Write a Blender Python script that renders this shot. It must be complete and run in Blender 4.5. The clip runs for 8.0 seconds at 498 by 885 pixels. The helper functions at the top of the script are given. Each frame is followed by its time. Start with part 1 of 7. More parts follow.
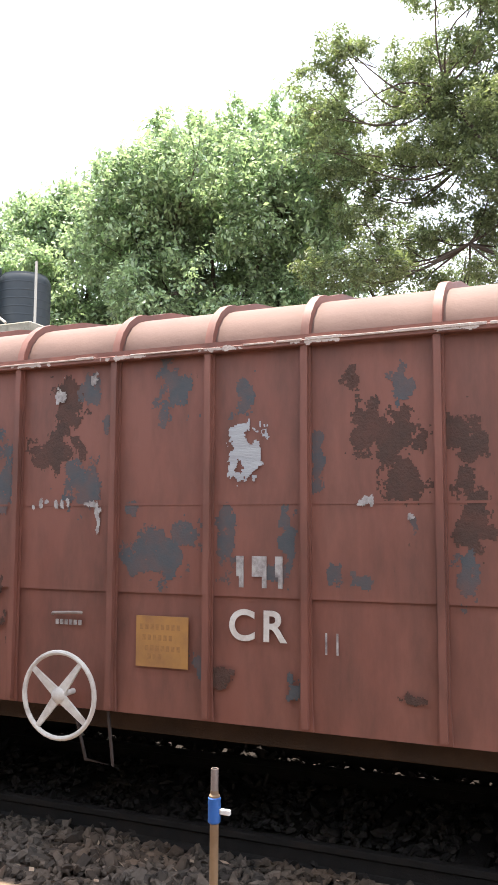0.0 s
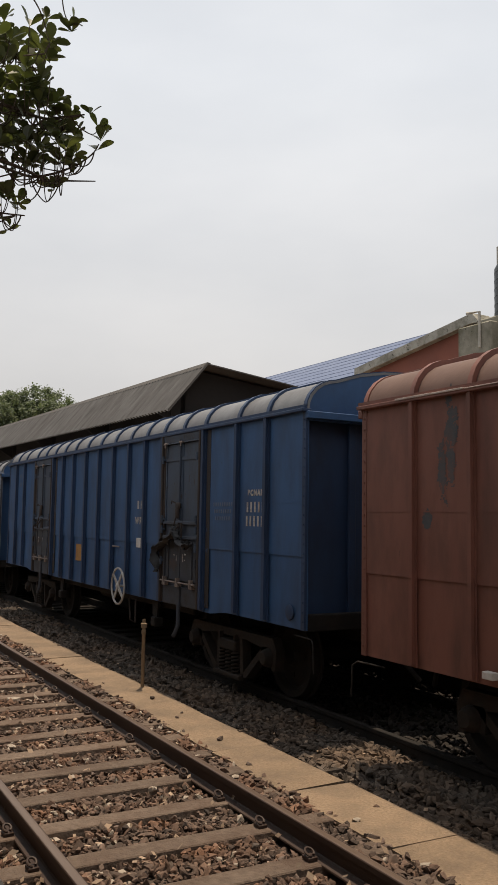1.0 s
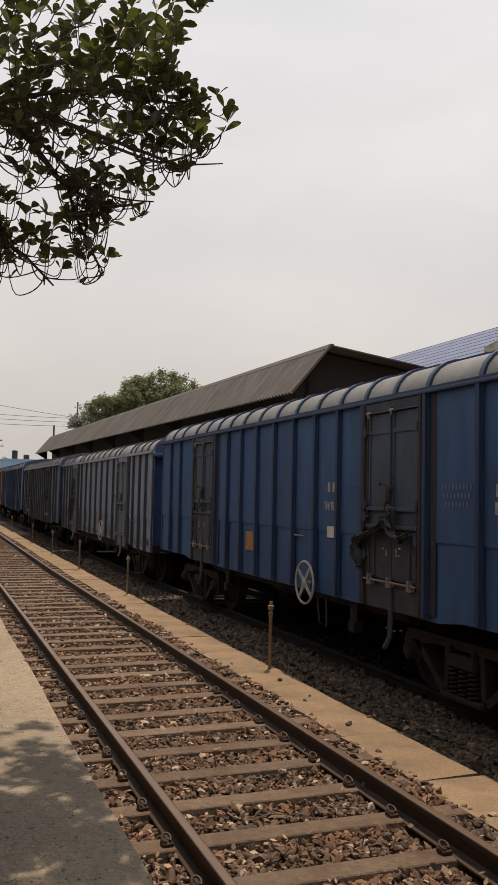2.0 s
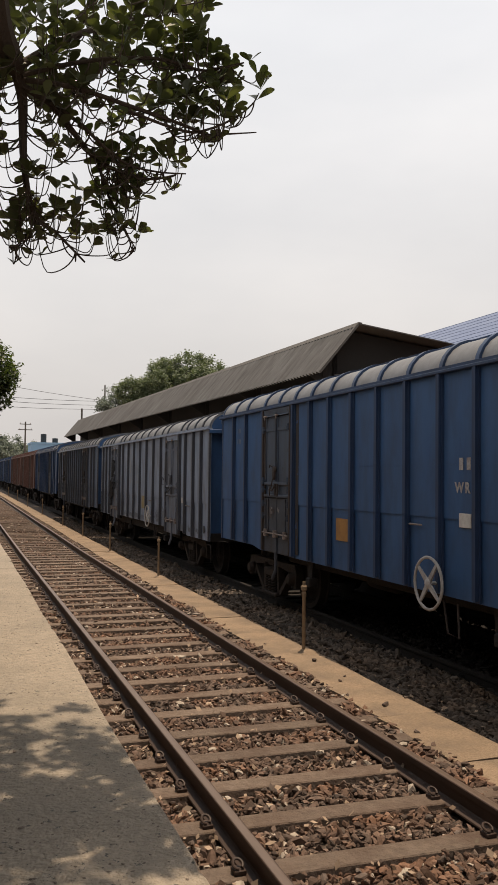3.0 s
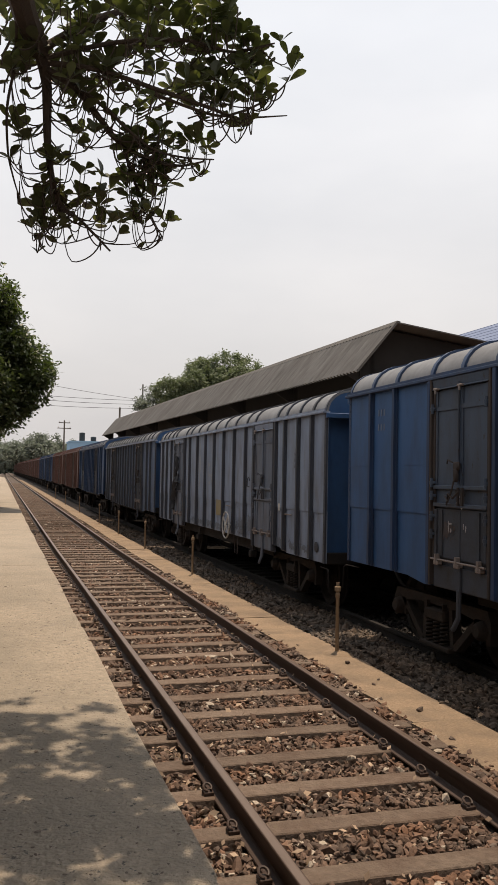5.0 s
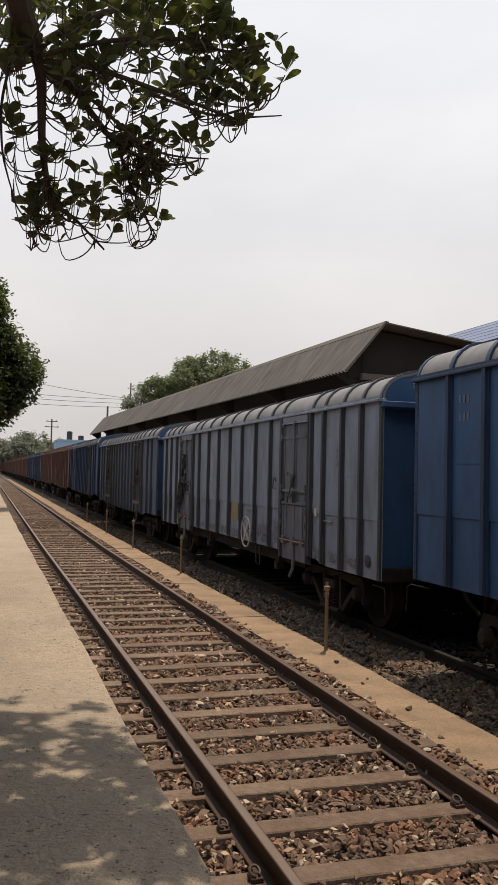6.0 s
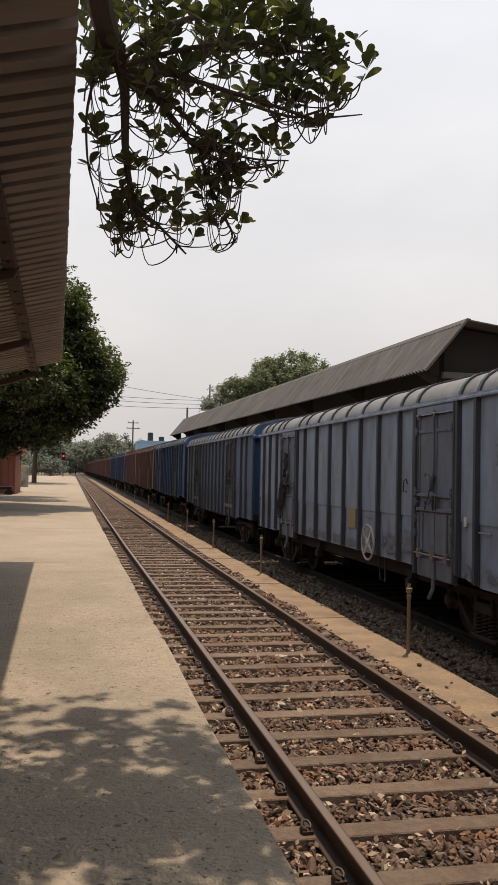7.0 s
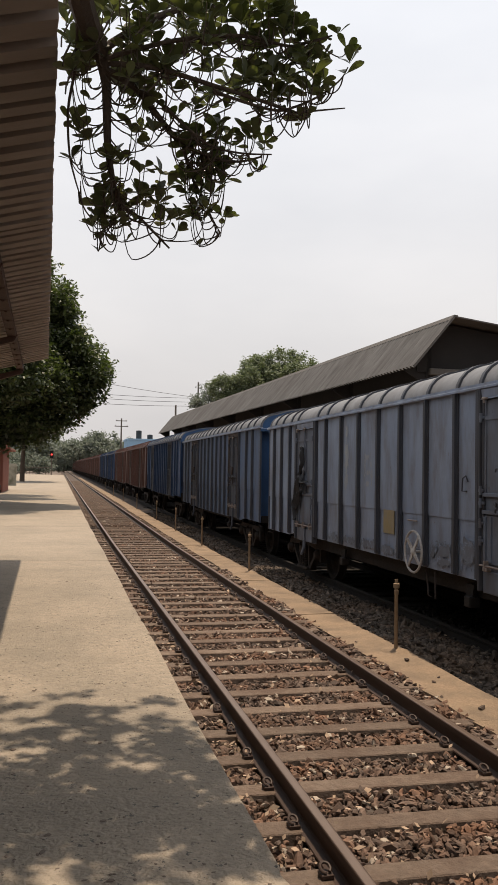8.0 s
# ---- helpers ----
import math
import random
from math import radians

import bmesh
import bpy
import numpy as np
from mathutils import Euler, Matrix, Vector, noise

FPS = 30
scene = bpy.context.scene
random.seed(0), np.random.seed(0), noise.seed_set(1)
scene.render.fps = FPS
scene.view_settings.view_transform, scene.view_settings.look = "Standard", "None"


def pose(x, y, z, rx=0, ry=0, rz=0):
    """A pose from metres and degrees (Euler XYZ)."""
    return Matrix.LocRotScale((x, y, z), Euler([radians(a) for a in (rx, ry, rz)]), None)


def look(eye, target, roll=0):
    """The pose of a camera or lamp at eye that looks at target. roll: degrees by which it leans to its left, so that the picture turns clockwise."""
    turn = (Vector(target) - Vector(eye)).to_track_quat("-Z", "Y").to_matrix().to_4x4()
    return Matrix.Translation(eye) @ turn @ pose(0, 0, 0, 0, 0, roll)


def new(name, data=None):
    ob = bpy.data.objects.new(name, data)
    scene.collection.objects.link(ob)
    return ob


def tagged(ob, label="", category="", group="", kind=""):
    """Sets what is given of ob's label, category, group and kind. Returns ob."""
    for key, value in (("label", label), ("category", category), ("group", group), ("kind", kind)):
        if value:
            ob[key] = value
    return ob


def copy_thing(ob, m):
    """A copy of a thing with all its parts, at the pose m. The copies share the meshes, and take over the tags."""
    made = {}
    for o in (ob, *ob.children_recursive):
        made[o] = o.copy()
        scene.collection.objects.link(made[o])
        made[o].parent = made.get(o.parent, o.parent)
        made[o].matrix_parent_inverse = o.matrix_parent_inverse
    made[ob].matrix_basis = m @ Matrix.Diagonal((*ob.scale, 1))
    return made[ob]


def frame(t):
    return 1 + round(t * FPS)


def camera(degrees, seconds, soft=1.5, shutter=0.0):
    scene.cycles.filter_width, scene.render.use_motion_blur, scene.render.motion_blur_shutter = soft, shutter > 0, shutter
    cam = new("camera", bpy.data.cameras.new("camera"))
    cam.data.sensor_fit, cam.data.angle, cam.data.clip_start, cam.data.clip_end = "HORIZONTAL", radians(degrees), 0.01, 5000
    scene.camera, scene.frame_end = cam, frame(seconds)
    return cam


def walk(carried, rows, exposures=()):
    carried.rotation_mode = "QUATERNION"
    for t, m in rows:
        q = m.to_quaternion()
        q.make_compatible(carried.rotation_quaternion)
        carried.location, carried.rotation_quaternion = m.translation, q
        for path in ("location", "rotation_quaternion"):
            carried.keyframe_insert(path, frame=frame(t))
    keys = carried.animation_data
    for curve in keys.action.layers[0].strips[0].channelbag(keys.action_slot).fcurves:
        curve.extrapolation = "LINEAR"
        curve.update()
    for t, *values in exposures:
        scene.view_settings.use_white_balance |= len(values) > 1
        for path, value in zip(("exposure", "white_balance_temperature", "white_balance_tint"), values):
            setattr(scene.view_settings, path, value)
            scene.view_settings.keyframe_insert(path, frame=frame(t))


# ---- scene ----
cam = camera(32.93, 8.0)
PATH = [
    (0.0, pose(-0.022, -0.346, 2.110, 95.79, -0.26, -66.50)),
    (0.1, pose(-0.029, -0.327, 2.115, 95.82, -0.43, -61.75)),
    (0.3, pose(-0.085, -0.277, 2.119, 95.88, -1.14, -52.53)),
    (0.5, pose(-0.004, -0.310, 2.137, 95.78, -1.17, -44.05)),
    (0.7, pose(-0.011, -0.347, 2.167, 95.52, -1.13, -36.68)),
    (1.0, pose(-0.046, -0.332, 2.183, 95.13, -0.96, -29.19)),
    (1.5, pose(-0.038, -0.310, 2.206, 94.63, -1.10, -23.65)),
    (1.7, pose(-0.042, -0.285, 2.204, 94.36, -1.40, -22.12)),
    (2.8, pose(-0.061, -0.147, 2.190, 92.41, -0.73, -19.43)),
    (3.0, pose(-0.065, -0.122, 2.188, 92.42, -0.65, -18.99)),
    (3.5, pose(-0.036, -0.049, 2.190, 92.51, -0.89, -15.80)),
    (4.0, pose(0.004, -0.059, 2.184, 92.45, -0.69, -15.48)),
    (4.5, pose(0.000, -0.000, 2.170, 92.33, -0.99, -14.89)),
    (5.0, pose(0.030, 0.011, 2.167, 92.38, -1.15, -16.48)),
    (5.2, pose(0.024, 0.012, 2.166, 92.41, -1.35, -17.64)),
    (6.3, pose(-0.010, 0.014, 2.164, 92.28, -1.33, -16.81)),
    (6.5, pose(-0.016, 0.015, 2.163, 92.28, -1.43, -15.12)),
    (7.0, pose(-0.017, 0.011, 2.170, 92.26, -1.26, -11.97)),
    (7.5, pose(-0.012, 0.014, 2.168, 92.17, -1.16, -11.78)),
    (8.0, pose(0.008, 0.014, 2.155, 92.11, -0.97, -12.72)),
]
walk(cam, PATH, [(0.0, 1.92, 6050, 13), (0.3, 1.42, 5800, 10), (0.5, 0.74, 5300, 3.5), (0.6, 0.46, 5500, 4), (0.7, 0.28, 5950, 6), (1.0, -0.04, 6750, 11), (1.5, -0.12, 7200, 14),
                 (3.0, 0.07, 6950, 12.5), (5.0, 0.12, 6800, 12.5), (6.5, 0.08, 6850, 13), (8.0, 0.14, 6750, 12.5)])

# ---------------------------------------------------------------- light
SUN_TO = Vector((0.1, 0.12, 1.0)).normalized()
world = bpy.data.worlds.new("hazy_sky")
scene.world = world
world.use_nodes = True
wn, wl = world.node_tree.nodes, world.node_tree.links
wn.clear()
w_out = wn.new("ShaderNodeOutputWorld")
w_bg = wn.new("ShaderNodeBackground")
w_sky = wn.new("ShaderNodeTexSky")
w_sky.sky_type = "NISHITA"
w_sky.sun_disc = False
w_sky.sun_elevation = math.asin(SUN_TO.z)
w_sky.sun_rotation = math.atan2(SUN_TO.x, SUN_TO.y)
w_sky.dust_density = 6.0
w_sky.air_density = 1.5
w_dim = wn.new("ShaderNodeMix")
w_dim.data_type, w_dim.blend_type = "RGBA", "MULTIPLY"
w_dim.inputs[0].default_value = 1.0
w_dim.inputs[7].default_value = (0.1, 0.1, 0.1, 1)
w_co = wn.new("ShaderNodeTexCoord")
w_map = wn.new("ShaderNodeMapping")
w_map.inputs["Scale"].default_value = (1.0, 1.0, 2.6)
w_noise = wn.new("ShaderNodeTexNoise")
w_noise.inputs["Scale"].default_value = 1.7
w_noise.inputs["Detail"].default_value = 5
w_noise.inputs["Roughness"].default_value = 0.5
w_ramp = wn.new("ShaderNodeValToRGB")
w_ramp.color_ramp.elements[0].position, w_ramp.color_ramp.elements[0].color = 0.35, (0.70, 0.715, 0.735, 1)
w_ramp.color_ramp.elements[1].position, w_ramp.color_ramp.elements[1].color = 0.70, (0.86, 0.86, 0.86, 1)
w_mix = wn.new("ShaderNodeMix")
w_mix.data_type = "RGBA"
w_mix.inputs[0].default_value = 0.88
wl.new(w_sky.outputs[0], w_dim.inputs[6])
wl.new(w_co.outputs["Generated"], w_map.inputs[0])
wl.new(w_map.outputs[0], w_noise.inputs["Vector"])
wl.new(w_noise.outputs[0], w_ramp.inputs[0])
wl.new(w_dim.outputs[2], w_mix.inputs[6])
wl.new(w_ramp.outputs[0], w_mix.inputs[7])
w_sep = wn.new("ShaderNodeSeparateXYZ")
w_haze = wn.new("ShaderNodeValToRGB")
w_haze.color_ramp.elements[0].position, w_haze.color_ramp.elements[0].color = 0.0, (0.74, 0.725, 0.72, 1)
w_haze.color_ramp.elements[1].position, w_haze.color_ramp.elements[1].color = 0.48, (0.97, 1.01, 1.055, 1)
w_fade = wn.new("ShaderNodeMix")
w_fade.data_type, w_fade.blend_type = "RGBA", "MULTIPLY"
w_fade.inputs[0].default_value = 1.0
wl.new(w_co.outputs["Generated"], w_sep.inputs[0])
wl.new(w_sep.outputs["Z"], w_haze.inputs[0])
wl.new(w_mix.outputs[2], w_fade.inputs[6])
wl.new(w_haze.outputs[0], w_fade.inputs[7])
wl.new(w_fade.outputs[2], w_bg.inputs[0])
wl.new(w_bg.outputs[0], w_out.inputs[0])
w_bg.inputs[1].default_value = 1.12

sun = new("sun", bpy.data.lights.new("sun", "SUN"))
sun.data.energy, sun.data.angle, sun.data.color = 4.3, radians(0.6), (1.0, 0.86, 0.68)
sun.matrix_world = look(SUN_TO * 60, (0, 0, 0))


# ---------------------------------------------------------------- materials
def mat(name, base, other, rough=0.75, metal=0.0, fine=30.0, coarse=1.5, mix_fine=0.5, dirt=None, dirt_amount=0.4,
        bump=0.2, bump_scale=60.0, stretch=(1, 1, 1), vary=0.0, translucent=None, island=0.0, spots=None, chips=None):
    """A surface: base and other mixed by fine grain, dirt in coarse stains, relief."""
    m = bpy.data.materials.new(name)
    m.use_nodes = True
    n, l = m.node_tree.nodes, m.node_tree.links
    bsdf = n["Principled BSDF"]
    co = n.new("ShaderNodeTexCoord")
    mp = n.new("ShaderNodeMapping")
    mp.inputs["Scale"].default_value = stretch
    info = n.new("ShaderNodeObjectInfo")
    mul = n.new("ShaderNodeMath")
    mul.operation = "MULTIPLY"
    mul.inputs[1].default_value = 37.0
    l.new(info.outputs["Random"], mul.inputs[0])
    l.new(co.outputs["Object"], mp.inputs[0])
    l.new(mul.outputs[0], mp.inputs["Location"])

    def grain(scale, detail=6, rough_=0.6):
        t = n.new("ShaderNodeTexNoise")
        t.inputs["Scale"].default_value = scale
        t.inputs["Detail"].default_value = detail
        t.inputs["Roughness"].default_value = rough_
        l.new(mp.outputs[0], t.inputs["Vector"])
        return t.outputs[0]

    def ramp(src, a, b):
        r = n.new("ShaderNodeMapRange")
        r.inputs[1].default_value, r.inputs[2].default_value = a, b
        l.new(src, r.inputs[0])
        return r.outputs[0]

    def blend(fac, c1, c2, mode="MIX"):
        x = n.new("ShaderNodeMix")
        x.data_type, x.blend_type = "RGBA", mode
        for sock, v in ((x.inputs[0], fac), (x.inputs[6], c1), (x.inputs[7], c2)):
            if isinstance(v, (int, float)):
                sock.default_value = v
            elif isinstance(v, tuple):
                sock.default_value = (*v, 1)
            else:
                l.new(v, sock)
        return x.outputs[2]

    def scaled(src, k):
        x = n.new("ShaderNodeMath")
        x.operation = "MULTIPLY"
        x.inputs[1].default_value = k
        l.new(src, x.inputs[0])
        return x.outputs[0]

    col = blend(scaled(ramp(grain(fine), 0.3, 0.7), mix_fine), base, other)
    if dirt:
        col = blend(scaled(ramp(grain(coarse, 8, 0.65), 0.42, 0.68), dirt_amount), col, dirt)
    if spots:
        col = blend(ramp(grain(spots[1], 7, 0.7), spots[2], spots[2] + 0.03), col, spots[0])
    if vary or island:
        hsv = n.new("ShaderNodeHueSaturation")
        geo = n.new("ShaderNodeNewGeometry")
        src = geo.outputs["Random Per Island"] if island else info.outputs["Random"]
        k = island or vary
        r = n.new("ShaderNodeMapRange")
        r.inputs[3].default_value, r.inputs[4].default_value = 1 - k, 1 + k
        l.new(src, r.inputs[0])
        l.new(r.outputs[0], hsv.inputs["Value"])
        l.new(col, hsv.inputs["Color"])
        col = hsv.outputs[0]
    if chips:
        geo2 = n.new("ShaderNodeNewGeometry")
        far = n.new("ShaderNodeMath")
        far.operation = "GREATER_THAN"
        far.inputs[1].default_value = 1 - chips[1]
        l.new(geo2.outputs["Random Per Island"] if island else info.outputs["Random"], far.inputs[0])
        col = blend(far.outputs[0], col, chips[0])
    l.new(col, bsdf.inputs["Base Color"])
    rr = n.new("ShaderNodeMapRange")
    rr.inputs[3].default_value, rr.inputs[4].default_value = max(rough - 0.1, 0.02), min(rough + 0.12, 1)
    l.new(grain(fine * 0.5), rr.inputs[0])
    l.new(rr.outputs[0], bsdf.inputs["Roughness"])
    bsdf.inputs["Metallic"].default_value = metal
    bsdf.inputs["Specular IOR Level"].default_value = 0.35
    if bump:
        b = n.new("ShaderNodeBump")
        b.inputs["Strength"].default_value = bump
        b.inputs["Distance"].default_value = 0.02
        l.new(grain(bump_scale, 4), b.inputs["Height"])
        l.new(b.outputs[0], bsdf.inputs["Normal"])
    if translucent:
        tr = n.new("ShaderNodeBsdfTranslucent")
        l.new(blend(1.0, col, translucent, "MULTIPLY"), tr.inputs[0])
        ad = n.new("ShaderNodeAddShader")
        l.new(bsdf.outputs[0], ad.inputs[0])
        l.new(tr.outputs[0], ad.inputs[1])
        l.new(ad.outputs[0], n["Material Output"].inputs[0])
    return m


def paint(name, base, faded, rust, rust_at=0.60, streak=0.5):
    return mat(name, base, faded, rough=0.55, fine=1.8, coarse=2.2, mix_fine=0.7, dirt=rust, dirt_amount=streak,
               bump=0.10, bump_scale=5.0, stretch=(1, 1.6, 0.5), spots=(rust, 9.0, rust_at))


RED = paint("oxide_red_paint", (0.178, 0.068, 0.049), (0.217, 0.095, 0.070), (0.07, 0.037, 0.029), 0.69, 0.6)
RED_ROOF = mat("sun_faded_red_paint", (0.135, 0.080, 0.063), (0.175, 0.108, 0.087), rough=0.75, fine=3, coarse=1.2, dirt=(0.10, 0.057, 0.046), dirt_amount=0.6, bump=0.25, bump_scale=6)
BLUE = paint("blue_paint", (0.026, 0.079, 0.190), (0.043, 0.103, 0.217), (0.024, 0.032, 0.055), 0.70, 0.45)
BLUE_ROOF = mat("weathered_grey_roof_sheet", (0.19, 0.195, 0.205), (0.135, 0.14, 0.15), rough=0.6, fine=4, coarse=1.5, mix_fine=0.8, dirt=(0.085, 0.08, 0.08), dirt_amount=0.6, bump=0.2, bump_scale=9)
GREY = paint("faded_blue_grey_paint", (0.178, 0.220, 0.302), (0.25, 0.295, 0.368), (0.10, 0.08, 0.07), 0.68, 0.6)
# Stained copy of the blue, darkened for shaded ribs and recessed ends.
BLUE_DARK = paint("shaded_grimy_blue_paint", (0.019, 0.042, 0.098), (0.027, 0.055, 0.115), (0.02, 0.022, 0.03), 0.68, 0.5)
GREY_DARK = mat("rib_slate_paint", (0.040, 0.046, 0.060), (0.06, 0.066, 0.08), rough=0.6, fine=2.5, coarse=3, mix_fine=0.8, dirt=(0.04, 0.033, 0.028), dirt_amount=0.6, bump=0.1, stretch=(1, 1.6, 0.5))
SLATE = paint("dull_slate_blue_paint", (0.072, 0.112, 0.192), (0.105, 0.150, 0.228), (0.06, 0.05, 0.045), 0.66, 0.55)
BROWN = paint("brown_oxide_paint", (0.105, 0.045, 0.033), (0.13, 0.06, 0.045), (0.05, 0.03, 0.025), 0.66, 0.5)
GRIME = mat("grimy_brown_steel", (0.075, 0.05, 0.042), (0.10, 0.07, 0.058), rough=0.8, fine=9, coarse=3, dirt=(0.035, 0.028, 0.025), dirt_amount=0.7, bump=0.25, bump_scale=30)
GRIME_RED = mat("sooty_red_door_paint", (0.102, 0.057, 0.040), (0.137, 0.079, 0.056), rough=0.78, fine=3, coarse=1.8, dirt=(0.045, 0.033, 0.028), dirt_amount=0.85, bump=0.2, bump_scale=20, stretch=(1, 1.6, 0.6))
GRIME_FLAP = mat("dusty_olive_brown_steel", (0.118, 0.092, 0.064), (0.165, 0.132, 0.095), rough=0.85, fine=4, coarse=2.5, dirt=(0.06, 0.038, 0.03), dirt_amount=0.8, bump=0.2, bump_scale=20)
STENCIL = mat("worn_brown_stencil", (0.22, 0.11, 0.045), (0.33, 0.17, 0.055), rough=0.8, fine=50, mix_fine=0.9, bump=0.0)
GRIME_BLUE = mat("grimy_slate_steel", (0.044, 0.051, 0.066), (0.066, 0.072, 0.084), rough=0.8, fine=5, coarse=2.5, dirt=(0.034, 0.028, 0.024), dirt_amount=0.75, bump=0.25, bump_scale=30)
GREY_DOOR = paint("stained_blue_grey_door_paint", (0.098, 0.118, 0.155), (0.15, 0.172, 0.212), (0.065, 0.052, 0.046), 0.64, 0.7)
SOOT_FRAME = mat("sooty_door_frame_steel", (0.036, 0.029, 0.026), (0.056, 0.043, 0.038), rough=0.8, fine=9, coarse=3, dirt=(0.06, 0.038, 0.031), dirt_amount=0.45, bump=0.2)
DOOR_BLUE = paint("sooty_slate_blue_door_paint", (0.042, 0.062, 0.095), (0.06, 0.08, 0.115), (0.035, 0.03, 0.028), 0.62, 0.7)
# Black steel, base lowered further to hold the shade under the wagons.
UNDER = mat("shade_black_steel", (0.008, 0.007, 0.0065), (0.015, 0.012, 0.010), rough=0.85, fine=20, coarse=4, dirt=(0.03, 0.02, 0.014), bump=0.3)
# Dusty steel, its base darkened too for the shade under the wagons.
BOGIE = mat("shaded_dusty_cast_steel", (0.013, 0.010, 0.008), (0.024, 0.017, 0.013), rough=0.85, fine=20, coarse=4, dirt=(0.06, 0.035, 0.022), dirt_amount=0.3, bump=0.35)
SILL = mat("rusty_brown_channel_steel", (0.040, 0.024, 0.015), (0.060, 0.036, 0.022), rough=0.85, fine=12, coarse=2.5, dirt=(0.022, 0.016, 0.012), dirt_amount=0.7, bump=0.3)
WHITE = mat("chalky_white_paint", (0.62, 0.60, 0.56), (0.5, 0.47, 0.43), rough=0.8, fine=40, coarse=6, dirt=(0.25, 0.18, 0.15), dirt_amount=0.5, bump=0.1)
FADED = mat("faded_lettering", (0.42, 0.40, 0.38), (0.3, 0.28, 0.27), rough=0.85, fine=60, coarse=14, dirt=(0.12, 0.09, 0.09), dirt_amount=0.8, bump=0.05)
OCHRE = mat("ochre_placard_paint", (0.36, 0.185, 0.055), (0.31, 0.16, 0.052), rough=0.75, fine=12, coarse=5, dirt=(0.22, 0.11, 0.05), dirt_amount=0.7, bump=0.05)
PRIMER = mat("slate_primer", (0.058, 0.068, 0.076), (0.085, 0.082, 0.085), rough=0.7, fine=14, coarse=5, mix_fine=0.8, dirt=(0.135, 0.068, 0.055), dirt_amount=0.65, bump=0.1, spots=((0.19, 0.072, 0.055), 16.0, 0.62))
RUSTPATCH = mat("dark_rust_patch", (0.058, 0.036, 0.029), (0.09, 0.052, 0.04), rough=0.9, fine=25, coarse=6, dirt=(0.11, 0.05, 0.038), dirt_amount=0.6, bump=0.4, spots=((0.17, 0.065, 0.05), 15.0, 0.66))
SEALANT = mat("pale_roof_sealant", (0.50, 0.43, 0.38), (0.40, 0.30, 0.26), rough=0.9, fine=30, coarse=7, dirt=(0.2, 0.12, 0.1), bump=0.4)
RAILTOP = mat("brown_rail_steel", (0.036, 0.020, 0.014), (0.060, 0.034, 0.023), rough=0.6, metal=0.0, fine=20, coarse=3, dirt=(0.045, 0.028, 0.021), bump=0.15, stretch=(1, 0.15, 1))
RAILHEAD = mat("worn_rail_head", (0.17, 0.122, 0.092), (0.12, 0.085, 0.064), rough=0.38, metal=0.35, fine=30, coarse=3, dirt=(0.08, 0.055, 0.044), bump=0.05, stretch=(1, 0.1, 1))
SLEEPER = mat("rust_stained_concrete_sleeper", (0.105, 0.075, 0.056), (0.190, 0.140, 0.106), rough=0.9, fine=16, coarse=2.2, mix_fine=0.85, dirt=(0.085, 0.052, 0.036), dirt_amount=0.85, bump=0.9, bump_scale=30, vary=0.2, spots=((0.07, 0.05, 0.038), 12.0, 0.66))
STONE = mat("basalt_ballast", (0.082, 0.058, 0.046), (0.165, 0.114, 0.086), rough=0.9, fine=12, coarse=1.6, dirt=(0.16, 0.078, 0.043), dirt_amount=0.8, bump=0.3, bump_scale=50, island=0.6, chips=((0.36, 0.30, 0.24), 0.05))
# Stones under the train: the shade there is put into their colour.
SHADESTONE = mat("shade_dark_ballast", (0.016, 0.014, 0.013), (0.04, 0.033, 0.028), rough=0.85, fine=12, coarse=1.6, dirt=(0.035, 0.024, 0.017), dirt_amount=0.6, bump=0.3, bump_scale=50, island=0.6)
GREYSTONE = mat("grimy_grey_ballast", (0.060, 0.048, 0.039), (0.145, 0.114, 0.090), rough=0.9, fine=12, coarse=1.6, dirt=(0.115, 0.070, 0.042), dirt_amount=0.7, bump=0.3, bump_scale=50, island=0.6)
STONE_ONE = mat("single_basalt_stone", (0.085, 0.066, 0.055), (0.17, 0.125, 0.10), rough=0.9, fine=12, coarse=1.6, dirt=(0.15, 0.075, 0.042), dirt_amount=0.7, bump=0.3, bump_scale=50, vary=0.6, chips=((0.36, 0.30, 0.24), 0.06))
DRY = mat("dry_leaf", (0.205, 0.140, 0.092), (0.36, 0.275, 0.205), rough=0.8, fine=30, island=0.6, bump=0.0)
GROUND = mat("gritty_brown_earth", (0.13, 0.10, 0.08), (0.19, 0.15, 0.12), rough=0.95, fine=22, coarse=0.8, dirt=(0.085, 0.065, 0.05), bump=0.6, bump_scale=18)
BED = mat("dark_ballast_bed", (0.06, 0.047, 0.038), (0.11, 0.085, 0.07), rough=0.95, fine=26, coarse=1.2, dirt=(0.12, 0.07, 0.045), bump=0.9, bump_scale=22)
STRIP = mat("sandy_concrete_strip", (0.178, 0.125, 0.081), (0.295, 0.210, 0.138), rough=0.92, fine=40, coarse=1.8, dirt=(0.13, 0.096, 0.068), bump=0.8, bump_scale=40, vary=0.10, mix_fine=0.95, dirt_amount=0.85, spots=((0.11, 0.083, 0.06), 18.0, 0.66))
# Bed under the train, coloured near black to stand for its shade.
SHADEBED = mat("shade_dark_ballast_bed", (0.016, 0.014, 0.012), (0.032, 0.026, 0.022), rough=0.95, fine=26, coarse=1.2, dirt=(0.03, 0.02, 0.014), bump=0.9, bump_scale=22)
PLAT = mat("worn_platform_concrete", (0.245, 0.206, 0.162), (0.385, 0.318, 0.246), rough=0.92, fine=18, coarse=0.7, dirt=(0.205, 0.178, 0.142), dirt_amount=0.75, bump=1.3, bump_scale=34, spots=((0.095, 0.088, 0.076), 20.0, 0.615), mix_fine=0.85)
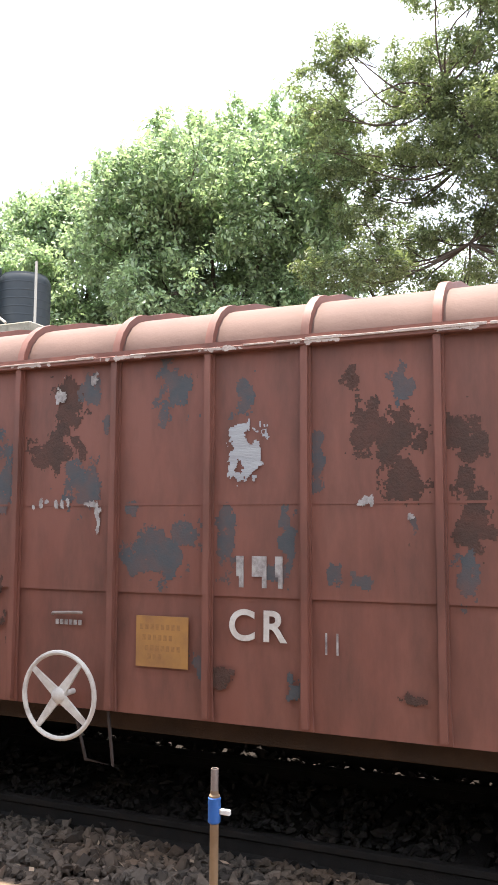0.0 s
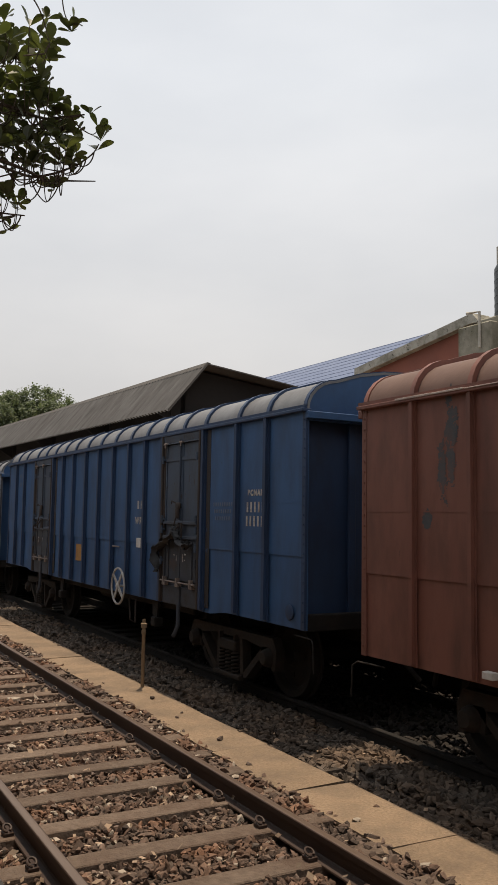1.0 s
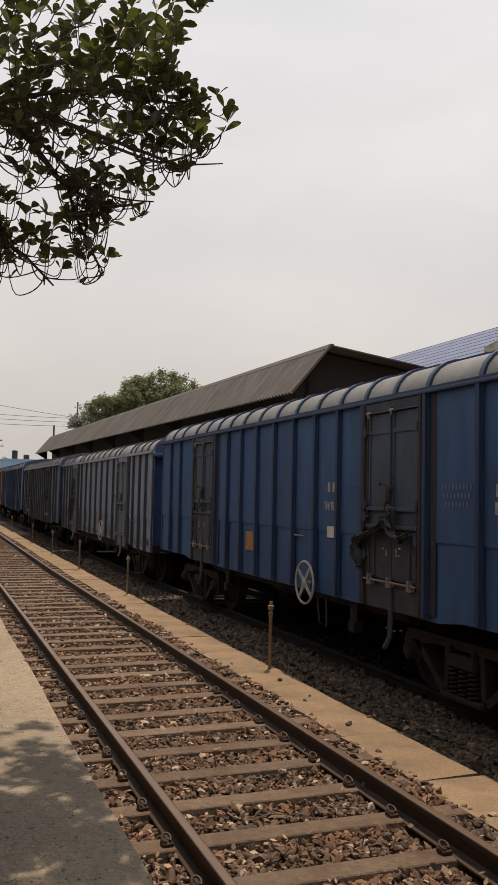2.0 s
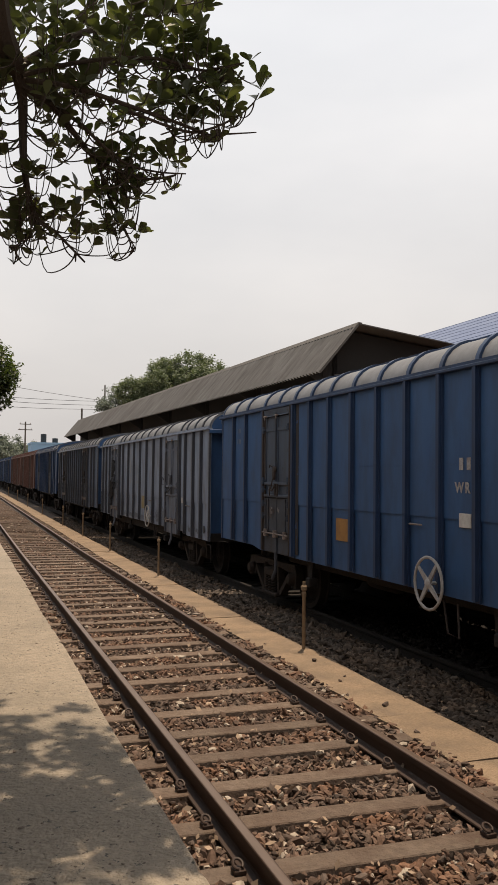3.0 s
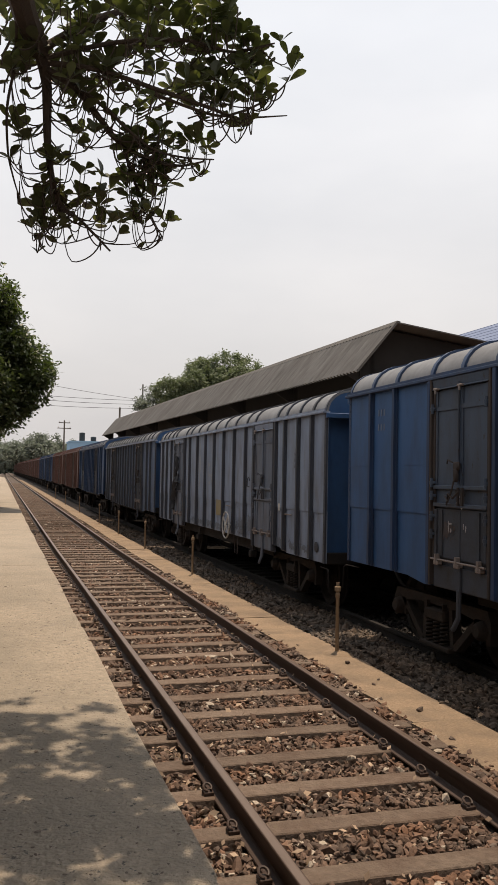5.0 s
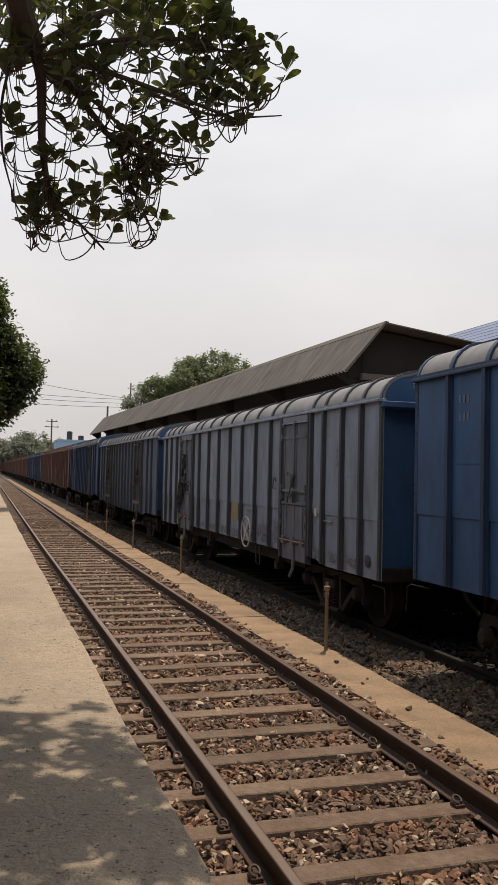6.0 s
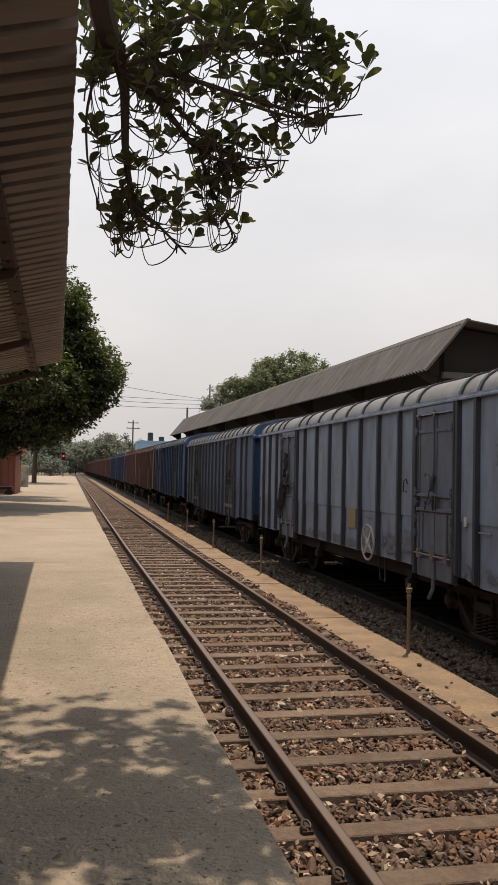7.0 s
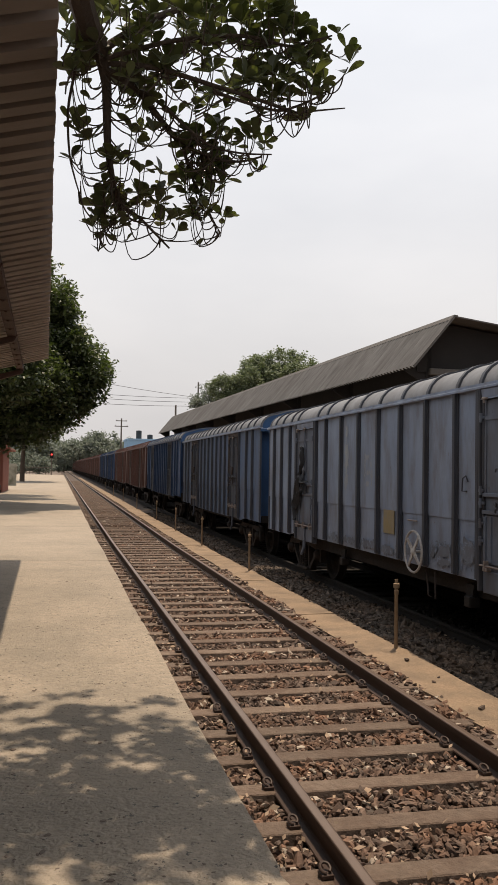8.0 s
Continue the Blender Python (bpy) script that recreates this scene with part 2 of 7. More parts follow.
COPING = mat("platform_edge_stone", (0.40, 0.33, 0.265), (0.46, 0.385, 0.31), rough=0.9, fine=30, coarse=1.4, dirt=(0.27, 0.21, 0.165), dirt_amount=0.7, bump=0.35, bump_scale=35, vary=0.06)
SHEET = mat("grey_corrugated_cement_sheet", (0.095, 0.088, 0.082), (0.13, 0.12, 0.11), rough=0.85, fine=14, coarse=0.5, dirt=(0.10, 0.09, 0.083), bump=0.2, stretch=(1, 1.5, 0.25))
SHED_ROOF = mat("streaked_cement_roof_sheet", (0.074, 0.071, 0.070), (0.160, 0.156, 0.154), rough=0.85, fine=3.2, coarse=0.7, mix_fine=0.9, dirt=(0.067, 0.060, 0.057), dirt_amount=0.6, bump=0.15, stretch=(0.2, 1.0, 0.2))
# Near-black colour standing for shade inside openings and behind the train.
DARKIN = mat("shade_dark_fill", (0.022, 0.02, 0.02), (0.03, 0.028, 0.027), rough=0.95, fine=4, coarse=1, bump=0.1)
CANOPY = mat("brown_corrugated_iron", (0.28, 0.232, 0.205), (0.35, 0.295, 0.26), rough=0.75, fine=5, coarse=1.3, dirt=(0.17, 0.12, 0.095), dirt_amount=0.5, bump=0.12, stretch=(0.5, 1.5, 1))
CANOPY_STEEL = mat("rust_brown_roof_steel", (0.075, 0.04, 0.03), (0.10, 0.055, 0.04), rough=0.8, fine=12, coarse=3, dirt=(0.04, 0.025, 0.02), bump=0.2)
BLUEROOF = mat("blue_profiled_roof_sheet", (0.12, 0.155, 0.25), (0.15, 0.185, 0.28), rough=0.85, fine=2, coarse=0.4, dirt=(0.20, 0.24, 0.34), bump=0.05)
BRICKRED = mat("red_painted_plaster", (0.23, 0.085, 0.06), (0.27, 0.10, 0.075), rough=0.85, fine=6, coarse=0.8, dirt=(0.14, 0.06, 0.05), bump=0.2)
PLASTER = mat("mossy_cement_plaster", (0.25, 0.235, 0.19), (0.33, 0.31, 0.255), rough=0.9, fine=5, coarse=1.3, mix_fine=0.8, dirt=(0.085, 0.082, 0.052), dirt_amount=0.9, bump=0.4, bump_scale=12, spots=((0.07, 0.07, 0.05), 6.0, 0.62))
TANK = mat("black_plastic_tank", (0.020, 0.027, 0.032), (0.028, 0.036, 0.042), rough=0.45, fine=5, coarse=1.5, dirt=(0.05, 0.055, 0.055), dirt_amount=0.3, bump=0.03)
PIPE = mat("grey_pvc_pipe", (0.40, 0.38, 0.33), (0.48, 0.46, 0.41), rough=0.6, fine=20, coarse=4, dirt=(0.25, 0.22, 0.18), bump=0.05)
POST = mat("dusty_tan_iron_pipe", (0.235, 0.165, 0.100), (0.29, 0.21, 0.135), rough=0.8, fine=25, coarse=6, dirt=(0.15, 0.09, 0.055), bump=0.2)
TAPBLUE = mat("blue_valve_paint", (0.03, 0.12, 0.40), (0.04, 0.15, 0.45), rough=0.5, fine=30, coarse=6, dirt=(0.03, 0.07, 0.2), bump=0.05)
TAPWHITE = mat("white_valve_lever", (0.7, 0.7, 0.68), (0.6, 0.6, 0.58), rough=0.5, fine=30, bump=0.0)
BARK = mat("grey_brown_bark", (0.075, 0.055, 0.042), (0.11, 0.085, 0.065), rough=0.95, fine=18, coarse=3, dirt=(0.04, 0.03, 0.025), bump=0.7, bump_scale=25, stretch=(1, 1, 0.3))
LEAF = mat("glossy_dark_leaf", (0.054, 0.062, 0.030), (0.076, 0.082, 0.042), rough=0.45, fine=9, mix_fine=0.8, bump=0.05, translucent=(0.5, 0.56, 0.2), island=0.35)
LEAF_MANGO = mat("dark_mango_leaf", (0.036, 0.045, 0.019), (0.054, 0.062, 0.026), rough=0.45, fine=9, mix_fine=0.8, bump=0.05, translucent=(0.6, 0.75, 0.3), island=0.45)
LEAF_PIECE = mat("glossy_green_leaf", (0.058, 0.062, 0.032), (0.080, 0.083, 0.043), rough=0.5, fine=9, mix_fine=0.8, bump=0.05, translucent=(0.55, 0.56, 0.24), vary=0.4)
LEAF_BRIGHT = mat("fresh_green_leaf", (0.135, 0.180, 0.104), (0.185, 0.232, 0.138), rough=0.55, fine=4, mix_fine=0.8, bump=0.0, translucent=(0.95, 1.0, 0.78), island=0.5)
LEAF_DEEP = mat("deep_green_leaf", (0.068, 0.090, 0.045), (0.110, 0.122, 0.062), rough=0.55, fine=4, mix_fine=0.8, bump=0.0, translucent=(0.95, 1.0, 0.65), island=0.5)
# Distance haze is mixed into this pale, greyed leaf colour.
LEAF_FAR = mat("hazed_grey_green_leaf", (0.092, 0.104, 0.086), (0.120, 0.132, 0.110), rough=0.8, fine=4, mix_fine=0.8, bump=0.0, translucent=(0.55, 0.6, 0.5), island=0.15)
LEAF_MID = mat("dusty_dark_green_leaf", (0.070, 0.086, 0.048), (0.098, 0.112, 0.066), rough=0.7, fine=4, mix_fine=0.8, bump=0.0, translucent=(0.55, 0.6, 0.4), island=0.25)
WOODPOLE = mat("weathered_pole", (0.10, 0.085, 0.07), (0.14, 0.12, 0.10), rough=0.9, fine=20, bump=0.2)
WIRE = mat("dark_cable", (0.05, 0.05, 0.05), (0.07, 0.07, 0.07), rough=0.7, bump=0.0)
PALEBLUE = mat("pale_blue_wall_paint", (0.26, 0.42, 0.58), (0.30, 0.46, 0.62), rough=0.85, fine=3, coarse=0.6, dirt=(0.22, 0.34, 0.45), bump=0.05)


WORN = mat("scuffed_bare_steel", (0.22, 0.18, 0.16), (0.30, 0.26, 0.24), rough=0.6, metal=0.2, fine=30, coarse=8, dirt=(0.10, 0.07, 0.06), bump=0.1)


# ---------------------------------------------------------------- builders
class Solid:
    """Collects vertices and faces of one mesh."""

    def __init__(self):
        self.v, self.f, self.smooth = [], [], []

    def add(self, v, f, smooth=False):
        k = len(self.v)
        self.v += [tuple(p) for p in v]
        self.f += [tuple(i + k for i in q) for q in f]
        self.smooth += [smooth] * len(f)
        return self

    def box(self, x0, x1, y0, y1, z0, z1, c=0.0):
        x0, x1, y0, y1, z0, z1 = min(x0, x1), max(x0, x1), min(y0, y1), max(y0, y1), min(z0, z1), max(z0, z1)
        if c <= 0:
            v = [(x, y, z) for z in (z0, z1) for y in (y0, y1) for x in (x0, x1)]
            f = [(0, 2, 3, 1), (4, 5, 7, 6), (0, 1, 5, 4), (2, 6, 7, 3), (0, 4, 6, 2), (1, 3, 7, 5)]
            return self.add(v, f)
        bm = bmesh.new()
        bmesh.ops.create_cube(bm, size=1.0)
        for q in bm.verts:
            q.co = ((x0 + x1) / 2 + q.co.x * (x1 - x0), (y0 + y1) / 2 + q.co.y * (y1 - y0), (z0 + z1) / 2 + q.co.z * (z1 - z0))
        bmesh.ops.bevel(bm, geom=bm.edges[:], offset=c, segments=1, affect="EDGES")
        bm.verts.index_update()
        self.add([q.co[:] for q in bm.verts], [[q.index for q in g.verts] for g in bm.faces])
        bm.free()
        return self

    def tube(self, pts, r, n=8, cap=True, r_end=None):
        pts = [Vector(p) for p in pts]
        m = len(pts)
        v, f = [], []
        side = None
        for i, p in enumerate(pts):
            d = (pts[min(i + 1, m - 1)] - pts[max(i - 1, 0)]).normalized()
            if side is None:
                side = d.cross(Vector((0, 0, 1)) if abs(d.z) < 0.9 else Vector((1, 0, 0))).normalized()
            else:
                side = (side - d * side.dot(d)).normalized()
            up = d.cross(side)
            rr = r if r_end is None else r + (r_end - r) * i / max(m - 1, 1)
            for k in range(n):
                a = 2 * math.pi * k / n
                v.append(p + (side * math.cos(a) + up * math.sin(a)) * rr)
        for i in range(m - 1):
            for k in range(n):
                f.append((i * n + k, i * n + (k + 1) % n, (i + 1) * n + (k + 1) % n, (i + 1) * n + k))
        self.add(v, f, True)
        if cap:
            k = len(self.v) - len(v)
            self.f += [tuple(k + j for j in reversed(range(n))), tuple(k + (m - 1) * n + j for j in range(n))]
            self.smooth += [False, False]
        return self

    def prism(self, poly, a, b, axis="y", smooth=False, cuts=()):
        """poly: points in the plane across the axis (x,z for y; y,z for x; x,y for z), from a to b along it."""
        n = len(poly)
        def put(p, t):
            return {"y": (p[0], t, p[1]), "x": (t, p[0], p[1]), "z": (p[0], p[1], t)}[axis]
        rings = [a, *cuts, b]
        v = [put(p, t) for t in rings for p in poly]
        f = [(q * n + i, q * n + (i + 1) % n, q * n + n + (i + 1) % n, q * n + n + i) for q in range(len(rings) - 1) for i in range(n)]
        self.add(v, f, smooth)
        k = len(self.v) - len(v)
        self.f += [tuple(k + i for i in reversed(range(n))), tuple(len(self.v) - n + i for i in range(n))]
        self.smooth += [False, False]
        return self

    def sheet(self, line, a, b, thick, axis="y"):
        """An open profile line with a thickness, drawn out along the axis."""
        n = len(line)
        nor = []
        for i in range(n):
            p, q = Vector(line[max(i - 1, 0)]), Vector(line[min(i + 1, n - 1)])
            d = (q - p).normalized()
            nor.append(Vector((-d.y, d.x)))
        poly = [tuple(p) for p in line] + [tuple(Vector(line[i]) - nor[i] * thick) for i in reversed(range(n))]
        v, f = [], []
        for t in (a, b):
            for p in poly:
                v.append({"y": (p[0], t, p[1]), "x": (t, p[0], p[1])}[axis])
        k = 2 * n
        for i in range(k):
            f.append((i, (i + 1) % k, k + (i + 1) % k, k + i))
        for i in range(n - 1):
            f.append((i, k - 1 - i, k - 2 - i, i + 1))
            f.append((k + i, k + i + 1, 2 * k - 2 - i, 2 * k - 1 - i))
        return self.add(v, f, True)

    def lathe(self, prof, n=24, at=(0, 0, 0), axis="z"):
        v, f = [], []
        for r, h in prof:
            for k in range(n):
                a = 2 * math.pi * k / n
                c, s = r * math.cos(a), r * math.sin(a)
                p = {"z": (c, s, h), "x": (h, c, s), "y": (c, h, s)}[axis]
                v.append((at[0] + p[0], at[1] + p[1], at[2] + p[2]))
        for i in range(len(prof) - 1):
            for k in range(n):
                f.append((i * n + k, i * n + (k + 1) % n, (i + 1) * n + (k + 1) % n, (i + 1) * n + k))
        return self.add(v, f, True)

    def mesh(self, name, material):
        me = bpy.data.meshes.new(name)
        me.from_pydata(self.v, [], self.f)
        me.polygons.foreach_set("use_smooth", self.smooth)
        me.materials.append(material)
        me.update()
        bm = bmesh.new()
        bm.from_mesh(me)
        bmesh.ops.recalc_face_normals(bm, faces=bm.faces[:])
        bm.to_mesh(me)
        bm.free()
        if any(self.smooth):
            me.set_sharp_from_angle(angle=radians(40))
        return me


def smooth_line(pts, k=5):
    """A line through the points with rounded corners."""
    pts = [Vector(p) for p in pts]
    out = []
    for i in range(len(pts) - 1):
        a, b, c, d = pts[max(i - 1, 0)], pts[i], pts[i + 1], pts[min(i + 2, len(pts) - 1)]
        for j in range(k):
            t = j / k
            out.append(0.5 * ((2 * b) + (c - a) * t + (2 * a - 5 * b + 4 * c - d) * t * t + (3 * b - a - 3 * c + d) * t ** 3))
    return out + [pts[-1]]


def part(name, solid, material, parent, label=""):
    ob = new(name, solid if isinstance(solid, bpy.types.Mesh) else solid.mesh(name, material))
    ob.parent = parent
    if label:
        ob["label"] = label
    return ob


def thing(name, label, category, at=(0, 0, 0), group="", kind="", rz=0):
    ob = new(name)
    ob.empty_display_size = 0.2
    ob.matrix_basis = pose(*at, 0, 0, rz)
    return tagged(ob, label, category, group, kind)


def single(name, solid, material, label, category, group="", kind=""):
    ob = new(name, solid if isinstance(solid, bpy.types.Mesh) else solid.mesh(name, material))
    return tagged(ob, label, category, group, kind)


def soup(name, verts, tris, material, smooth=False):
    """A mesh from arrays of points and of faces with equal corner counts."""
    me = bpy.data.meshes.new(name)
    verts, tris = np.asarray(verts, np.float32), np.asarray(tris, np.int32)
    k = tris.shape[1]
    me.vertices.add(len(verts))
    me.vertices.foreach_set("co", verts.ravel())
    me.loops.add(tris.size)
    me.loops.foreach_set("vertex_index", tris.ravel())
    me.polygons.add(len(tris))
    me.polygons.foreach_set("loop_start", np.arange(0, tris.size, k, dtype=np.int32))
    me.polygons.foreach_set("use_smooth", np.full(len(tris), smooth))
    me.materials.append(material)
    me.update(calc_edges=True)
    me.validate()
    return me

# ---------------------------------------------------------------- ground, tracks, platform
GRADE, GRADE_FROM = 0.0055, 25.0


def lift(y):
    """How far the yard has risen at a distance along the line: level, then a gentle grade."""
    return GRADE * max(0.0, y - GRADE_FROM)


def graded(me):
    """Raise the points of a mesh with the grade, all but those buried below the yard."""
    for v in me.vertices:
        if v.co.z > -0.39:
            v.co.z += lift(v.co.y)
    return me


RAIL_1, RAIL_2 = (1.667, 3.412), (5.5975, 7.3425)
TRACK_2 = 6.47
PLAT_Z, EDGE = 0.62, 0.885
ground = Solid().prism([(-900, -3.0), (-900, -0.42), (900, -0.42), (900, -3.0)], -500, 1800, cuts=(GRADE_FROM,)).mesh("ground", GROUND)
for v in ground.vertices:
    v.co.z += lift(v.co.y)
single("ground", ground, GROUND, "dusty brown earth reaching to the horizon", "ground", kind="structure")
bed = Solid().prism([(0.80, -0.40), (0.80, -0.235), (3.86, -0.235), (3.96, -0.25), (4.50, -0.25), (4.66, -0.22), (5.0, -0.175), (5.3, -0.17), (5.3, -0.40)], -14, 420, "y", cuts=(GRADE_FROM,))
single("ballast_bed", graded(bed.mesh("ballast_bed", BED)), BED, "brown compacted stone bed under the empty track", "ballast", kind="structure")
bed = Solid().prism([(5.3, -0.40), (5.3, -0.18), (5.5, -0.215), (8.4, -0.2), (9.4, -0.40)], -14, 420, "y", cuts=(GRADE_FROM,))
single("ballast_bed", graded(bed.mesh("ballast_bed", SHADEBED)), SHADEBED, "stone bed darkened for the shade under the train", "ballast", kind="structure")

RAIL_PROFILE = [(-0.036, 0), (-0.032, 0.006), (0.032, 0.006), (0.036, 0), (0.036, -0.035), (0.012, -0.05), (0.009, -0.135), (0.02, -0.145),
                (0.072, -0.16), (0.075, -0.17), (-0.075, -0.17), (-0.072, -0.16), (-0.02, -0.145), (-0.009, -0.135), (-0.012, -0.05), (-0.036, -0.035)]


def rail_track(name, rails, y0, y1, label, head):
    t = thing(name, label, "railway track", (0, 0, 0), kind="structure")
    for x in rails:
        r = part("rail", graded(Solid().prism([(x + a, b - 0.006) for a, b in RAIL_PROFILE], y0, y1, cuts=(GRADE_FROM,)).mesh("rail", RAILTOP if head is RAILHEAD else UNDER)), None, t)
        part("rail_head", graded(Solid().prism([(x - 0.03, -0.001), (x - 0.022, 0.002), (x + 0.022, 0.002), (x + 0.03, -0.001)], y0, y1, cuts=(GRADE_FROM,)).mesh("rail_head", head)), None, r, "worn paler running surface")
    return t


track_1 = rail_track("railway_track", RAIL_1, -14, 420, "empty rusty brown broad gauge track on stained sleepers", RAILHEAD)
# These rails take near-black UNDER, the wagons' shade as a colour.
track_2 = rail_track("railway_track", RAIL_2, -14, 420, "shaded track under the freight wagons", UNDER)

plat = thing("platform", "worn tan concrete railway platform with straight edge", "platform", kind="structure")
JOINTS = (-14.0, -3.2, 14.72, 23.6, 32.4, 41.3, 50.0, 62.0, 74.0, 86.0, 98.0, 110.0, 122.0, 134.0, 146.0, 158.0)
part("retaining_wall", graded(Solid().prism([(-7.5, -0.42), (-7.5, PLAT_Z - 0.09), (EDGE - 0.05, PLAT_Z - 0.09), (EDGE - 0.05, -0.42)], -14, 158, cuts=(GRADE_FROM,)).mesh("retaining_wall", COPING)), None, plat, "stained concrete platform wall")


def edged_slab(x0, x1, y0, y1, z0, z1, seed, ragged=0.0):
    """A slab whose track-side edge is a little chipped."""
    rng = random.Random(seed)
    n = max(2, int((y1 - y0) / 0.07)) if ragged else 1
    ys = [y0 + (y1 - y0) * i / n for i in range(n + 1)]
    xs = [x1 - ((rng.random() ** 30 * 0.9 * ragged + 0.008 * math.sin(ys[i] * 1.3 + seed)) if 0 < i < n else 0) for i in range(n + 1)]
    poly = [(x0, y0)] + [(xs[i], ys[i]) for i in range(n + 1)] + [(x0, y1)]
    top = Solid().prism(poly, z0, z1 - 0.006, "z")
    inner = [(x0 + 0.004, y0 + 0.004)] + [(xs[i] - 0.008, min(max(ys[i], y0 + 0.004), y1 - 0.004)) for i in range(n + 1)] + [(x0 + 0.004, y1 - 0.004)]
    top.prism(inner, z1 - 0.006, z1, "z")
    return top


for i, (a, b) in enumerate(zip(JOINTS[:-1], JOINTS[1:])):
    part("slab", graded(edged_slab(-7.5, EDGE, a + 0.006, b - 0.006, PLAT_Z - 0.09, PLAT_Z, i, 0.06 if b < 60 else 0).mesh("slab", PLAT)), None, plat)

# unseen loading platform added on the far side of the train to block light
load = thing("loading_platform", "unseen loading platform added to block light behind the train", "platform", kind="structure")
part("face_wall", Solid().box(8.04, 8.6, -14, 120, -0.42, 1.0), DARKIN, load, "shade-dark retaining wall that blocks light")
part("deck", Solid().box(8.02, 13.8, -14, 120, 1.0, 1.12), PLAT, load, "worn concrete deck")

# concrete strip between the tracks, cast in slabs
strip = thing("concrete_path", "sandy concrete service strip between the two tracks", "path", kind="structure")
STRIP_JOINTS = [-12, -8.4, -5.4, -2.6, 0.2, 1.75, 3.2, 4.65, 6.05, 7.45, 9.9, 12.1, 13.6, 16.2, 18.0, 20.5, 23.5, 26.5, 30, 34, 38, 43, 50, 60, 75, 95, 130, 180]
for i, (a, b) in enumerate(zip(STRIP_JOINTS[:-1], STRIP_JOINTS[1:])):
    rng = random.Random(i)
    off, tilt, w = rng.uniform(-0.025, 0.025), rng.uniform(-0.03, 0.03), rng.uniform(-0.02, 0.03)
    n = max(2, min(14, int((b - a) / 0.3)))
    left = [(3.93 + off + rng.uniform(-0.018, 0.018), a + 0.008 + (b - a - 0.016) * j / n) for j in range(n + 1)]
    right = [(4.59 + off + w + rng.uniform(-0.018, 0.018), a + 0.008 + tilt + (b - a - 0.016) * j / n) for j in range(n + 1)]
    part("slab", graded(Solid().prism(left + right[::-1], -0.27, -0.172 + rng.uniform(-0.006, 0.01), "z").mesh("slab", STRIP)), None, strip)


# ---------------------------------------------------------------- goods shed behind the train
SHED = pose(12.5, 28.4, 0, 0.30, 0, 1.38)
shed = thing("goods_shed", "long grey goods shed with a steep corrugated roof", "shed")
shed.matrix_basis = SHED


def corrugated(x0, z0, x1, z1, y0, y1, pitch, depth, thick=0.006, step=4):
    """A corrugated sheet: waves follow along y, flutes run from (x0, z0) to (x1, z1)."""
    d = Vector((x1 - x0, z1 - z0))
    nrm = Vector((-d.y, d.x)).normalized()
    if nrm.y < 0:
        nrm = -nrm
    n = int((y1 - y0) / pitch * step)
    v, f = [], []
    for i in range(n + 1):
        y = y0 + (y1 - y0) * i / n
        w = depth * math.sin(2 * math.pi * i / step + 0.6)
        for px, pz in ((x0, z0), (x1, z1)):
            v.append((px + nrm.x * w, y, pz + nrm.y * w))
        for px, pz in ((x0, z0), (x1, z1)):
            v.append((px + nrm.x * (w - thick), y, pz + nrm.y * (w - thick)))
    for i in range(n):
        a, b = 4 * i, 4 * (i + 1)
        f += [(a, a + 1, b + 1, b), (a + 2, b + 2, b + 3, a + 3), (a, b, b + 2, a + 2), (a + 1, a + 3, b + 3, b + 1)]
    return Solid().add(v, f, True)


SHED_L, EAVE_Z, RIDGE_X, RIDGE_Z = 66.6, 6.16, 1.55, 8.06
for j in range(4):
    a, b = SHED_L * j / 4, SHED_L * (j + 1) / 4
    part("roof_sheet", corrugated(0, EAVE_Z, RIDGE_X, RIDGE_Z, a, b + 0.05, 0.30, 0.055, 0.02, 6), SHED_ROOF, shed)
part("ridge_cap", Solid().prism([(RIDGE_X - 0.16, RIDGE_Z - 0.13), (RIDGE_X, RIDGE_Z + 0.06), (RIDGE_X + 0.14, RIDGE_Z + 0.04), (RIDGE_X + 0.14, RIDGE_Z), (RIDGE_X, RIDGE_Z)], -0.02, SHED_L), SHEET, shed)
part("rear_roof", Solid().prism([(RIDGE_X, RIDGE_Z + 0.02), (8.0, RIDGE_Z - 0.76), (8.0, RIDGE_Z - 0.80), (RIDGE_X, RIDGE_Z - 0.03)], -0.02, SHED_L), SHEET, shed)
part("verge_board", Solid().prism([(-0.02, EAVE_Z - 0.06), (RIDGE_X, RIDGE_Z - 0.07), (RIDGE_X, RIDGE_Z + 0.05), (-0.06, EAVE_Z + 0.04)], -0.05, -0.02), SHEET, shed)
# Inner wall, gable sheet, posts and brackets carry the shed's shade as colour.
part("wall", Solid().box(1.75, 1.95, 1.2, SHED_L - 0.5, -0.42, EAVE_Z + 1.9), DARKIN, shed, "inner wall in a shade-dark colour")
part("gable_wall", Solid().prism([(0.5, EAVE_Z - 0.1), (0.5, EAVE_Z + 0.4), (RIDGE_X, RIDGE_Z - 0.15), (7.8, RIDGE_Z - 0.86), (7.8, -0.42), (1.95, -0.42), (1.95, EAVE_Z - 0.1)], 0.9, 1.1), DARKIN, shed, "dark sheet standing for the shaded open gable")
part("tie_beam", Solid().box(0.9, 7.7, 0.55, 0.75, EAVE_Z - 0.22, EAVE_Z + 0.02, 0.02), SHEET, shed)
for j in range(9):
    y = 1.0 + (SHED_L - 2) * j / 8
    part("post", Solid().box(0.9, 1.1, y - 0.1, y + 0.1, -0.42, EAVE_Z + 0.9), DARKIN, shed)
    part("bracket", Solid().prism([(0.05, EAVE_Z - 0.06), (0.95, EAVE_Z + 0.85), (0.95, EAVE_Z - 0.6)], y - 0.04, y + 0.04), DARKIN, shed)

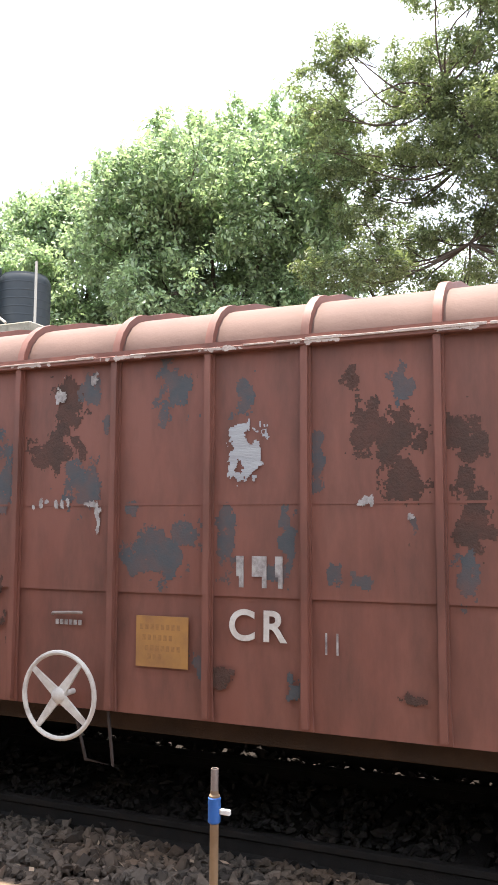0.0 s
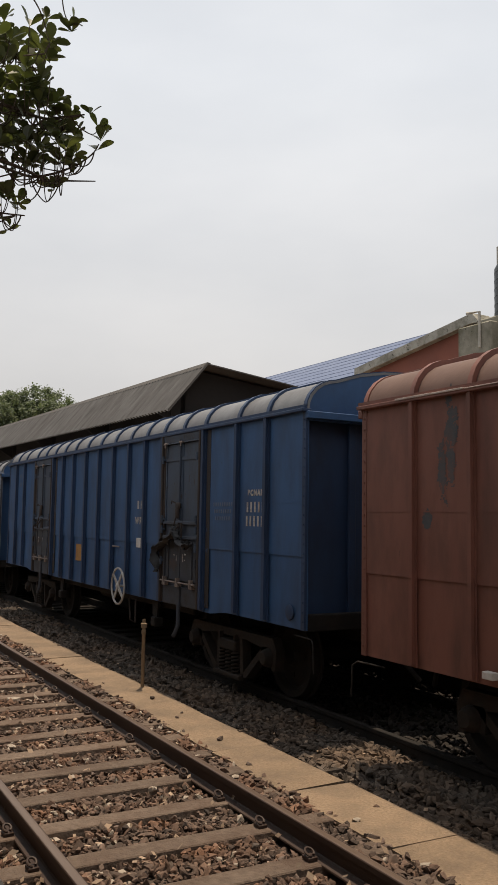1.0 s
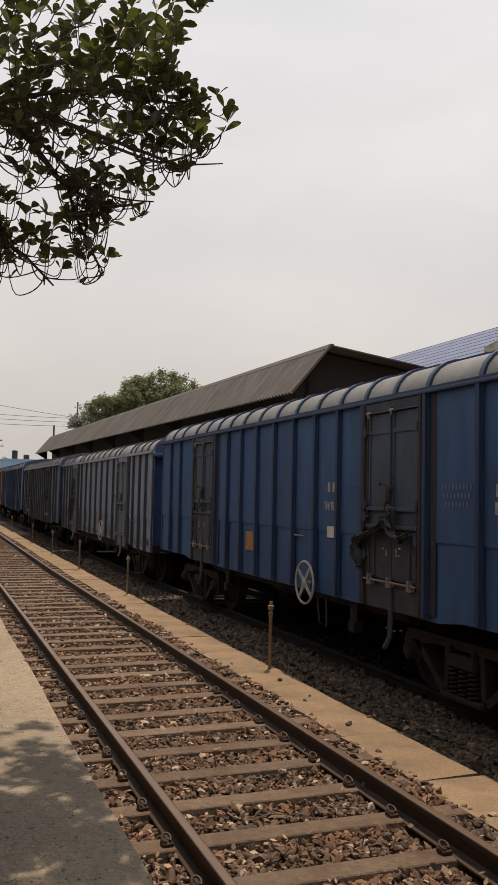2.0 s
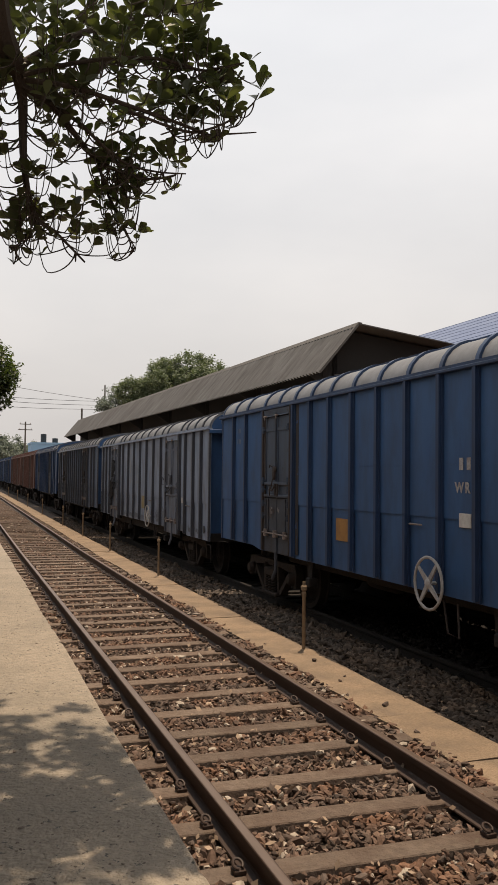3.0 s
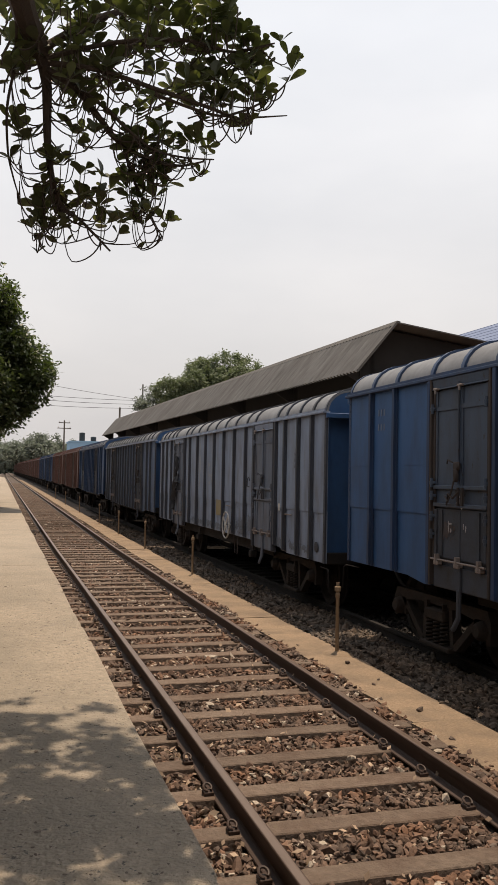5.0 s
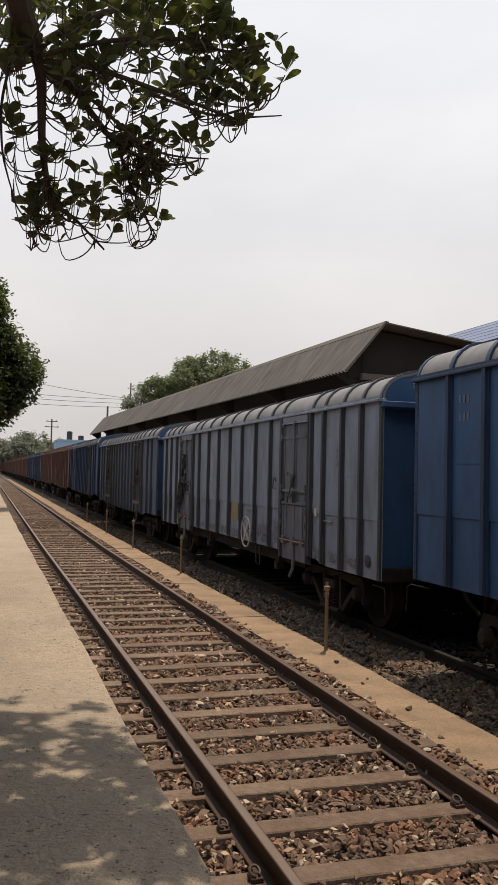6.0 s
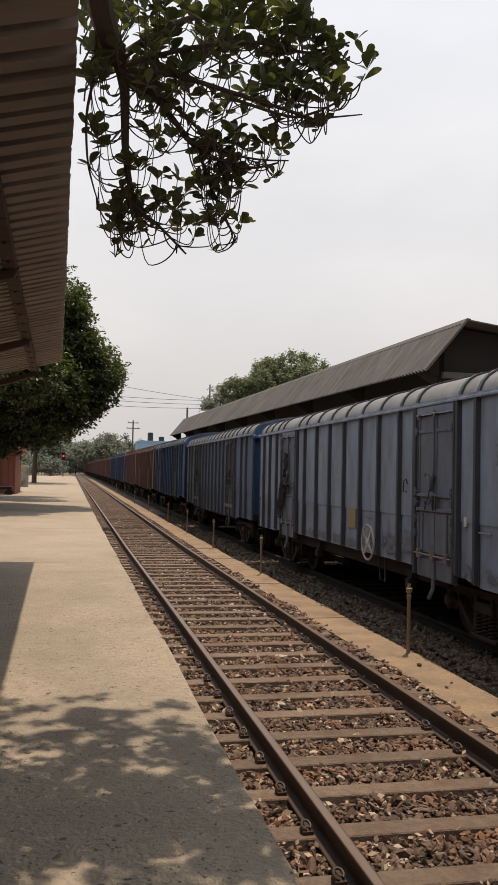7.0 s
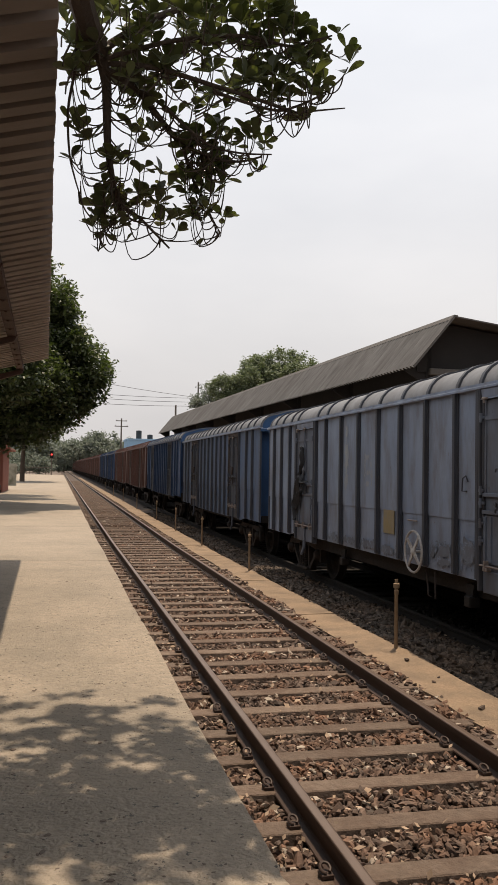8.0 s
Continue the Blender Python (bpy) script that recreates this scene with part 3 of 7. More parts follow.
# ---------------------------------------------------------------- red building with tank platform and blue roof
hall = thing("station_building", "red plastered building with mossy coping and tank platform", "building")
store = thing("warehouse", "long warehouse with blue profiled sheet roof", "building")
YF = 14.2
part("wall", Solid().box(14.5, 21.0, YF, YF + 0.3, -0.42, 5.4), BRICKRED, hall)
part("side_wall", Solid().prism([(YF, -0.42), (YF, 6.85), (18.6, 6.25), (21.5, 5.85), (27, 5.2), (27, -0.42)], 14.1, 14.4, "x"), BRICKRED, hall, "red painted gable wall")
COPE = mat("lime_washed_mossy_coping", (0.36, 0.345, 0.30), (0.48, 0.46, 0.41), rough=0.9, fine=6, coarse=2.2, dirt=(0.12, 0.115, 0.085), dirt_amount=0.9, bump=0.4, bump_scale=14, spots=((0.075, 0.072, 0.055), 9.0, 0.60))
part("coping", Solid().prism([(YF - 0.35, 6.80), (YF - 0.1, 7.06), (18.7, 6.42), (18.7, 6.20), (YF - 0.05, 6.82)], 13.9, 14.45, "x"), COPE, hall, "mossy plaster coping")
for j in range(9):
    k0, k1 = j / 9, (j + 1) / 9 - 0.004
    def at(k, up):
        return (21.3 + 5.66 * k - up * 0.45, 8.03 + 3.19 * k + up * 0.9)
    part("roof_sheet", Solid().prism([at(k0, 0), at(k1, 0), at(k1, -0.03), at(k0, -0.03)], 26.8, 88), BLUEROOF, store)
    part("roof_seam", Solid().prism([at(k1 - 0.008, 0.018), at(k1, 0.018), at(k1 + 0.004, -0.02), at(k1 - 0.008, -0.02)], 26.8, 88), BLUEROOF, store)
part("rear_roof", Solid().prism([(26.96, 11.22), (34.0, 8.0), (34.0, 7.95), (26.96, 11.18)], 26.8, 88), BLUEROOF, store)
part("side_wall", Solid().box(21.75, 22.05, 27.3, 87.7, -0.42, 8.1), BRICKRED, store)
part("gable_wall", Solid().prism([(22.05, -0.42), (22.05, 8.4), (26.96, 11.1), (33.4, 8.2), (33.4, -0.42)], 27.1, 27.4), BRICKRED, store)
part("tank_stand", Solid().box(13.9, 15.6, 12.15, 13.95, 5.6, 6.85, 0.03), PLASTER, hall, "mossy cement tank platform")
part("tank_stand", Solid().box(14.3, 16.4, 11.0, 12.1, 5.6, 6.5, 0.03), PLASTER, hall, "lower cement tank platform")
part("tank_stand", Solid().box(13.6, 14.2, 13.2, 14.25, 5.2, 6.68, 0.03), PLASTER, hall, "mossy cement ledge")
part("lower_wall", Solid().box(14.2, 16.3, 10.7, 13.7, -0.42, 5.6), PLASTER, hall)


def water_tank(label, at, r, h):
    t = thing("water_tank", label, "water tank", at, group="roof tanks")
    prof = [(0.001, 0), (r, 0)]
    for i in range(6):
        z = h * 0.86 * (i + 0.5) / 6
        prof += [(r, z - 0.026), (r, z - 0.014), (r * 1.006, z - 0.006), (r * 1.006, z + 0.006), (r, z + 0.014), (r, z + 0.026)]
    prof += [(r, h * 0.86), (r * 0.93, h * 0.93), (r * 0.9, h * 0.93), (r * 0.88, h * 0.97), (0.35 * r, h)]
    part("shell", Solid().lathe(prof + [(0.001, h)], 28), TANK, t)
    part("lid", Solid().lathe([(0.001, h + 0.05), (0.3 * r, h + 0.045), (0.34 * r, h + 0.0), (0.34 * r, h - 0.03)], 20), TANK, t)
    return t


water_tank("tall black plastic water tank with moulded rings", (14.62, 13.05, 6.85), 0.74, 1.32)
water_tank("shorter black plastic water tank beside the tall one", (15.1, 11.82, 6.5), 0.58, 1.30)


def pipe_run(label, pts, r):
    single("water_pipe", Solid().tube(pts, r, 8), PIPE, label, "pipe", group="tank pipes")


pipe_run("grey plastic riser pipe beside the black tank", [(14.09, 13.44, 6.85), (14.09, 13.44, 8.5)], 0.03)
pipe_run("grey plastic riser pipe in front of the tank", [(14.22, 12.12, 6.5), (14.22, 12.12, 8.35)], 0.03)
pipe_run("grey plastic riser pipe behind the smaller tank", [(14.60, 11.12, 6.3), (14.60, 11.12, 7.9)], 0.03)
pipe_run("pale pipe slanting off the tank stand", [(14.22, 12.28, 7.0), (14.08, 11.48, 6.45)], 0.03)
pipe_run("bent overflow pipe on the cement ledge", [(13.56, 13.5, 6.1), (13.56, 13.5, 6.92), (13.5, 13.85, 6.94)], 0.03)

# ---------------------------------------------------------------- platform canopy
canopy = thing("platform_canopy", "rusty corrugated iron canopy over the platform", "canopy")
CZ, CY1, CY0 = 4.12, 15.2, -1.6


def canopy_x(y):
    return -0.026 - 0.0152 * (y - 2.5)


def trough_sheet(x0, z0, x1, z1, pitch, seed):
    """Troughed iron sheet seen from below: broad flats between narrow raised flutes that run across the platform."""
    rng = random.Random(seed)
    prof, y = [], CY0
    while y < CY1:
        p = pitch * rng.choice((0.85, 1.0, 1.0, 1.2))
        g = p * rng.uniform(0.30, 0.42)
        dip = rng.uniform(-0.004, 0.004)
        prof += [(y, dip), (y + p - g - 0.004, dip), (y + p - g, 0.07), (y + p - 0.004, 0.07)]
        y += p
    v, f = [], []
    for y, h in prof:
        jag = rng.uniform(-0.006, 0.006)
        for x, z, e in ((x0 + jag, z0, 0), (x1, z1, 0), (x1, z1, 0.003), (x0 + jag, z0, 0.003)):
            v.append((x + canopy_x(y), y, z + h + e))
    for i in range(len(prof) - 1):
        a, b = 4 * i, 4 * i + 4
        f += [(a, a + 1, b + 1, b), (a + 3, b + 3, b + 2, a + 2), (a, b, b + 3, a + 3), (a + 1, a + 2, b + 2, b + 1)]
    return Solid().add(v, f)


FALL = 0.27
part("roof_sheet", trough_sheet(0, CZ, -3.0, CZ - 3.0 * FALL, 0.205, 1), CANOPY, canopy)
part("roof_sheet", trough_sheet(-3.0, CZ - 3.0 * FALL, -6.4, CZ + 0.1, 0.205, 2), CANOPY, canopy)
for dx in (0.47, 1.3, 2.1, 2.9):
    z = CZ - FALL * dx - 0.01
    part("purlin", Solid().add([(canopy_x(y) - dx + a, y, z + b) for y in (CY0, CY1 + 0.15) for a, b in ((-0.06, -0.09), (0.05, -0.09), (0.05, 0), (-0.06, 0))],
                               [(0, 1, 5, 4), (1, 2, 6, 5), (2, 3, 7, 6), (3, 0, 4, 7), (3, 2, 1, 0), (4, 5, 6, 7)]), CANOPY_STEEL, canopy)
    for k in range(28):
        y = CY0 + 0.35 + 0.6 * k
        part("bolt", Solid().lathe([(0.016, z - 0.105), (0.016, z - 0.088)], 6, (canopy_x(y) - dx, y, 0)).box(canopy_x(y) - dx - 0.062, canopy_x(y) - dx + 0.052, y - 0.012, y + 0.012, z - 0.094, z - 0.088), CANOPY_STEEL, canopy)
for y in (15.15, 11.4, 7.5, 3.6, -0.3):
    x = canopy_x(y)
    z = CZ - FALL * 0.38 - 0.10
    part("rafter", Solid().prism([(x - 0.40, z), (x - 0.44, z - 0.09), (x - 3.0, CZ - FALL * 3 - 0.32), (x - 6.2, CZ - 0.25), (x - 6.2, CZ - 0.10), (x - 3.0, CZ - FALL * 3 - 0.13)], y - 0.05, y + 0.05), CANOPY_STEEL, canopy)
    part("column", Solid().box(x - 3.08, x - 2.92, y - 0.08, y + 0.08, PLAT_Z, CZ - FALL * 3 - 0.2, 0.01), CANOPY_STEEL, canopy)


# ---------------------------------------------------------------- water posts beside the strip
def hydrant(at, label, h, blue):
    t = thing("water_hydrant", label, "hydrant", at, group="hydrants along the strip")
    part("pipe", Solid().lathe([(0.025, -0.06), (0.025, h * 0.78), (0.032, h * 0.79), (0.032, h * 0.84), (0.023, h * 0.85), (0.023, h * 0.87), (0.001, h * 0.87)], 12), POST, t)
    part("pipe_end", Solid().lathe([(0.022, h * 0.86), (0.022, h), (0.017, h), (0.017, h - 0.05), (0.001, h - 0.05)], 12), WORN if blue else POST, t, "bare grey pipe end" if blue else "")
    if blue:
        part("valve", Solid().lathe([(0.026, h - 0.30), (0.037, h - 0.29), (0.037, h - 0.16), (0.026, h - 0.15)], 14), TAPBLUE, t, "blue valve body")
        part("lever", Solid().box(-0.012, 0.012, -0.10, -0.035, h - 0.245, h - 0.215, 0.004), TAPWHITE, t, "white valve lever")
    else:
        part("collar", Solid().lathe([(0.03, h - 0.12), (0.043, h - 0.11), (0.043, h - 0.06), (0.03, h - 0.05)], 12), POST, t)
    part("footing", Solid().lathe([(0.25, -0.03), (0.20, 0.006), (0.12, 0.022), (0.05, 0.034), (0.026, 0.038)], 11), STRIP, t, "rough cement footing")
    return t


hydrant((4.44, 1.80, -0.17), "tan pipe hydrant with a blue valve on the strip", 0.92, True)
plain = hydrant((4.44, 10.60, -0.17), "tan iron pipe hydrant on a cement footing", 0.95, False)
for y in (19.46, 26.2, 32.3, 38.8, 48.8, 59.4, 70.2, 83.0):
    copy_thing(plain, pose(4.44, y, -0.17 + lift(y)))

# an unseen wall, added behind the canopy to close the platform and cut sky light
station = thing("station_wall", "unseen wall added to cut light behind the platform", "wall", kind="structure")
part("wall", Solid().box(-7.4, -7.1, -14, 40, PLAT_Z, 5.2), PLASTER, station)
part("plinth", Solid().box(-7.1, -7.06, -14, 40, PLAT_Z, 1.5), BRICKRED, station)

# ---------------------------------------------------------------- goods train
SPEED, HEAD, PITCH, LEN = 2.343, 9.77, 14.45, 13.52
SIDE = 1.47
RIBS_BLUE = [0.82, 1.55, 2.5, 3.2, 3.9, 4.58, 5.28, 6.02, 6.76, 7.5, 8.24, 8.94, 9.62, 10.32, 11.02, 11.97, 12.7]
RIBS_RED = [0.83, 1.58, 2.48, 3.20, 3.82, 4.52, 5.28, 6.12, 6.80, 7.53, 8.36, 9.00, 9.68, 10.32, 11.03, 11.90, 12.64]
ROOF_LINE = [(-SIDE, 0.0)] + [(-SIDE + 0.42 * (1 - math.cos(a)), 0.36 * math.sin(a)) for a in (0.25, 0.5, 0.78, 1.05, 1.3, 1.5)]
ROOF_LINE = ROOF_LINE + [(-0.75, 0.46), (-0.4, 0.52), (0, 0.54)]
ROOF_LINE = ROOF_LINE + [(-x, z) for x, z in reversed(ROOF_LINE[:-1])]


RIBS_GREY = [0.58, 1.24, 1.95, 2.47, 3.88, 4.5, 5.4, 6.3, 7.2, 8.1, 9.0, 9.9, 10.52, 11.93, 12.45, 13.16, 13.82]


def low_edge(y, length, mid):
    """Height of the side's lower edge along the wagon: one level at the ends, another between the doors."""
    d = min(y, length - y)
    return 0.88 if d < 1.85 else 0.88 + mid * min(1, (d - 1.85) / 0.45)


def scrolled(line, k):
    """The roof line moved out by k."""
    out = []
    for i, p in enumerate(line):
        a, b = Vector(line[max(i - 1, 0)]), Vector(line[min(i + 1, len(line) - 1)])
        d = (b - a).normalized()
        out.append((p[0] - d.y * k, p[1] + d.x * k))
    return out




def door(parent, s, y0, y1, top, skin, leaf_mat, flap_mat, full, frame_mat, lo, header_mat=None):
    """A flap door between two ribs on side s: header, two tall leaves, cross bars, lower flap, hinge rod and skirt."""
    def X(k):
        return s * (SIDE + k)
    foot = 0.83 + lo
    d = part("door", Solid().box(X(-0.03), X(0.004), y0 + 0.03, y1 - 0.03, foot, top - 0.02), skin, parent, "grimy double flap door")
    mid = (y0 + y1) / 2
    a0, a1 = y0 + 0.10, y1 - 0.10
    head = top - 0.15
    fr = Solid().box(X(0), X(0.075), y0, y0 + 0.042, foot + 0.02, top - 0.02, 0.008).box(X(0), X(0.075), y1 - 0.042, y1, foot + 0.02, top - 0.02, 0.008)
    fr.box(X(0), X(0.05), y0 + 0.055, y0 + 0.095, 1.15 + lo, head, 0.006).box(X(0), X(0.05), y1 - 0.095, y1 - 0.055, 1.15 + lo, head, 0.006)
    part("door_frame", fr, frame_mat, d)
    part("door_header", Solid().prism([(s * SIDE, top - 0.03), (s * (SIDE + 0.06), top - 0.03), (s * (SIDE + 0.045), head + 0.018), (s * (SIDE + 0.07), head), (s * SIDE, head)], y0 + 0.042, y1 - 0.042), header_mat or frame_mat, d)
    for k, (a, b) in enumerate(((a0, mid - 0.018), (mid + 0.018, a1))):
        leaf = Solid().box(X(0), X(0.028), a, b, 2.02 + lo, head - 0.012)
        leaf.box(X(0.024), X(0.044), a, b, head - 0.25, head - 0.20).box(X(0.024), X(0.040), a, a + 0.04, 2.02 + lo, head - 0.012).box(X(0.024), X(0.040), b - 0.04, b, 2.02 + lo, head - 0.012)
        part("leaf", leaf, leaf_mat, d)
    part("closing_strip", Solid().box(X(0.02), X(0.046), mid - 0.022, mid + 0.022, 2.0 + lo, head + 0.02, 0.005), leaf_mat, d)
    part("closing_rod", Solid().tube([(X(0.062), mid, 2.04 + lo), (X(0.062), mid, head + 0.05)], 0.013, 6), leaf_mat, d)
    for z in (2.0, 1.795):
        part("cross_bar", Solid().box(X(0.02), X(0.062), a0 - 0.02, a1 + 0.02, z + lo - 0.022, z + lo + 0.022, 0.005), leaf_mat, d)
    part("middle_panel", Solid().box(X(0), X(0.02), a0, a1, 1.76 + lo, 2.02 + lo), leaf_mat, d)
    part("lower_flap", Solid().box(X(0), X(0.032), a0, a1, 1.19 + lo, 1.755 + lo), flap_mat, d)
    for y, wd in ((a0, 0.05), (a0 + 0.13, 0.05), (mid - 0.008, 0.016), (a1 - 0.18, 0.05), (a1 - 0.05, 0.05)):
        part("flap_stiffener", Solid().box(X(0.028), X(0.05 if wd > 0.02 else 0.04), y, y + wd, 1.21 + lo, 1.74 + lo), flap_mat, d)
    part("skirt_panel", Solid().box(X(0.0), X(0.03), y0 + 0.06, y1 - 0.06, foot + 0.01, 1.10 + lo, 0.006), flap_mat, d)
    if full:
        part("hinge_rod", Solid().tube([(X(0.075), a0 - 0.03, 1.165 + lo), (X(0.075), a1 + 0.03, 1.165 + lo)], 0.012, 6), WORN, d, "scuffed bare rod")
        for y in (a0 + 0.10, mid, a1 - 0.10):
            part("hinge", Solid().box(X(0.02), X(0.09), y - 0.05, y + 0.05, 1.10 + lo, 1.15 + lo, 0.008).box(X(0.04), X(0.095), y - 0.018, y + 0.018, 1.12 + lo, 1.225 + lo), WORN, d)
        for y in (y0 + 0.075, y1 - 0.075):
            for z in (1.45, 1.66, 1.9, 2.05, head - 0.22 - lo):
                part("side_hinge", Solid().lathe([(0.001, z - 0.055), (0.02, z - 0.055), (0.02, z - 0.02), (0.026, z - 0.018), (0.026, z + 0.018), (0.02, z + 0.02), (0.02, z + 0.055), (0.001, z + 0.055)], 8, (X(0.075), y, lo)).box(X(0.03), X(0.07), y - 0.035, y + 0.035, z + lo - 0.018, z + lo + 0.018, 0.006), leaf_mat, d)
        for y in (mid - 0.05, a1 - 0.06):
            part("header_pin", Solid().box(X(0.04), X(0.095), y - 0.05, y + 0.05, head - 0.005, head + 0.02, 0.006).lathe([(0.001, head - 0.05), (0.013, head - 0.05), (0.013, head), (0.001, head)], 7, (X(0.085), y, 0)), WORN, d)
        latch = Solid().box(X(0.05), X(0.10), mid - 0.05, mid + 0.07, 2.19 + lo, 2.29 + lo, 0.02).box(X(0.05), X(0.11), mid - 0.02, mid + 0.05, 2.06 + lo, 2.22 + lo, 0.02)
        latch.tube([(X(0.10), mid + 0.05, 2.28 + lo), (X(0.12), mid + 0.13, 2.31 + lo), (X(0.10), mid + 0.18, 2.27 + lo)], 0.009, 6)
        latch.tube([(X(0.09), mid + 0.20, 1.80 + lo), (X(0.12), mid + 0.12, 1.93 + lo), (X(0.12), mid + 0.02, 1.88 + lo), (X(0.11), mid - 0.10, 1.96 + lo)], 0.012, 6)
        latch.tube([(X(0.09), mid + 0.24, 1.90 + lo), (X(0.13), mid + 0.10, 1.84 + lo), (X(0.12), mid + 0.04, 1.97 + lo), (X(0.10), mid + 0.03, 2.08 + lo)], 0.010, 6)
        latch.box(X(0.06), X(0.085), mid - 0.12, mid - 0.09, 1.8 + lo, 2.0 + lo).box(X(0.06), X(0.085), mid - 0.03, mid - 0.005, 1.8 + lo, 2.0 + lo)
        part("latch", latch, frame_mat, d, "bent iron latch with chain links")
        part("drop_bar", Solid().box(X(0.03), X(0.06), mid - 0.05, mid + 0.02, foot, 1.12 + lo, 0.006).tube([(X(0.045), mid - 0.015, foot + 0.03), (X(0.05), mid - 0.015, 0.66), (X(0.08), mid + 0.01, 0.56), (X(0.08), mid + 0.05, 0.52)], 0.03, 8), flap_mat, d)
    return d


def bogie(w, yc, full):
    """A cast three-piece bogie; the wheelsets hang directly on the wagon."""
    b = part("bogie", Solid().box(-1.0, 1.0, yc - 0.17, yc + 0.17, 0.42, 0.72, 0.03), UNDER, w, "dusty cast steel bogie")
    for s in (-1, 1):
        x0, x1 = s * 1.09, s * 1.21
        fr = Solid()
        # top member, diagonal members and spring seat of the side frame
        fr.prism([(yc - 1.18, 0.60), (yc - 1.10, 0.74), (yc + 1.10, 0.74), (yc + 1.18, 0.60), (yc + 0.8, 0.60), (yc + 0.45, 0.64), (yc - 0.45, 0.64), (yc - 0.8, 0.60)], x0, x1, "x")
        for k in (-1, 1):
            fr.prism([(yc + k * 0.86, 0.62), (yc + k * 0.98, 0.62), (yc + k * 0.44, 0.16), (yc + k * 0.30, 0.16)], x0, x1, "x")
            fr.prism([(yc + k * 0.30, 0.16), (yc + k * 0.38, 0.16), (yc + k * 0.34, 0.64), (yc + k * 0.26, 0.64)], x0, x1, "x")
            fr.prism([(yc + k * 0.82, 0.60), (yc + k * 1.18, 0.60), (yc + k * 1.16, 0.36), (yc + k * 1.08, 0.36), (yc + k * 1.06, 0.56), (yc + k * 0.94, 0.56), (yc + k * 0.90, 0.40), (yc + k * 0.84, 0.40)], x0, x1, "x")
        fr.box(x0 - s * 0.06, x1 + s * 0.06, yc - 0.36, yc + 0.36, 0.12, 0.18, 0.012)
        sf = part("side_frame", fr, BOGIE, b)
        if full:
            part("bolster_end", Solid().box(s * 1.0, s * 1.27, yc - 0.24, yc + 0.24, 0.46, 0.60, 0.02).box(s * 1.2, s * 1.26, yc - 0.22, yc - 0.19, 0.46, 0.68).box(s * 1.2, s * 1.26, yc + 0.19, yc + 0.22, 0.46, 0.68), BOGIE, b)
            for k in (-0.17, 0.0, 0.17):
                pts = [(s * 1.20 + 0.055 * math.cos(a), yc + k + 0.055 * math.sin(a), 0.18 + 0.28 * a / (2 * math.pi * 6)) for a in [2 * math.pi * 6 * i / 60 for i in range(61)]]
                part("coil_spring", Solid().tube(pts, 0.014, 5), BOGIE, b)
            for k in (-1.0, 1.0):
                part("axle_box", Solid().lathe([(0.001, s * 1.30), (0.07, s * 1.30), (0.10, s * 1.27), (0.12, s * 1.20), (0.12, s * 1.05)], 14, (0, yc + k, 0.50), "x"), BOGIE, b)
    return b


def wheelset(w, y):
    ws = Solid()
    for s in (-1, 1):
        ws.lathe([(0.001, s * 0.90), (0.10, s * 0.90), (0.13, s * 0.86), (0.36, s * 0.83), (0.41, s * 0.90), (0.485, s * 0.90), (0.50, s * 0.79), (0.53, s * 0.775), (0.53, s * 0.755), (0.40, s * 0.755), (0.36, s * 0.80), (0.10, s * 0.79), (0.085, s * 0.75)], 28, (0, 0, 0), "x")
        for k in range(4):
            a = k * math.pi / 2
            ws.box(s * 0.835, s * 0.86, 0.22 * math.cos(a) - 0.03, 0.22 * math.cos(a) + 0.03, 0.22 * math.sin(a) - 0.03, 0.22 * math.sin(a) + 0.03)
    ws.lathe([(0.085, -0.78), (0.085, 0.78)], 12, (0, 0, 0), "x")
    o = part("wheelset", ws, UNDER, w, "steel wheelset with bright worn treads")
    o.location = (0, y, 0.50)
    return o


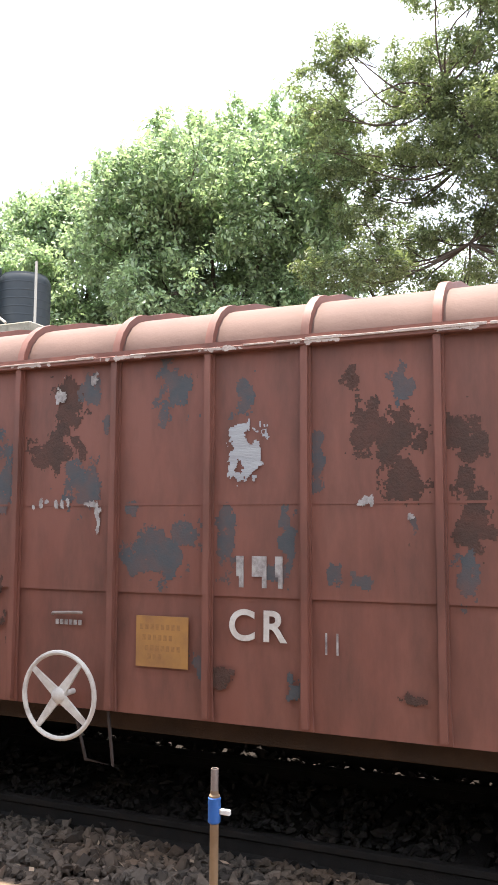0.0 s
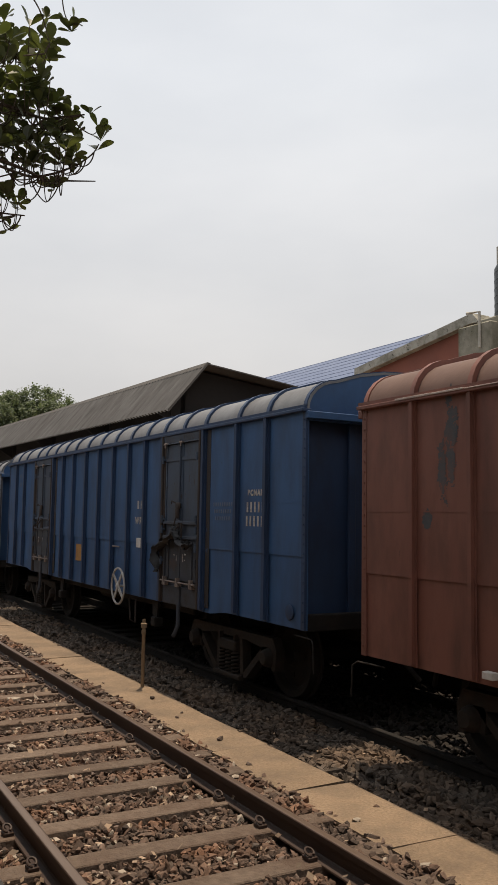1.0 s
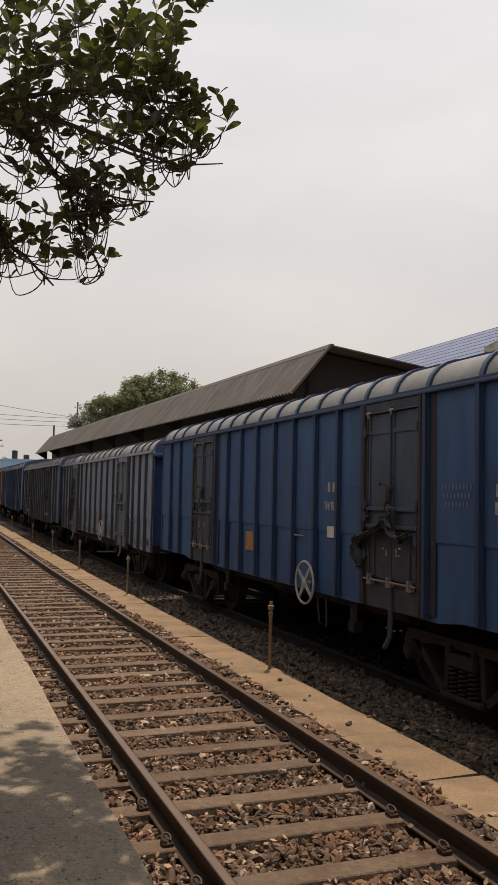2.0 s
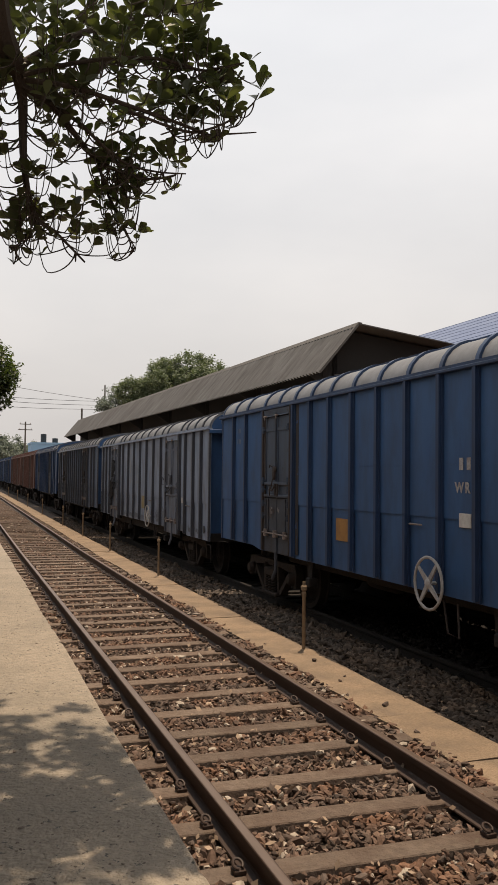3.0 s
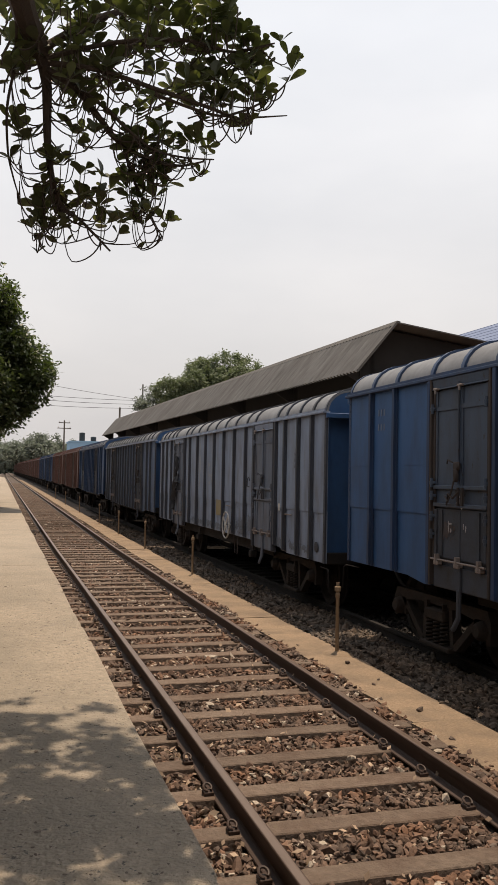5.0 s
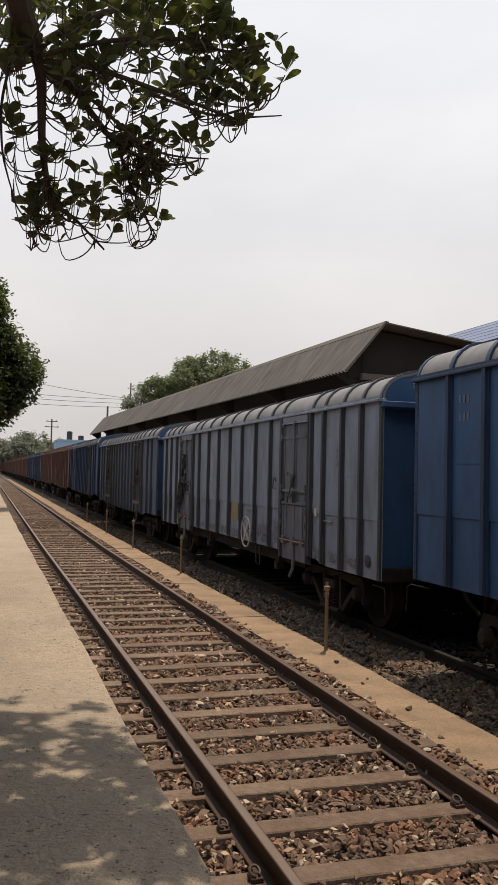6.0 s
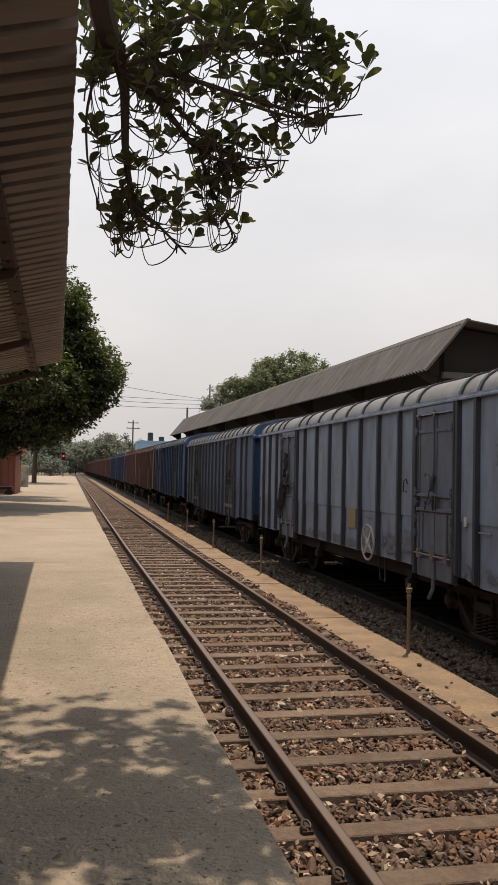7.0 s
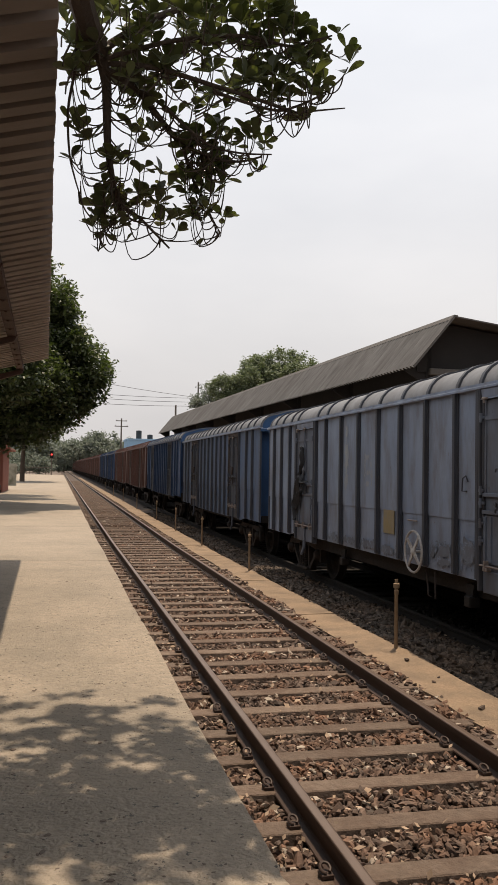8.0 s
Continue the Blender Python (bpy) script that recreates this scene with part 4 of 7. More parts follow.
def wagon(name, label, side_mat, rib_mat, roof_mat, grime, ribs, raise_, full=True, group="goods wagons", length=13.52, mid=-0.07, spans=None, frame_mat=None, leaf_mat=None, flap_mat=None, header_mat=None):
    w = thing(name, label, "freight wagon", (TRACK_2, 0, 0), group=group)
    g = 3.29 + raise_
    lo = raise_
    door_spans = spans or ((ribs[2], ribs[4]), (ribs[-5], ribs[-3]))
    rib_ys = [y for y in ribs if not any(a + 0.01 < y < b - 0.01 for a, b in door_spans)]
    edges = [0.0] + rib_ys + [length]
    for s in (-1, 1):
        for a, b in zip(edges[:-1], edges[1:]):
            if any(abs(a - p) < 0.01 and abs(b - q) < 0.01 for p, q in door_spans):
                continue
            p = Solid()
            ys = [a, b] if (b < 1.8 or a > length - 1.8 or (a > 2.35 and b < length - 2.35)) else sorted({a, b, *[q for q in (1.85, 2.3, length - 2.3, length - 1.85) if a < q < b]})
            split = 1.70 + lo
            low = [(y, low_edge(y, length, mid) + lo) for y in ys]
            p.prism(low + [(b, split), (a, split)], s * (SIDE - 0.035), s * (SIDE - 0.008), "x")
            p.prism([(a, split - 0.03), (b, split - 0.03), (b, g), (a, g)], s * (SIDE - 0.03), s * (SIDE + 0.007), "x")
            if full:
                p.prism([(a, 2.26 + lo), (b, 2.26 + lo), (b, 2.275 + lo), (a, 2.275 + lo)], s * SIDE, s * (SIDE + 0.011), "x")
            part("side_panel", p, side_mat, w)
        if full or s < 0:
            for y in [0.032] + rib_ys + [length - 0.032]:
                end = y < 0.1 or y > length - 0.1
                hw, out = (0.035, 0.012) if end else (0.036, 0.06) if side_mat is RED else (0.05, 0.066)
                z0 = low_edge(y, length, mid) + lo
                if end:
                    r = Solid().box(s * (SIDE - 0.02), s * (SIDE + out), y - hw, y + hw, z0, g)
                    for k in range(22 if full else 0):
                        r.box(s * (SIDE + out), s * (SIDE + out + 0.008), y - 0.01, y + 0.01, z0 + 0.08 + k * 0.105, z0 + 0.10 + k * 0.105)
                else:
                    r = Solid().prism([(y - hw - 0.012, z0 + 0.01), (y - hw, z0 + 0.25), (y - hw, g - 0.01), (y + hw, g - 0.01), (y + hw, z0 + 0.25), (y + hw + 0.012, z0 + 0.01)], s * (SIDE + 0.008), s * (SIDE + out * 0.45), "x")
                    r.prism([(y - hw * 0.62, z0 + 0.03), (y - hw * 0.62, g - 0.02), (y + hw * 0.62, g - 0.02), (y + hw * 0.62, z0 + 0.03)], s * (SIDE + out * 0.4), s * (SIDE + out), "x")
                part("corner_post" if end else "rib", r, rib_mat, w)
        for a, b in door_spans:
            door(w, s, a + 0.05, b - 0.05, g, grime, leaf_mat or grime, flap_mat or grime, full and s < 0, frame_mat or grime, lo, header_mat)
        part("gutter", Solid().box(s * (SIDE - 0.05), s * (SIDE + 0.075), -0.02, length + 0.02, g - 0.022, g + 0.012, 0.004).box(s * (SIDE + 0.02), s * (SIDE + 0.05), -0.02, length + 0.02, g + 0.012, g + 0.05), rib_mat if rib_mat is not GREY_DARK else GREY, w)
    line = [(x, z + g) for x, z in ROOF_LINE]
    roof = part("roof", Solid().sheet(line, 0.0, length, 0.03), roof_mat, w)
    for y in [0.036] + ribs + [length - 0.036]:
        high, wide = (0.048, 0.028) if side_mat is RED else (0.03, 0.036)
        if y < 0.1 or y > length - 0.1:
            high, wide = 0.012, 0.03
        part("roof_rib", Solid().sheet(scrolled(line, high), y - wide, y + wide, high + 0.005), rib_mat, roof)
    for y0, y1, sgn in ((0.008, 0.03, 1), (length - 0.03, length - 0.008, -1)):
        part("roof_end", Solid().prism([(x, z) for x, z in line[1:-1]] + [(SIDE, g - 0.12), (-SIDE, g - 0.12)], y0, y1), BLUE if side_mat in (GREY, SLATE) else side_mat, w)
        yw = (y0 if sgn > 0 else y1) + sgn * 0.17
        # The blue wagon's end takes the darker blue as shade between wagons.
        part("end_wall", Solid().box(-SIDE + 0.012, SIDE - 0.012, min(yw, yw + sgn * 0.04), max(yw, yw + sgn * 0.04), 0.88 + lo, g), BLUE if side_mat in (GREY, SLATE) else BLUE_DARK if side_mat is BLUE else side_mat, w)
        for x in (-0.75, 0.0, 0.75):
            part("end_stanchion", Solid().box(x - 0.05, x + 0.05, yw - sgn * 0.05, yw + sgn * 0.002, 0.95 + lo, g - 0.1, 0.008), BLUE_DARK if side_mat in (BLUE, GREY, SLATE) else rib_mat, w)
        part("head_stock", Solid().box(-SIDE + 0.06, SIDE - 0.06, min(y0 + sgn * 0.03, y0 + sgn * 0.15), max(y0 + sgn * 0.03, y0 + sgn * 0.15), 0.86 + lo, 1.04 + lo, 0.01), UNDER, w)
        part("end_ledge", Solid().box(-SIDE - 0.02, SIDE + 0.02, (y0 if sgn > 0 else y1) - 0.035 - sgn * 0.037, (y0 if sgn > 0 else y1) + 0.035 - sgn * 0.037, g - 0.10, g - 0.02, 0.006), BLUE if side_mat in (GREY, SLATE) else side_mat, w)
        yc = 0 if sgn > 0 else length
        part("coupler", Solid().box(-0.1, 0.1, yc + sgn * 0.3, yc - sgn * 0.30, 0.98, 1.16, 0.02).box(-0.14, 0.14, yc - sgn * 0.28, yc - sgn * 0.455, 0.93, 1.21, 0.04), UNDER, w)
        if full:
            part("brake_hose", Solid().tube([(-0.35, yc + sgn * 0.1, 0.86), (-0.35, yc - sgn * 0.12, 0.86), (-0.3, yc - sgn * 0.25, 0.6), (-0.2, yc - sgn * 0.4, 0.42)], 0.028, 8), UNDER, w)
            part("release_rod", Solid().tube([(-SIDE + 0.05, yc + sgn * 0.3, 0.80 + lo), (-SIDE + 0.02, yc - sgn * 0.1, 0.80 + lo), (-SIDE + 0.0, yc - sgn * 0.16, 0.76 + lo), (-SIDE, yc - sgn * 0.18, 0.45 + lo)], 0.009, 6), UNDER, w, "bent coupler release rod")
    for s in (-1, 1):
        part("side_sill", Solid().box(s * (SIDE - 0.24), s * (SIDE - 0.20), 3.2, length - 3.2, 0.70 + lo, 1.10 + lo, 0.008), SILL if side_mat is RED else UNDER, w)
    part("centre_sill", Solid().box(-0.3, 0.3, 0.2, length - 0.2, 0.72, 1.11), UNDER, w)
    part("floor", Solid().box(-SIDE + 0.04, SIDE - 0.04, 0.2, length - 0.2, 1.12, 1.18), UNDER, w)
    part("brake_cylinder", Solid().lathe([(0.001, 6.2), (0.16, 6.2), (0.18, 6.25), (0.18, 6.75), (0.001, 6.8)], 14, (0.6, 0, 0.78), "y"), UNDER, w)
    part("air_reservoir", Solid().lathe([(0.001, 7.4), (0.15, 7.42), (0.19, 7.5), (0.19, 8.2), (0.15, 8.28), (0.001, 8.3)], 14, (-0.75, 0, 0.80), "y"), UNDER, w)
    if full:
        for yy in (4.35, 9.2):
            part("brake_bracket", Solid().prism([(yy - 0.12, 0.86 + lo), (yy + 0.12, 0.86 + lo), (yy + 0.08, 0.56), (yy - 0.05, 0.56)], -SIDE + 0.10, -SIDE + 0.13, "x").box(-SIDE + 0.05, -SIDE + 0.2, yy - 0.1, yy + 0.06, 0.52, 0.66, 0.015), GRIME if side_mat is RED else UNDER, w)
    for yc in (2.2, length - 2.2):
        bogie(w, yc, full)
    wheels = [wheelset(w, yc + k) for yc in (2.2, length - 2.2) for k in (-1.0, 1.0)]
    return w, wheels


def hand_wheel(w, y, z, metal):
    """The five-spoke parking brake wheel on the near side."""
    hw = part("brake_wheel", Solid().tube([(-SIDE - 0.16, y + 0.285 * math.cos(a), z + 0.285 * math.sin(a)) for a in [2 * math.pi * i / 36 for i in range(37)]], 0.017, 8, False), metal, w, "pale painted parking brake hand wheel")
    for k in range(4):
        a = math.radians(38 + 90 * k)
        c, s_ = math.cos(a), math.sin(a)
        pts = []
        for r, hwid in ((0.03, 0.034), (0.28, 0.016)):
            for q in (-1, 1):
                pts.append((y + r * c - q * hwid * s_, z + r * s_ + q * hwid * c))
        part("spoke", Solid().prism([pts[0], pts[1], pts[3], pts[2]], -SIDE - 0.168, -SIDE - 0.15, "x"), metal, hw)
    part("hub", Solid().lathe([(0.001, -SIDE - 0.19), (0.03, -SIDE - 0.19), (0.055, -SIDE - 0.17), (0.055, -SIDE - 0.145), (0.02, -SIDE - 0.14), (0.02, -SIDE + 0.2)], 14, (0, y, z), "x"), metal, hw)
    part("foot_step", Solid().tube([(-SIDE + 0.05, y + 0.02, 0.86), (-SIDE + 0.03, y - 0.1, 0.52), (-SIDE + 0.03, y - 0.32, 0.50), (-SIDE + 0.05, y - 0.26, 0.86)], 0.013, 6), SOOT_FRAME, w)


PATCH_COUNT = [0]


def blotch(w, y, z, ry, rz, material, seed, label, name="paint_patch", k=0.0082):
    """A patch of lost paint on the near side: a flaking sheet with a ragged edge, islands and holes."""
    cell = max(0.006, min(0.010, min(ry, rz) / 4))
    off = Vector((seed * 3.17, seed * 1.31, 0))
    ny, nz = int(1.5 * ry / cell) + 1, int(1.5 * rz / cell) + 1
    PATCH_COUNT[0] += 1
    x = -SIDE - k - 0.00004 * PATCH_COUNT[0]

    def inside(a, b):
        p, q = a / ry, b / rz
        r = (abs(p) ** 2.6 + abs(q) ** 2.6) ** (1 / 2.6)
        s = min(1.0, min(ry, rz) / 0.10)
        n1 = noise.noise(Vector((a * 7.5, b * 5.5, 0)) / max(s, 0.3) + off)
        n2 = noise.noise(Vector((a * 17, b * 13, 3)) + off)
        n3 = noise.noise(Vector((a * 52, b * 45, 7)) + off)
        return 0.80 - r + 0.72 * n1 + 0.56 * n2 + 0.34 * n3 > 0

    index, v, f = {}, [], []

    def corner(i, j):
        if (i, j) not in index:
            a, b = i * cell, j * cell
            jy = noise.noise(Vector((a * 90, b * 90, 11)) + off) * cell * 0.7
            jz = noise.noise(Vector((a * 90, b * 90, 23)) + off) * cell * 0.7
            index[i, j] = len(v)
            v.append((x, y + a + jy, z + b + jz))
        return index[i, j]

    for i in range(-ny, ny):
        for j in range(-nz, nz):
            if inside((i + 0.5) * cell, (j + 0.5) * cell):
                f.append((corner(i, j), corner(i, j + 1), corner(i + 1, j + 1), corner(i + 1, j)))
    if f:
        part(name, soup(name, v, f, material), None, w, label)


def lettering(w, text, y, z, size, material, label):
    cu = bpy.data.curves.new("lettering", "FONT")
    cu.body, cu.size, cu.extrude = text, size, 0.001
    cu.space_character, cu.offset = 1.3, 0.006
    ob = new("lettering", cu)
    bpy.context.view_layer.update()
    me = bpy.data.meshes.new_from_object(ob)
    bpy.data.objects.remove(ob)
    me.materials.append(material)
    t = new("lettering", me)
    t.parent = w
    t.matrix_basis = Matrix(((0, 0, -1, -SIDE - 0.0125), (-1, 0, 0, y), (0, 1, 0, z), (0, 0, 0, 1)))
    t["label"] = label


def bars(w, y, z, n, wide, high, gap, material, label):
    for i in range(n):
        a = y - i * (wide + gap)
        part("marking", Solid().box(-SIDE - 0.013, -SIDE - 0.009, a - wide, a, z, z + high), material, w, label)


WHEEL = mat("dull_grey_wheel_paint", (0.44, 0.425, 0.405), (0.31, 0.29, 0.27), rough=0.75, fine=30, coarse=6, dirt=(0.13, 0.10, 0.085), dirt_amount=0.6, bump=0.1)

TRAIN = []
red, red_wheels = wagon("freight_wagon", "oxide red covered wagon with peeling paint patches", RED, RED, RED_ROOF, GRIME, RIBS_RED, 0.0, length=13.42, mid=-0.015, frame_mat=SOOT_FRAME, leaf_mat=GRIME_RED, flap_mat=GRIME_FLAP)
TRAIN.append((red, red_wheels, -PITCH))
blue, blue_wheels = wagon("freight_wagon", "deep blue covered wagon with white stencilled lettering", BLUE, BLUE_DARK, BLUE_ROOF, GRIME_BLUE, RIBS_BLUE, 0.10, mid=-0.055, header_mat=DOOR_BLUE, frame_mat=SOOT_FRAME, leaf_mat=DOOR_BLUE, flap_mat=GRIME_BLUE)
TRAIN.append((blue, blue_wheels, 0.0))
grey, grey_wheels = wagon("freight_wagon", "faded blue-grey covered wagon with dark ribs", GREY, GREY_DARK, BLUE_ROOF, GREY_DOOR, RIBS_GREY, -0.05, length=14.4, mid=0.07, spans=((2.47, 3.88), (10.52, 11.93)), frame_mat=GREY_DARK, header_mat=GREY)
TRAIN.append((grey, grey_wheels, PITCH))
slate, slate_wheels = wagon("freight_wagon", "dull slate blue covered wagon with dark doors", SLATE, GREY_DARK, BLUE_ROOF, GRIME_BLUE, RIBS_BLUE, 0.04, frame_mat=SOOT_FRAME)
TRAIN.append((slate, slate_wheels, PITCH + 15.35))
far_blue, fbw = wagon("freight_wagon", "blue covered wagon farther along the train", BLUE, BLUE_DARK, BLUE_ROOF, GRIME_BLUE, RIBS_BLUE, 0.20, full=False)
TRAIN.append((far_blue, (), 2 * PITCH + 15.35))
far_red, frw = wagon("freight_wagon", "brownish red covered wagon farther along the train", BROWN, BROWN, BROWN, GRIME, RIBS_BLUE, 0.20, full=False)
TRAIN.append((far_red, (), 3 * PITCH + 15.35))
ORDER = "RBBRRRRRRRRRRRRRRR"
for i, c in enumerate(ORDER):
    TRAIN.append((copy_thing(far_blue if c == "B" else far_red, pose(TRACK_2, 0, 0)), (), (4 + i) * PITCH + 15.35))

# markings of the red wagon; y counts from its near end
hand_wheel(red, 7.85, 0.975, WHITE)
hand_wheel(blue, 5.30, 1.055, WHEEL)
hand_wheel(grey, 5.50, 1.11, WHEEL)
for i, (y, z, a, b) in enumerate([(7.93, 3.0, 0.14, 0.21), (8.04, 2.66, 0.2, 0.16), (6.7, 1.17, 0.1, 0.08), (5.84, 3.06, 0.06, 0.07), (5.59, 2.68, 0.24, 0.16), (5.48, 2.4, 0.14, 0.15),
                                  (5.73, 2.76, 0.1, 0.17), (5.18, 2.68, 0.09, 0.14), (5.07, 2.59, 0.09, 0.08), (5.13, 2.4, 0.07, 0.13), (5.07, 2.22, 0.09, 0.14), (5.13, 2.05, 0.1, 0.09),
                                  (5.45, 1.11, 0.09, 0.03), (8.65, 2.39, 0.16, 0.16), (8.65, 1.5, 0.16, 0.2), (9.35, 3.06, 0.1, 0.14)]):
    blotch(red, y, z, a * 1.08, b * 1.08, RUSTPATCH, 20 + i, "dark patch of lost paint")
for i, (y, z, a, b) in enumerate([(7.74, 3.09, 0.09, 0.12), (7.82, 2.41, 0.17, 0.16), (7.07, 3.05, 0.15, 0.18), (6.55, 2.98, 0.07, 0.13), (7.19, 1.94, 0.27, 0.16), (6.99, 2.09, 0.11, 0.09),
                                  (7.39, 2.24, 0.05, 0.05), (6.68, 2.02, 0.07, 0.23), (6.25, 2.06, 0.05, 0.21), (6.34, 1.82, 0.11, 0.05), (6.88, 1.21, 0.05, 0.09), (6.05, 2.54, 0.05, 0.2)]):
    blotch(red, y, z, a * 1.12, b * 1.12, PRIMER, 50 + i, "slate primer showing through")
for i, (y, z, a, b) in enumerate([(5.51, 2.99, 0.06, 0.12), (5.13, 1.84, 0.07, 0.13), (5.93, 1.84, 0.05, 0.06), (5.77, 1.79, 0.08, 0.04), (7.61, 2.84, 0.03, 0.08), (6.21, 1.1, 0.05, 0.08),
                                  (8.49, 2.42, 0.08, 0.21), (5.44, 2.13, 0.02, 0.05), (8.72, 3.08, 0.08, 0.09), (8.69, 2.69, 0.19, 0.15), (8.62, 2.12, 0.09, 0.12), (12.16, 2.92, 0.07, 0.36), (12.28, 2.60, 0.06, 0.22), (12.47, 2.22, 0.06, 0.10)]):
    blotch(red, y, z, a * 1.12, b * 1.12, PRIMER, 80 + i, "slate primer showing through")
BARE = mat("scratched_bare_zinc", (0.34, 0.35, 0.36), (0.48, 0.49, 0.50), rough=0.5, metal=0.2, fine=12, coarse=5, dirt=(0.24, 0.22, 0.22), bump=0.2, stretch=(1, 0.3, 2.5))
blotch(red, 6.54, 2.62, 0.14, 0.18, BARE, 5, "patch scraped to bare pale metal", k=0.014)
for i, (y, z, a, b) in enumerate([(8.22, 2.25, 0.012, 0.02), (8.16, 2.28, 0.014, 0.03), (8.11, 2.29, 0.02, 0.016), (8.02, 2.28, 0.016, 0.03), (7.97, 2.28, 0.014, 0.026), (7.92, 2.28, 0.014, 0.03), (7.72, 2.27, 0.05, 0.022), (7.67, 2.22, 0.022, 0.05), (7.665, 2.12, 0.016, 0.07), (5.73, 2.28, 0.045, 0.025), (5.46, 2.18, 0.02, 0.02), (8.0, 3.05, 0.03, 0.08), (7.72, 3.16, 0.03, 0.04)]):
    blotch(red, y, z, a * 1.2, b * 1.2, FADED, 110 + i, "flaking remains of white lettering", k=0.0145)
part("placard", Solid().box(-SIDE - 0.012, -SIDE - 0.006, 6.945, 7.34, 1.185, 1.52), OCHRE, red, "ochre painted notice square")
for i, (z, n) in enumerate(((1.43, 8), (1.36, 6), (1.29, 7), (1.235, 3))):
    bars(red, 7.31 - 0.02 * i, z, n, 0.024, 0.036, 0.016, STENCIL, "worn stencil marks")
lettering(red, "CR", 6.655, 1.40, 0.27, WHITE, "white painted initials")
for y, wd in ((6.60, 0.05), (6.49, 0.10), (6.33, 0.05)):
    part("marking", Solid().box(-SIDE - 0.016, -SIDE - 0.005, y - wd, y, 1.80, 1.93).box(-SIDE - 0.016, -SIDE - 0.005, y - wd, y - wd + 0.03, 1.73, 1.80), FADED, red, "faded stencil remains")
part("label_handle", Solid().tube([(-SIDE - 0.01, 8.03, 1.50), (-SIDE - 0.04, 8.0, 1.51), (-SIDE - 0.04, 7.81, 1.52), (-SIDE - 0.01, 7.78, 1.515)], 0.012, 6), WORN, red)
bars(red, 8.0, 1.43, 6, 0.026, 0.035, 0.012, FADED, "small faded stencil marks")
bars(red, 6.0, 1.34, 2, 0.012, 0.13, 0.06, FADED, "thin chalk strokes")
blotch(red, 11.47, 1.37, 0.07, 0.07, RUSTPATCH, 131, "rusted hole in the side")
part("tail_lamp_bracket", Solid().box(-SIDE - 0.07, -SIDE, 11.64, 11.76, 0.94, 1.0, 0.006), WHITE, red, "small pale bracket")
for k in range(5):
    for y in (RIBS_RED[10 - k] - 0.12,):
        blotch(red, y, 3.285, 0.16, 0.016, SEALANT, 140 + k, "ragged pale sealant along the gutter", "sealant", 0.078)
rs = random.Random(9)
y = 0.1
while y < 13.1:
    q = rs.uniform(0.15, 0.6)
    h = rs.uniform(0.005, 0.018)
    part("sealant", Solid().box(-SIDE - 0.084, -SIDE - 0.045, y, y + q, 3.292, 3.296 + h, 0.002), SEALANT, red, "pale broken line of sealant on the gutter")
    y += q + rs.choice((0.0, 0.02, 0.3))

SOOT_RED = mat("soot_over_red_paint", (0.115, 0.055, 0.043), (0.150, 0.066, 0.050), rough=0.75, fine=5, coarse=2.5, mix_fine=0.9, dirt=(0.06, 0.036, 0.03), dirt_amount=0.8, bump=0.1, stretch=(1, 1.6, 0.5), spots=((0.16, 0.068, 0.052), 9.0, 0.56))
for i, (y, z, a, b) in enumerate(((11.17, 2.05, 0.12, 1.02), (9.58, 2.05, 0.12, 1.05), (9.56, 1.5, 0.13, 0.5), (11.2, 1.5, 0.12, 0.45), (2.34, 2.05, 0.12, 1.05), (3.95, 2.05, 0.12, 1.05))):
    blotch(red, y, z, a, b, SOOT_RED, 300 + i, "soot stain beside the door", k=0.0082)
for i, (y, z, a, b) in enumerate(((10.10, 2.62, 0.13, 0.32), (10.5, 2.3, 0.10, 0.25), (10.60, 2.2, 0.08, 0.12))):
    blotch(red, y, z, a, b, SOOT_FRAME if i == 0 else SOOT_RED, 309 + i, "soot stain on the door leaf", k=0.031)
blotch(red, 10.38, 1.64, 0.20, 0.09, SOOT_FRAME, 313, "greasy stain under the latch", k=0.036)
SCUFF = mat("pale_brown_scuff", (0.17, 0.135, 0.11), (0.25, 0.21, 0.175), rough=0.85, fine=30, coarse=9, dirt=(0.10, 0.06, 0.045), dirt_amount=0.8, bump=0.05)
blotch(red, 10.64, 2.72, 0.05, 0.10, SCUFF, 320, "pale scuff on the door", k=0.036)
for i, (y, z, a, b) in enumerate(((10.68, 1.52, 0.010, 0.07), (10.63, 1.56, 0.010, 0.04), (10.48, 1.50, 0.010, 0.06), (10.27, 1.52, 0.010, 0.07), (10.23, 1.56, 0.03, 0.010), (10.10, 1.47, 0.010, 0.05))):
    blotch(red, y, z, a, b, FADED, 321 + i, "chalk scrawl on the door", k=0.036)
part("paint_dab", Solid().lathe([(0.001, -SIDE - 0.034), (0.03, -SIDE - 0.033), (0.035, -SIDE - 0.028)], 9, (0, 10.56, 1.0), "x"), TAPBLUE, red, "small dab of blue paint")

# markings of the blue wagon
GHOST = mat("almost_worn_off_stencil", (0.15, 0.17, 0.21), (0.09, 0.12, 0.19), rough=0.8, fine=50, mix_fine=0.9, bump=0.0)
lettering(blue, "BCNAM1", 1.29, 2.46, 0.095, FADED, "white stencilled wagon type")
bars(blue, 1.315, 2.255, 6, 0.040, 0.125, 0.052, FADED, "row of white stencilled figures")
bars(blue, 1.33, 2.085, 5, 0.040, 0.125, 0.052, FADED, "row of white stencilled figures")
for i in range(3):
    bars(blue, 2.22 - 0.03 * i, 2.33 - 0.09 * i, 9 - i, 0.028, 0.050, 0.034, GHOST, "faded small stencil marks")
for i in range(2):
    bars(blue, 12.52, 3.04 - 0.2 * i, 3, 0.035, 0.09, 0.05, GHOST, "faded stencilled letters")
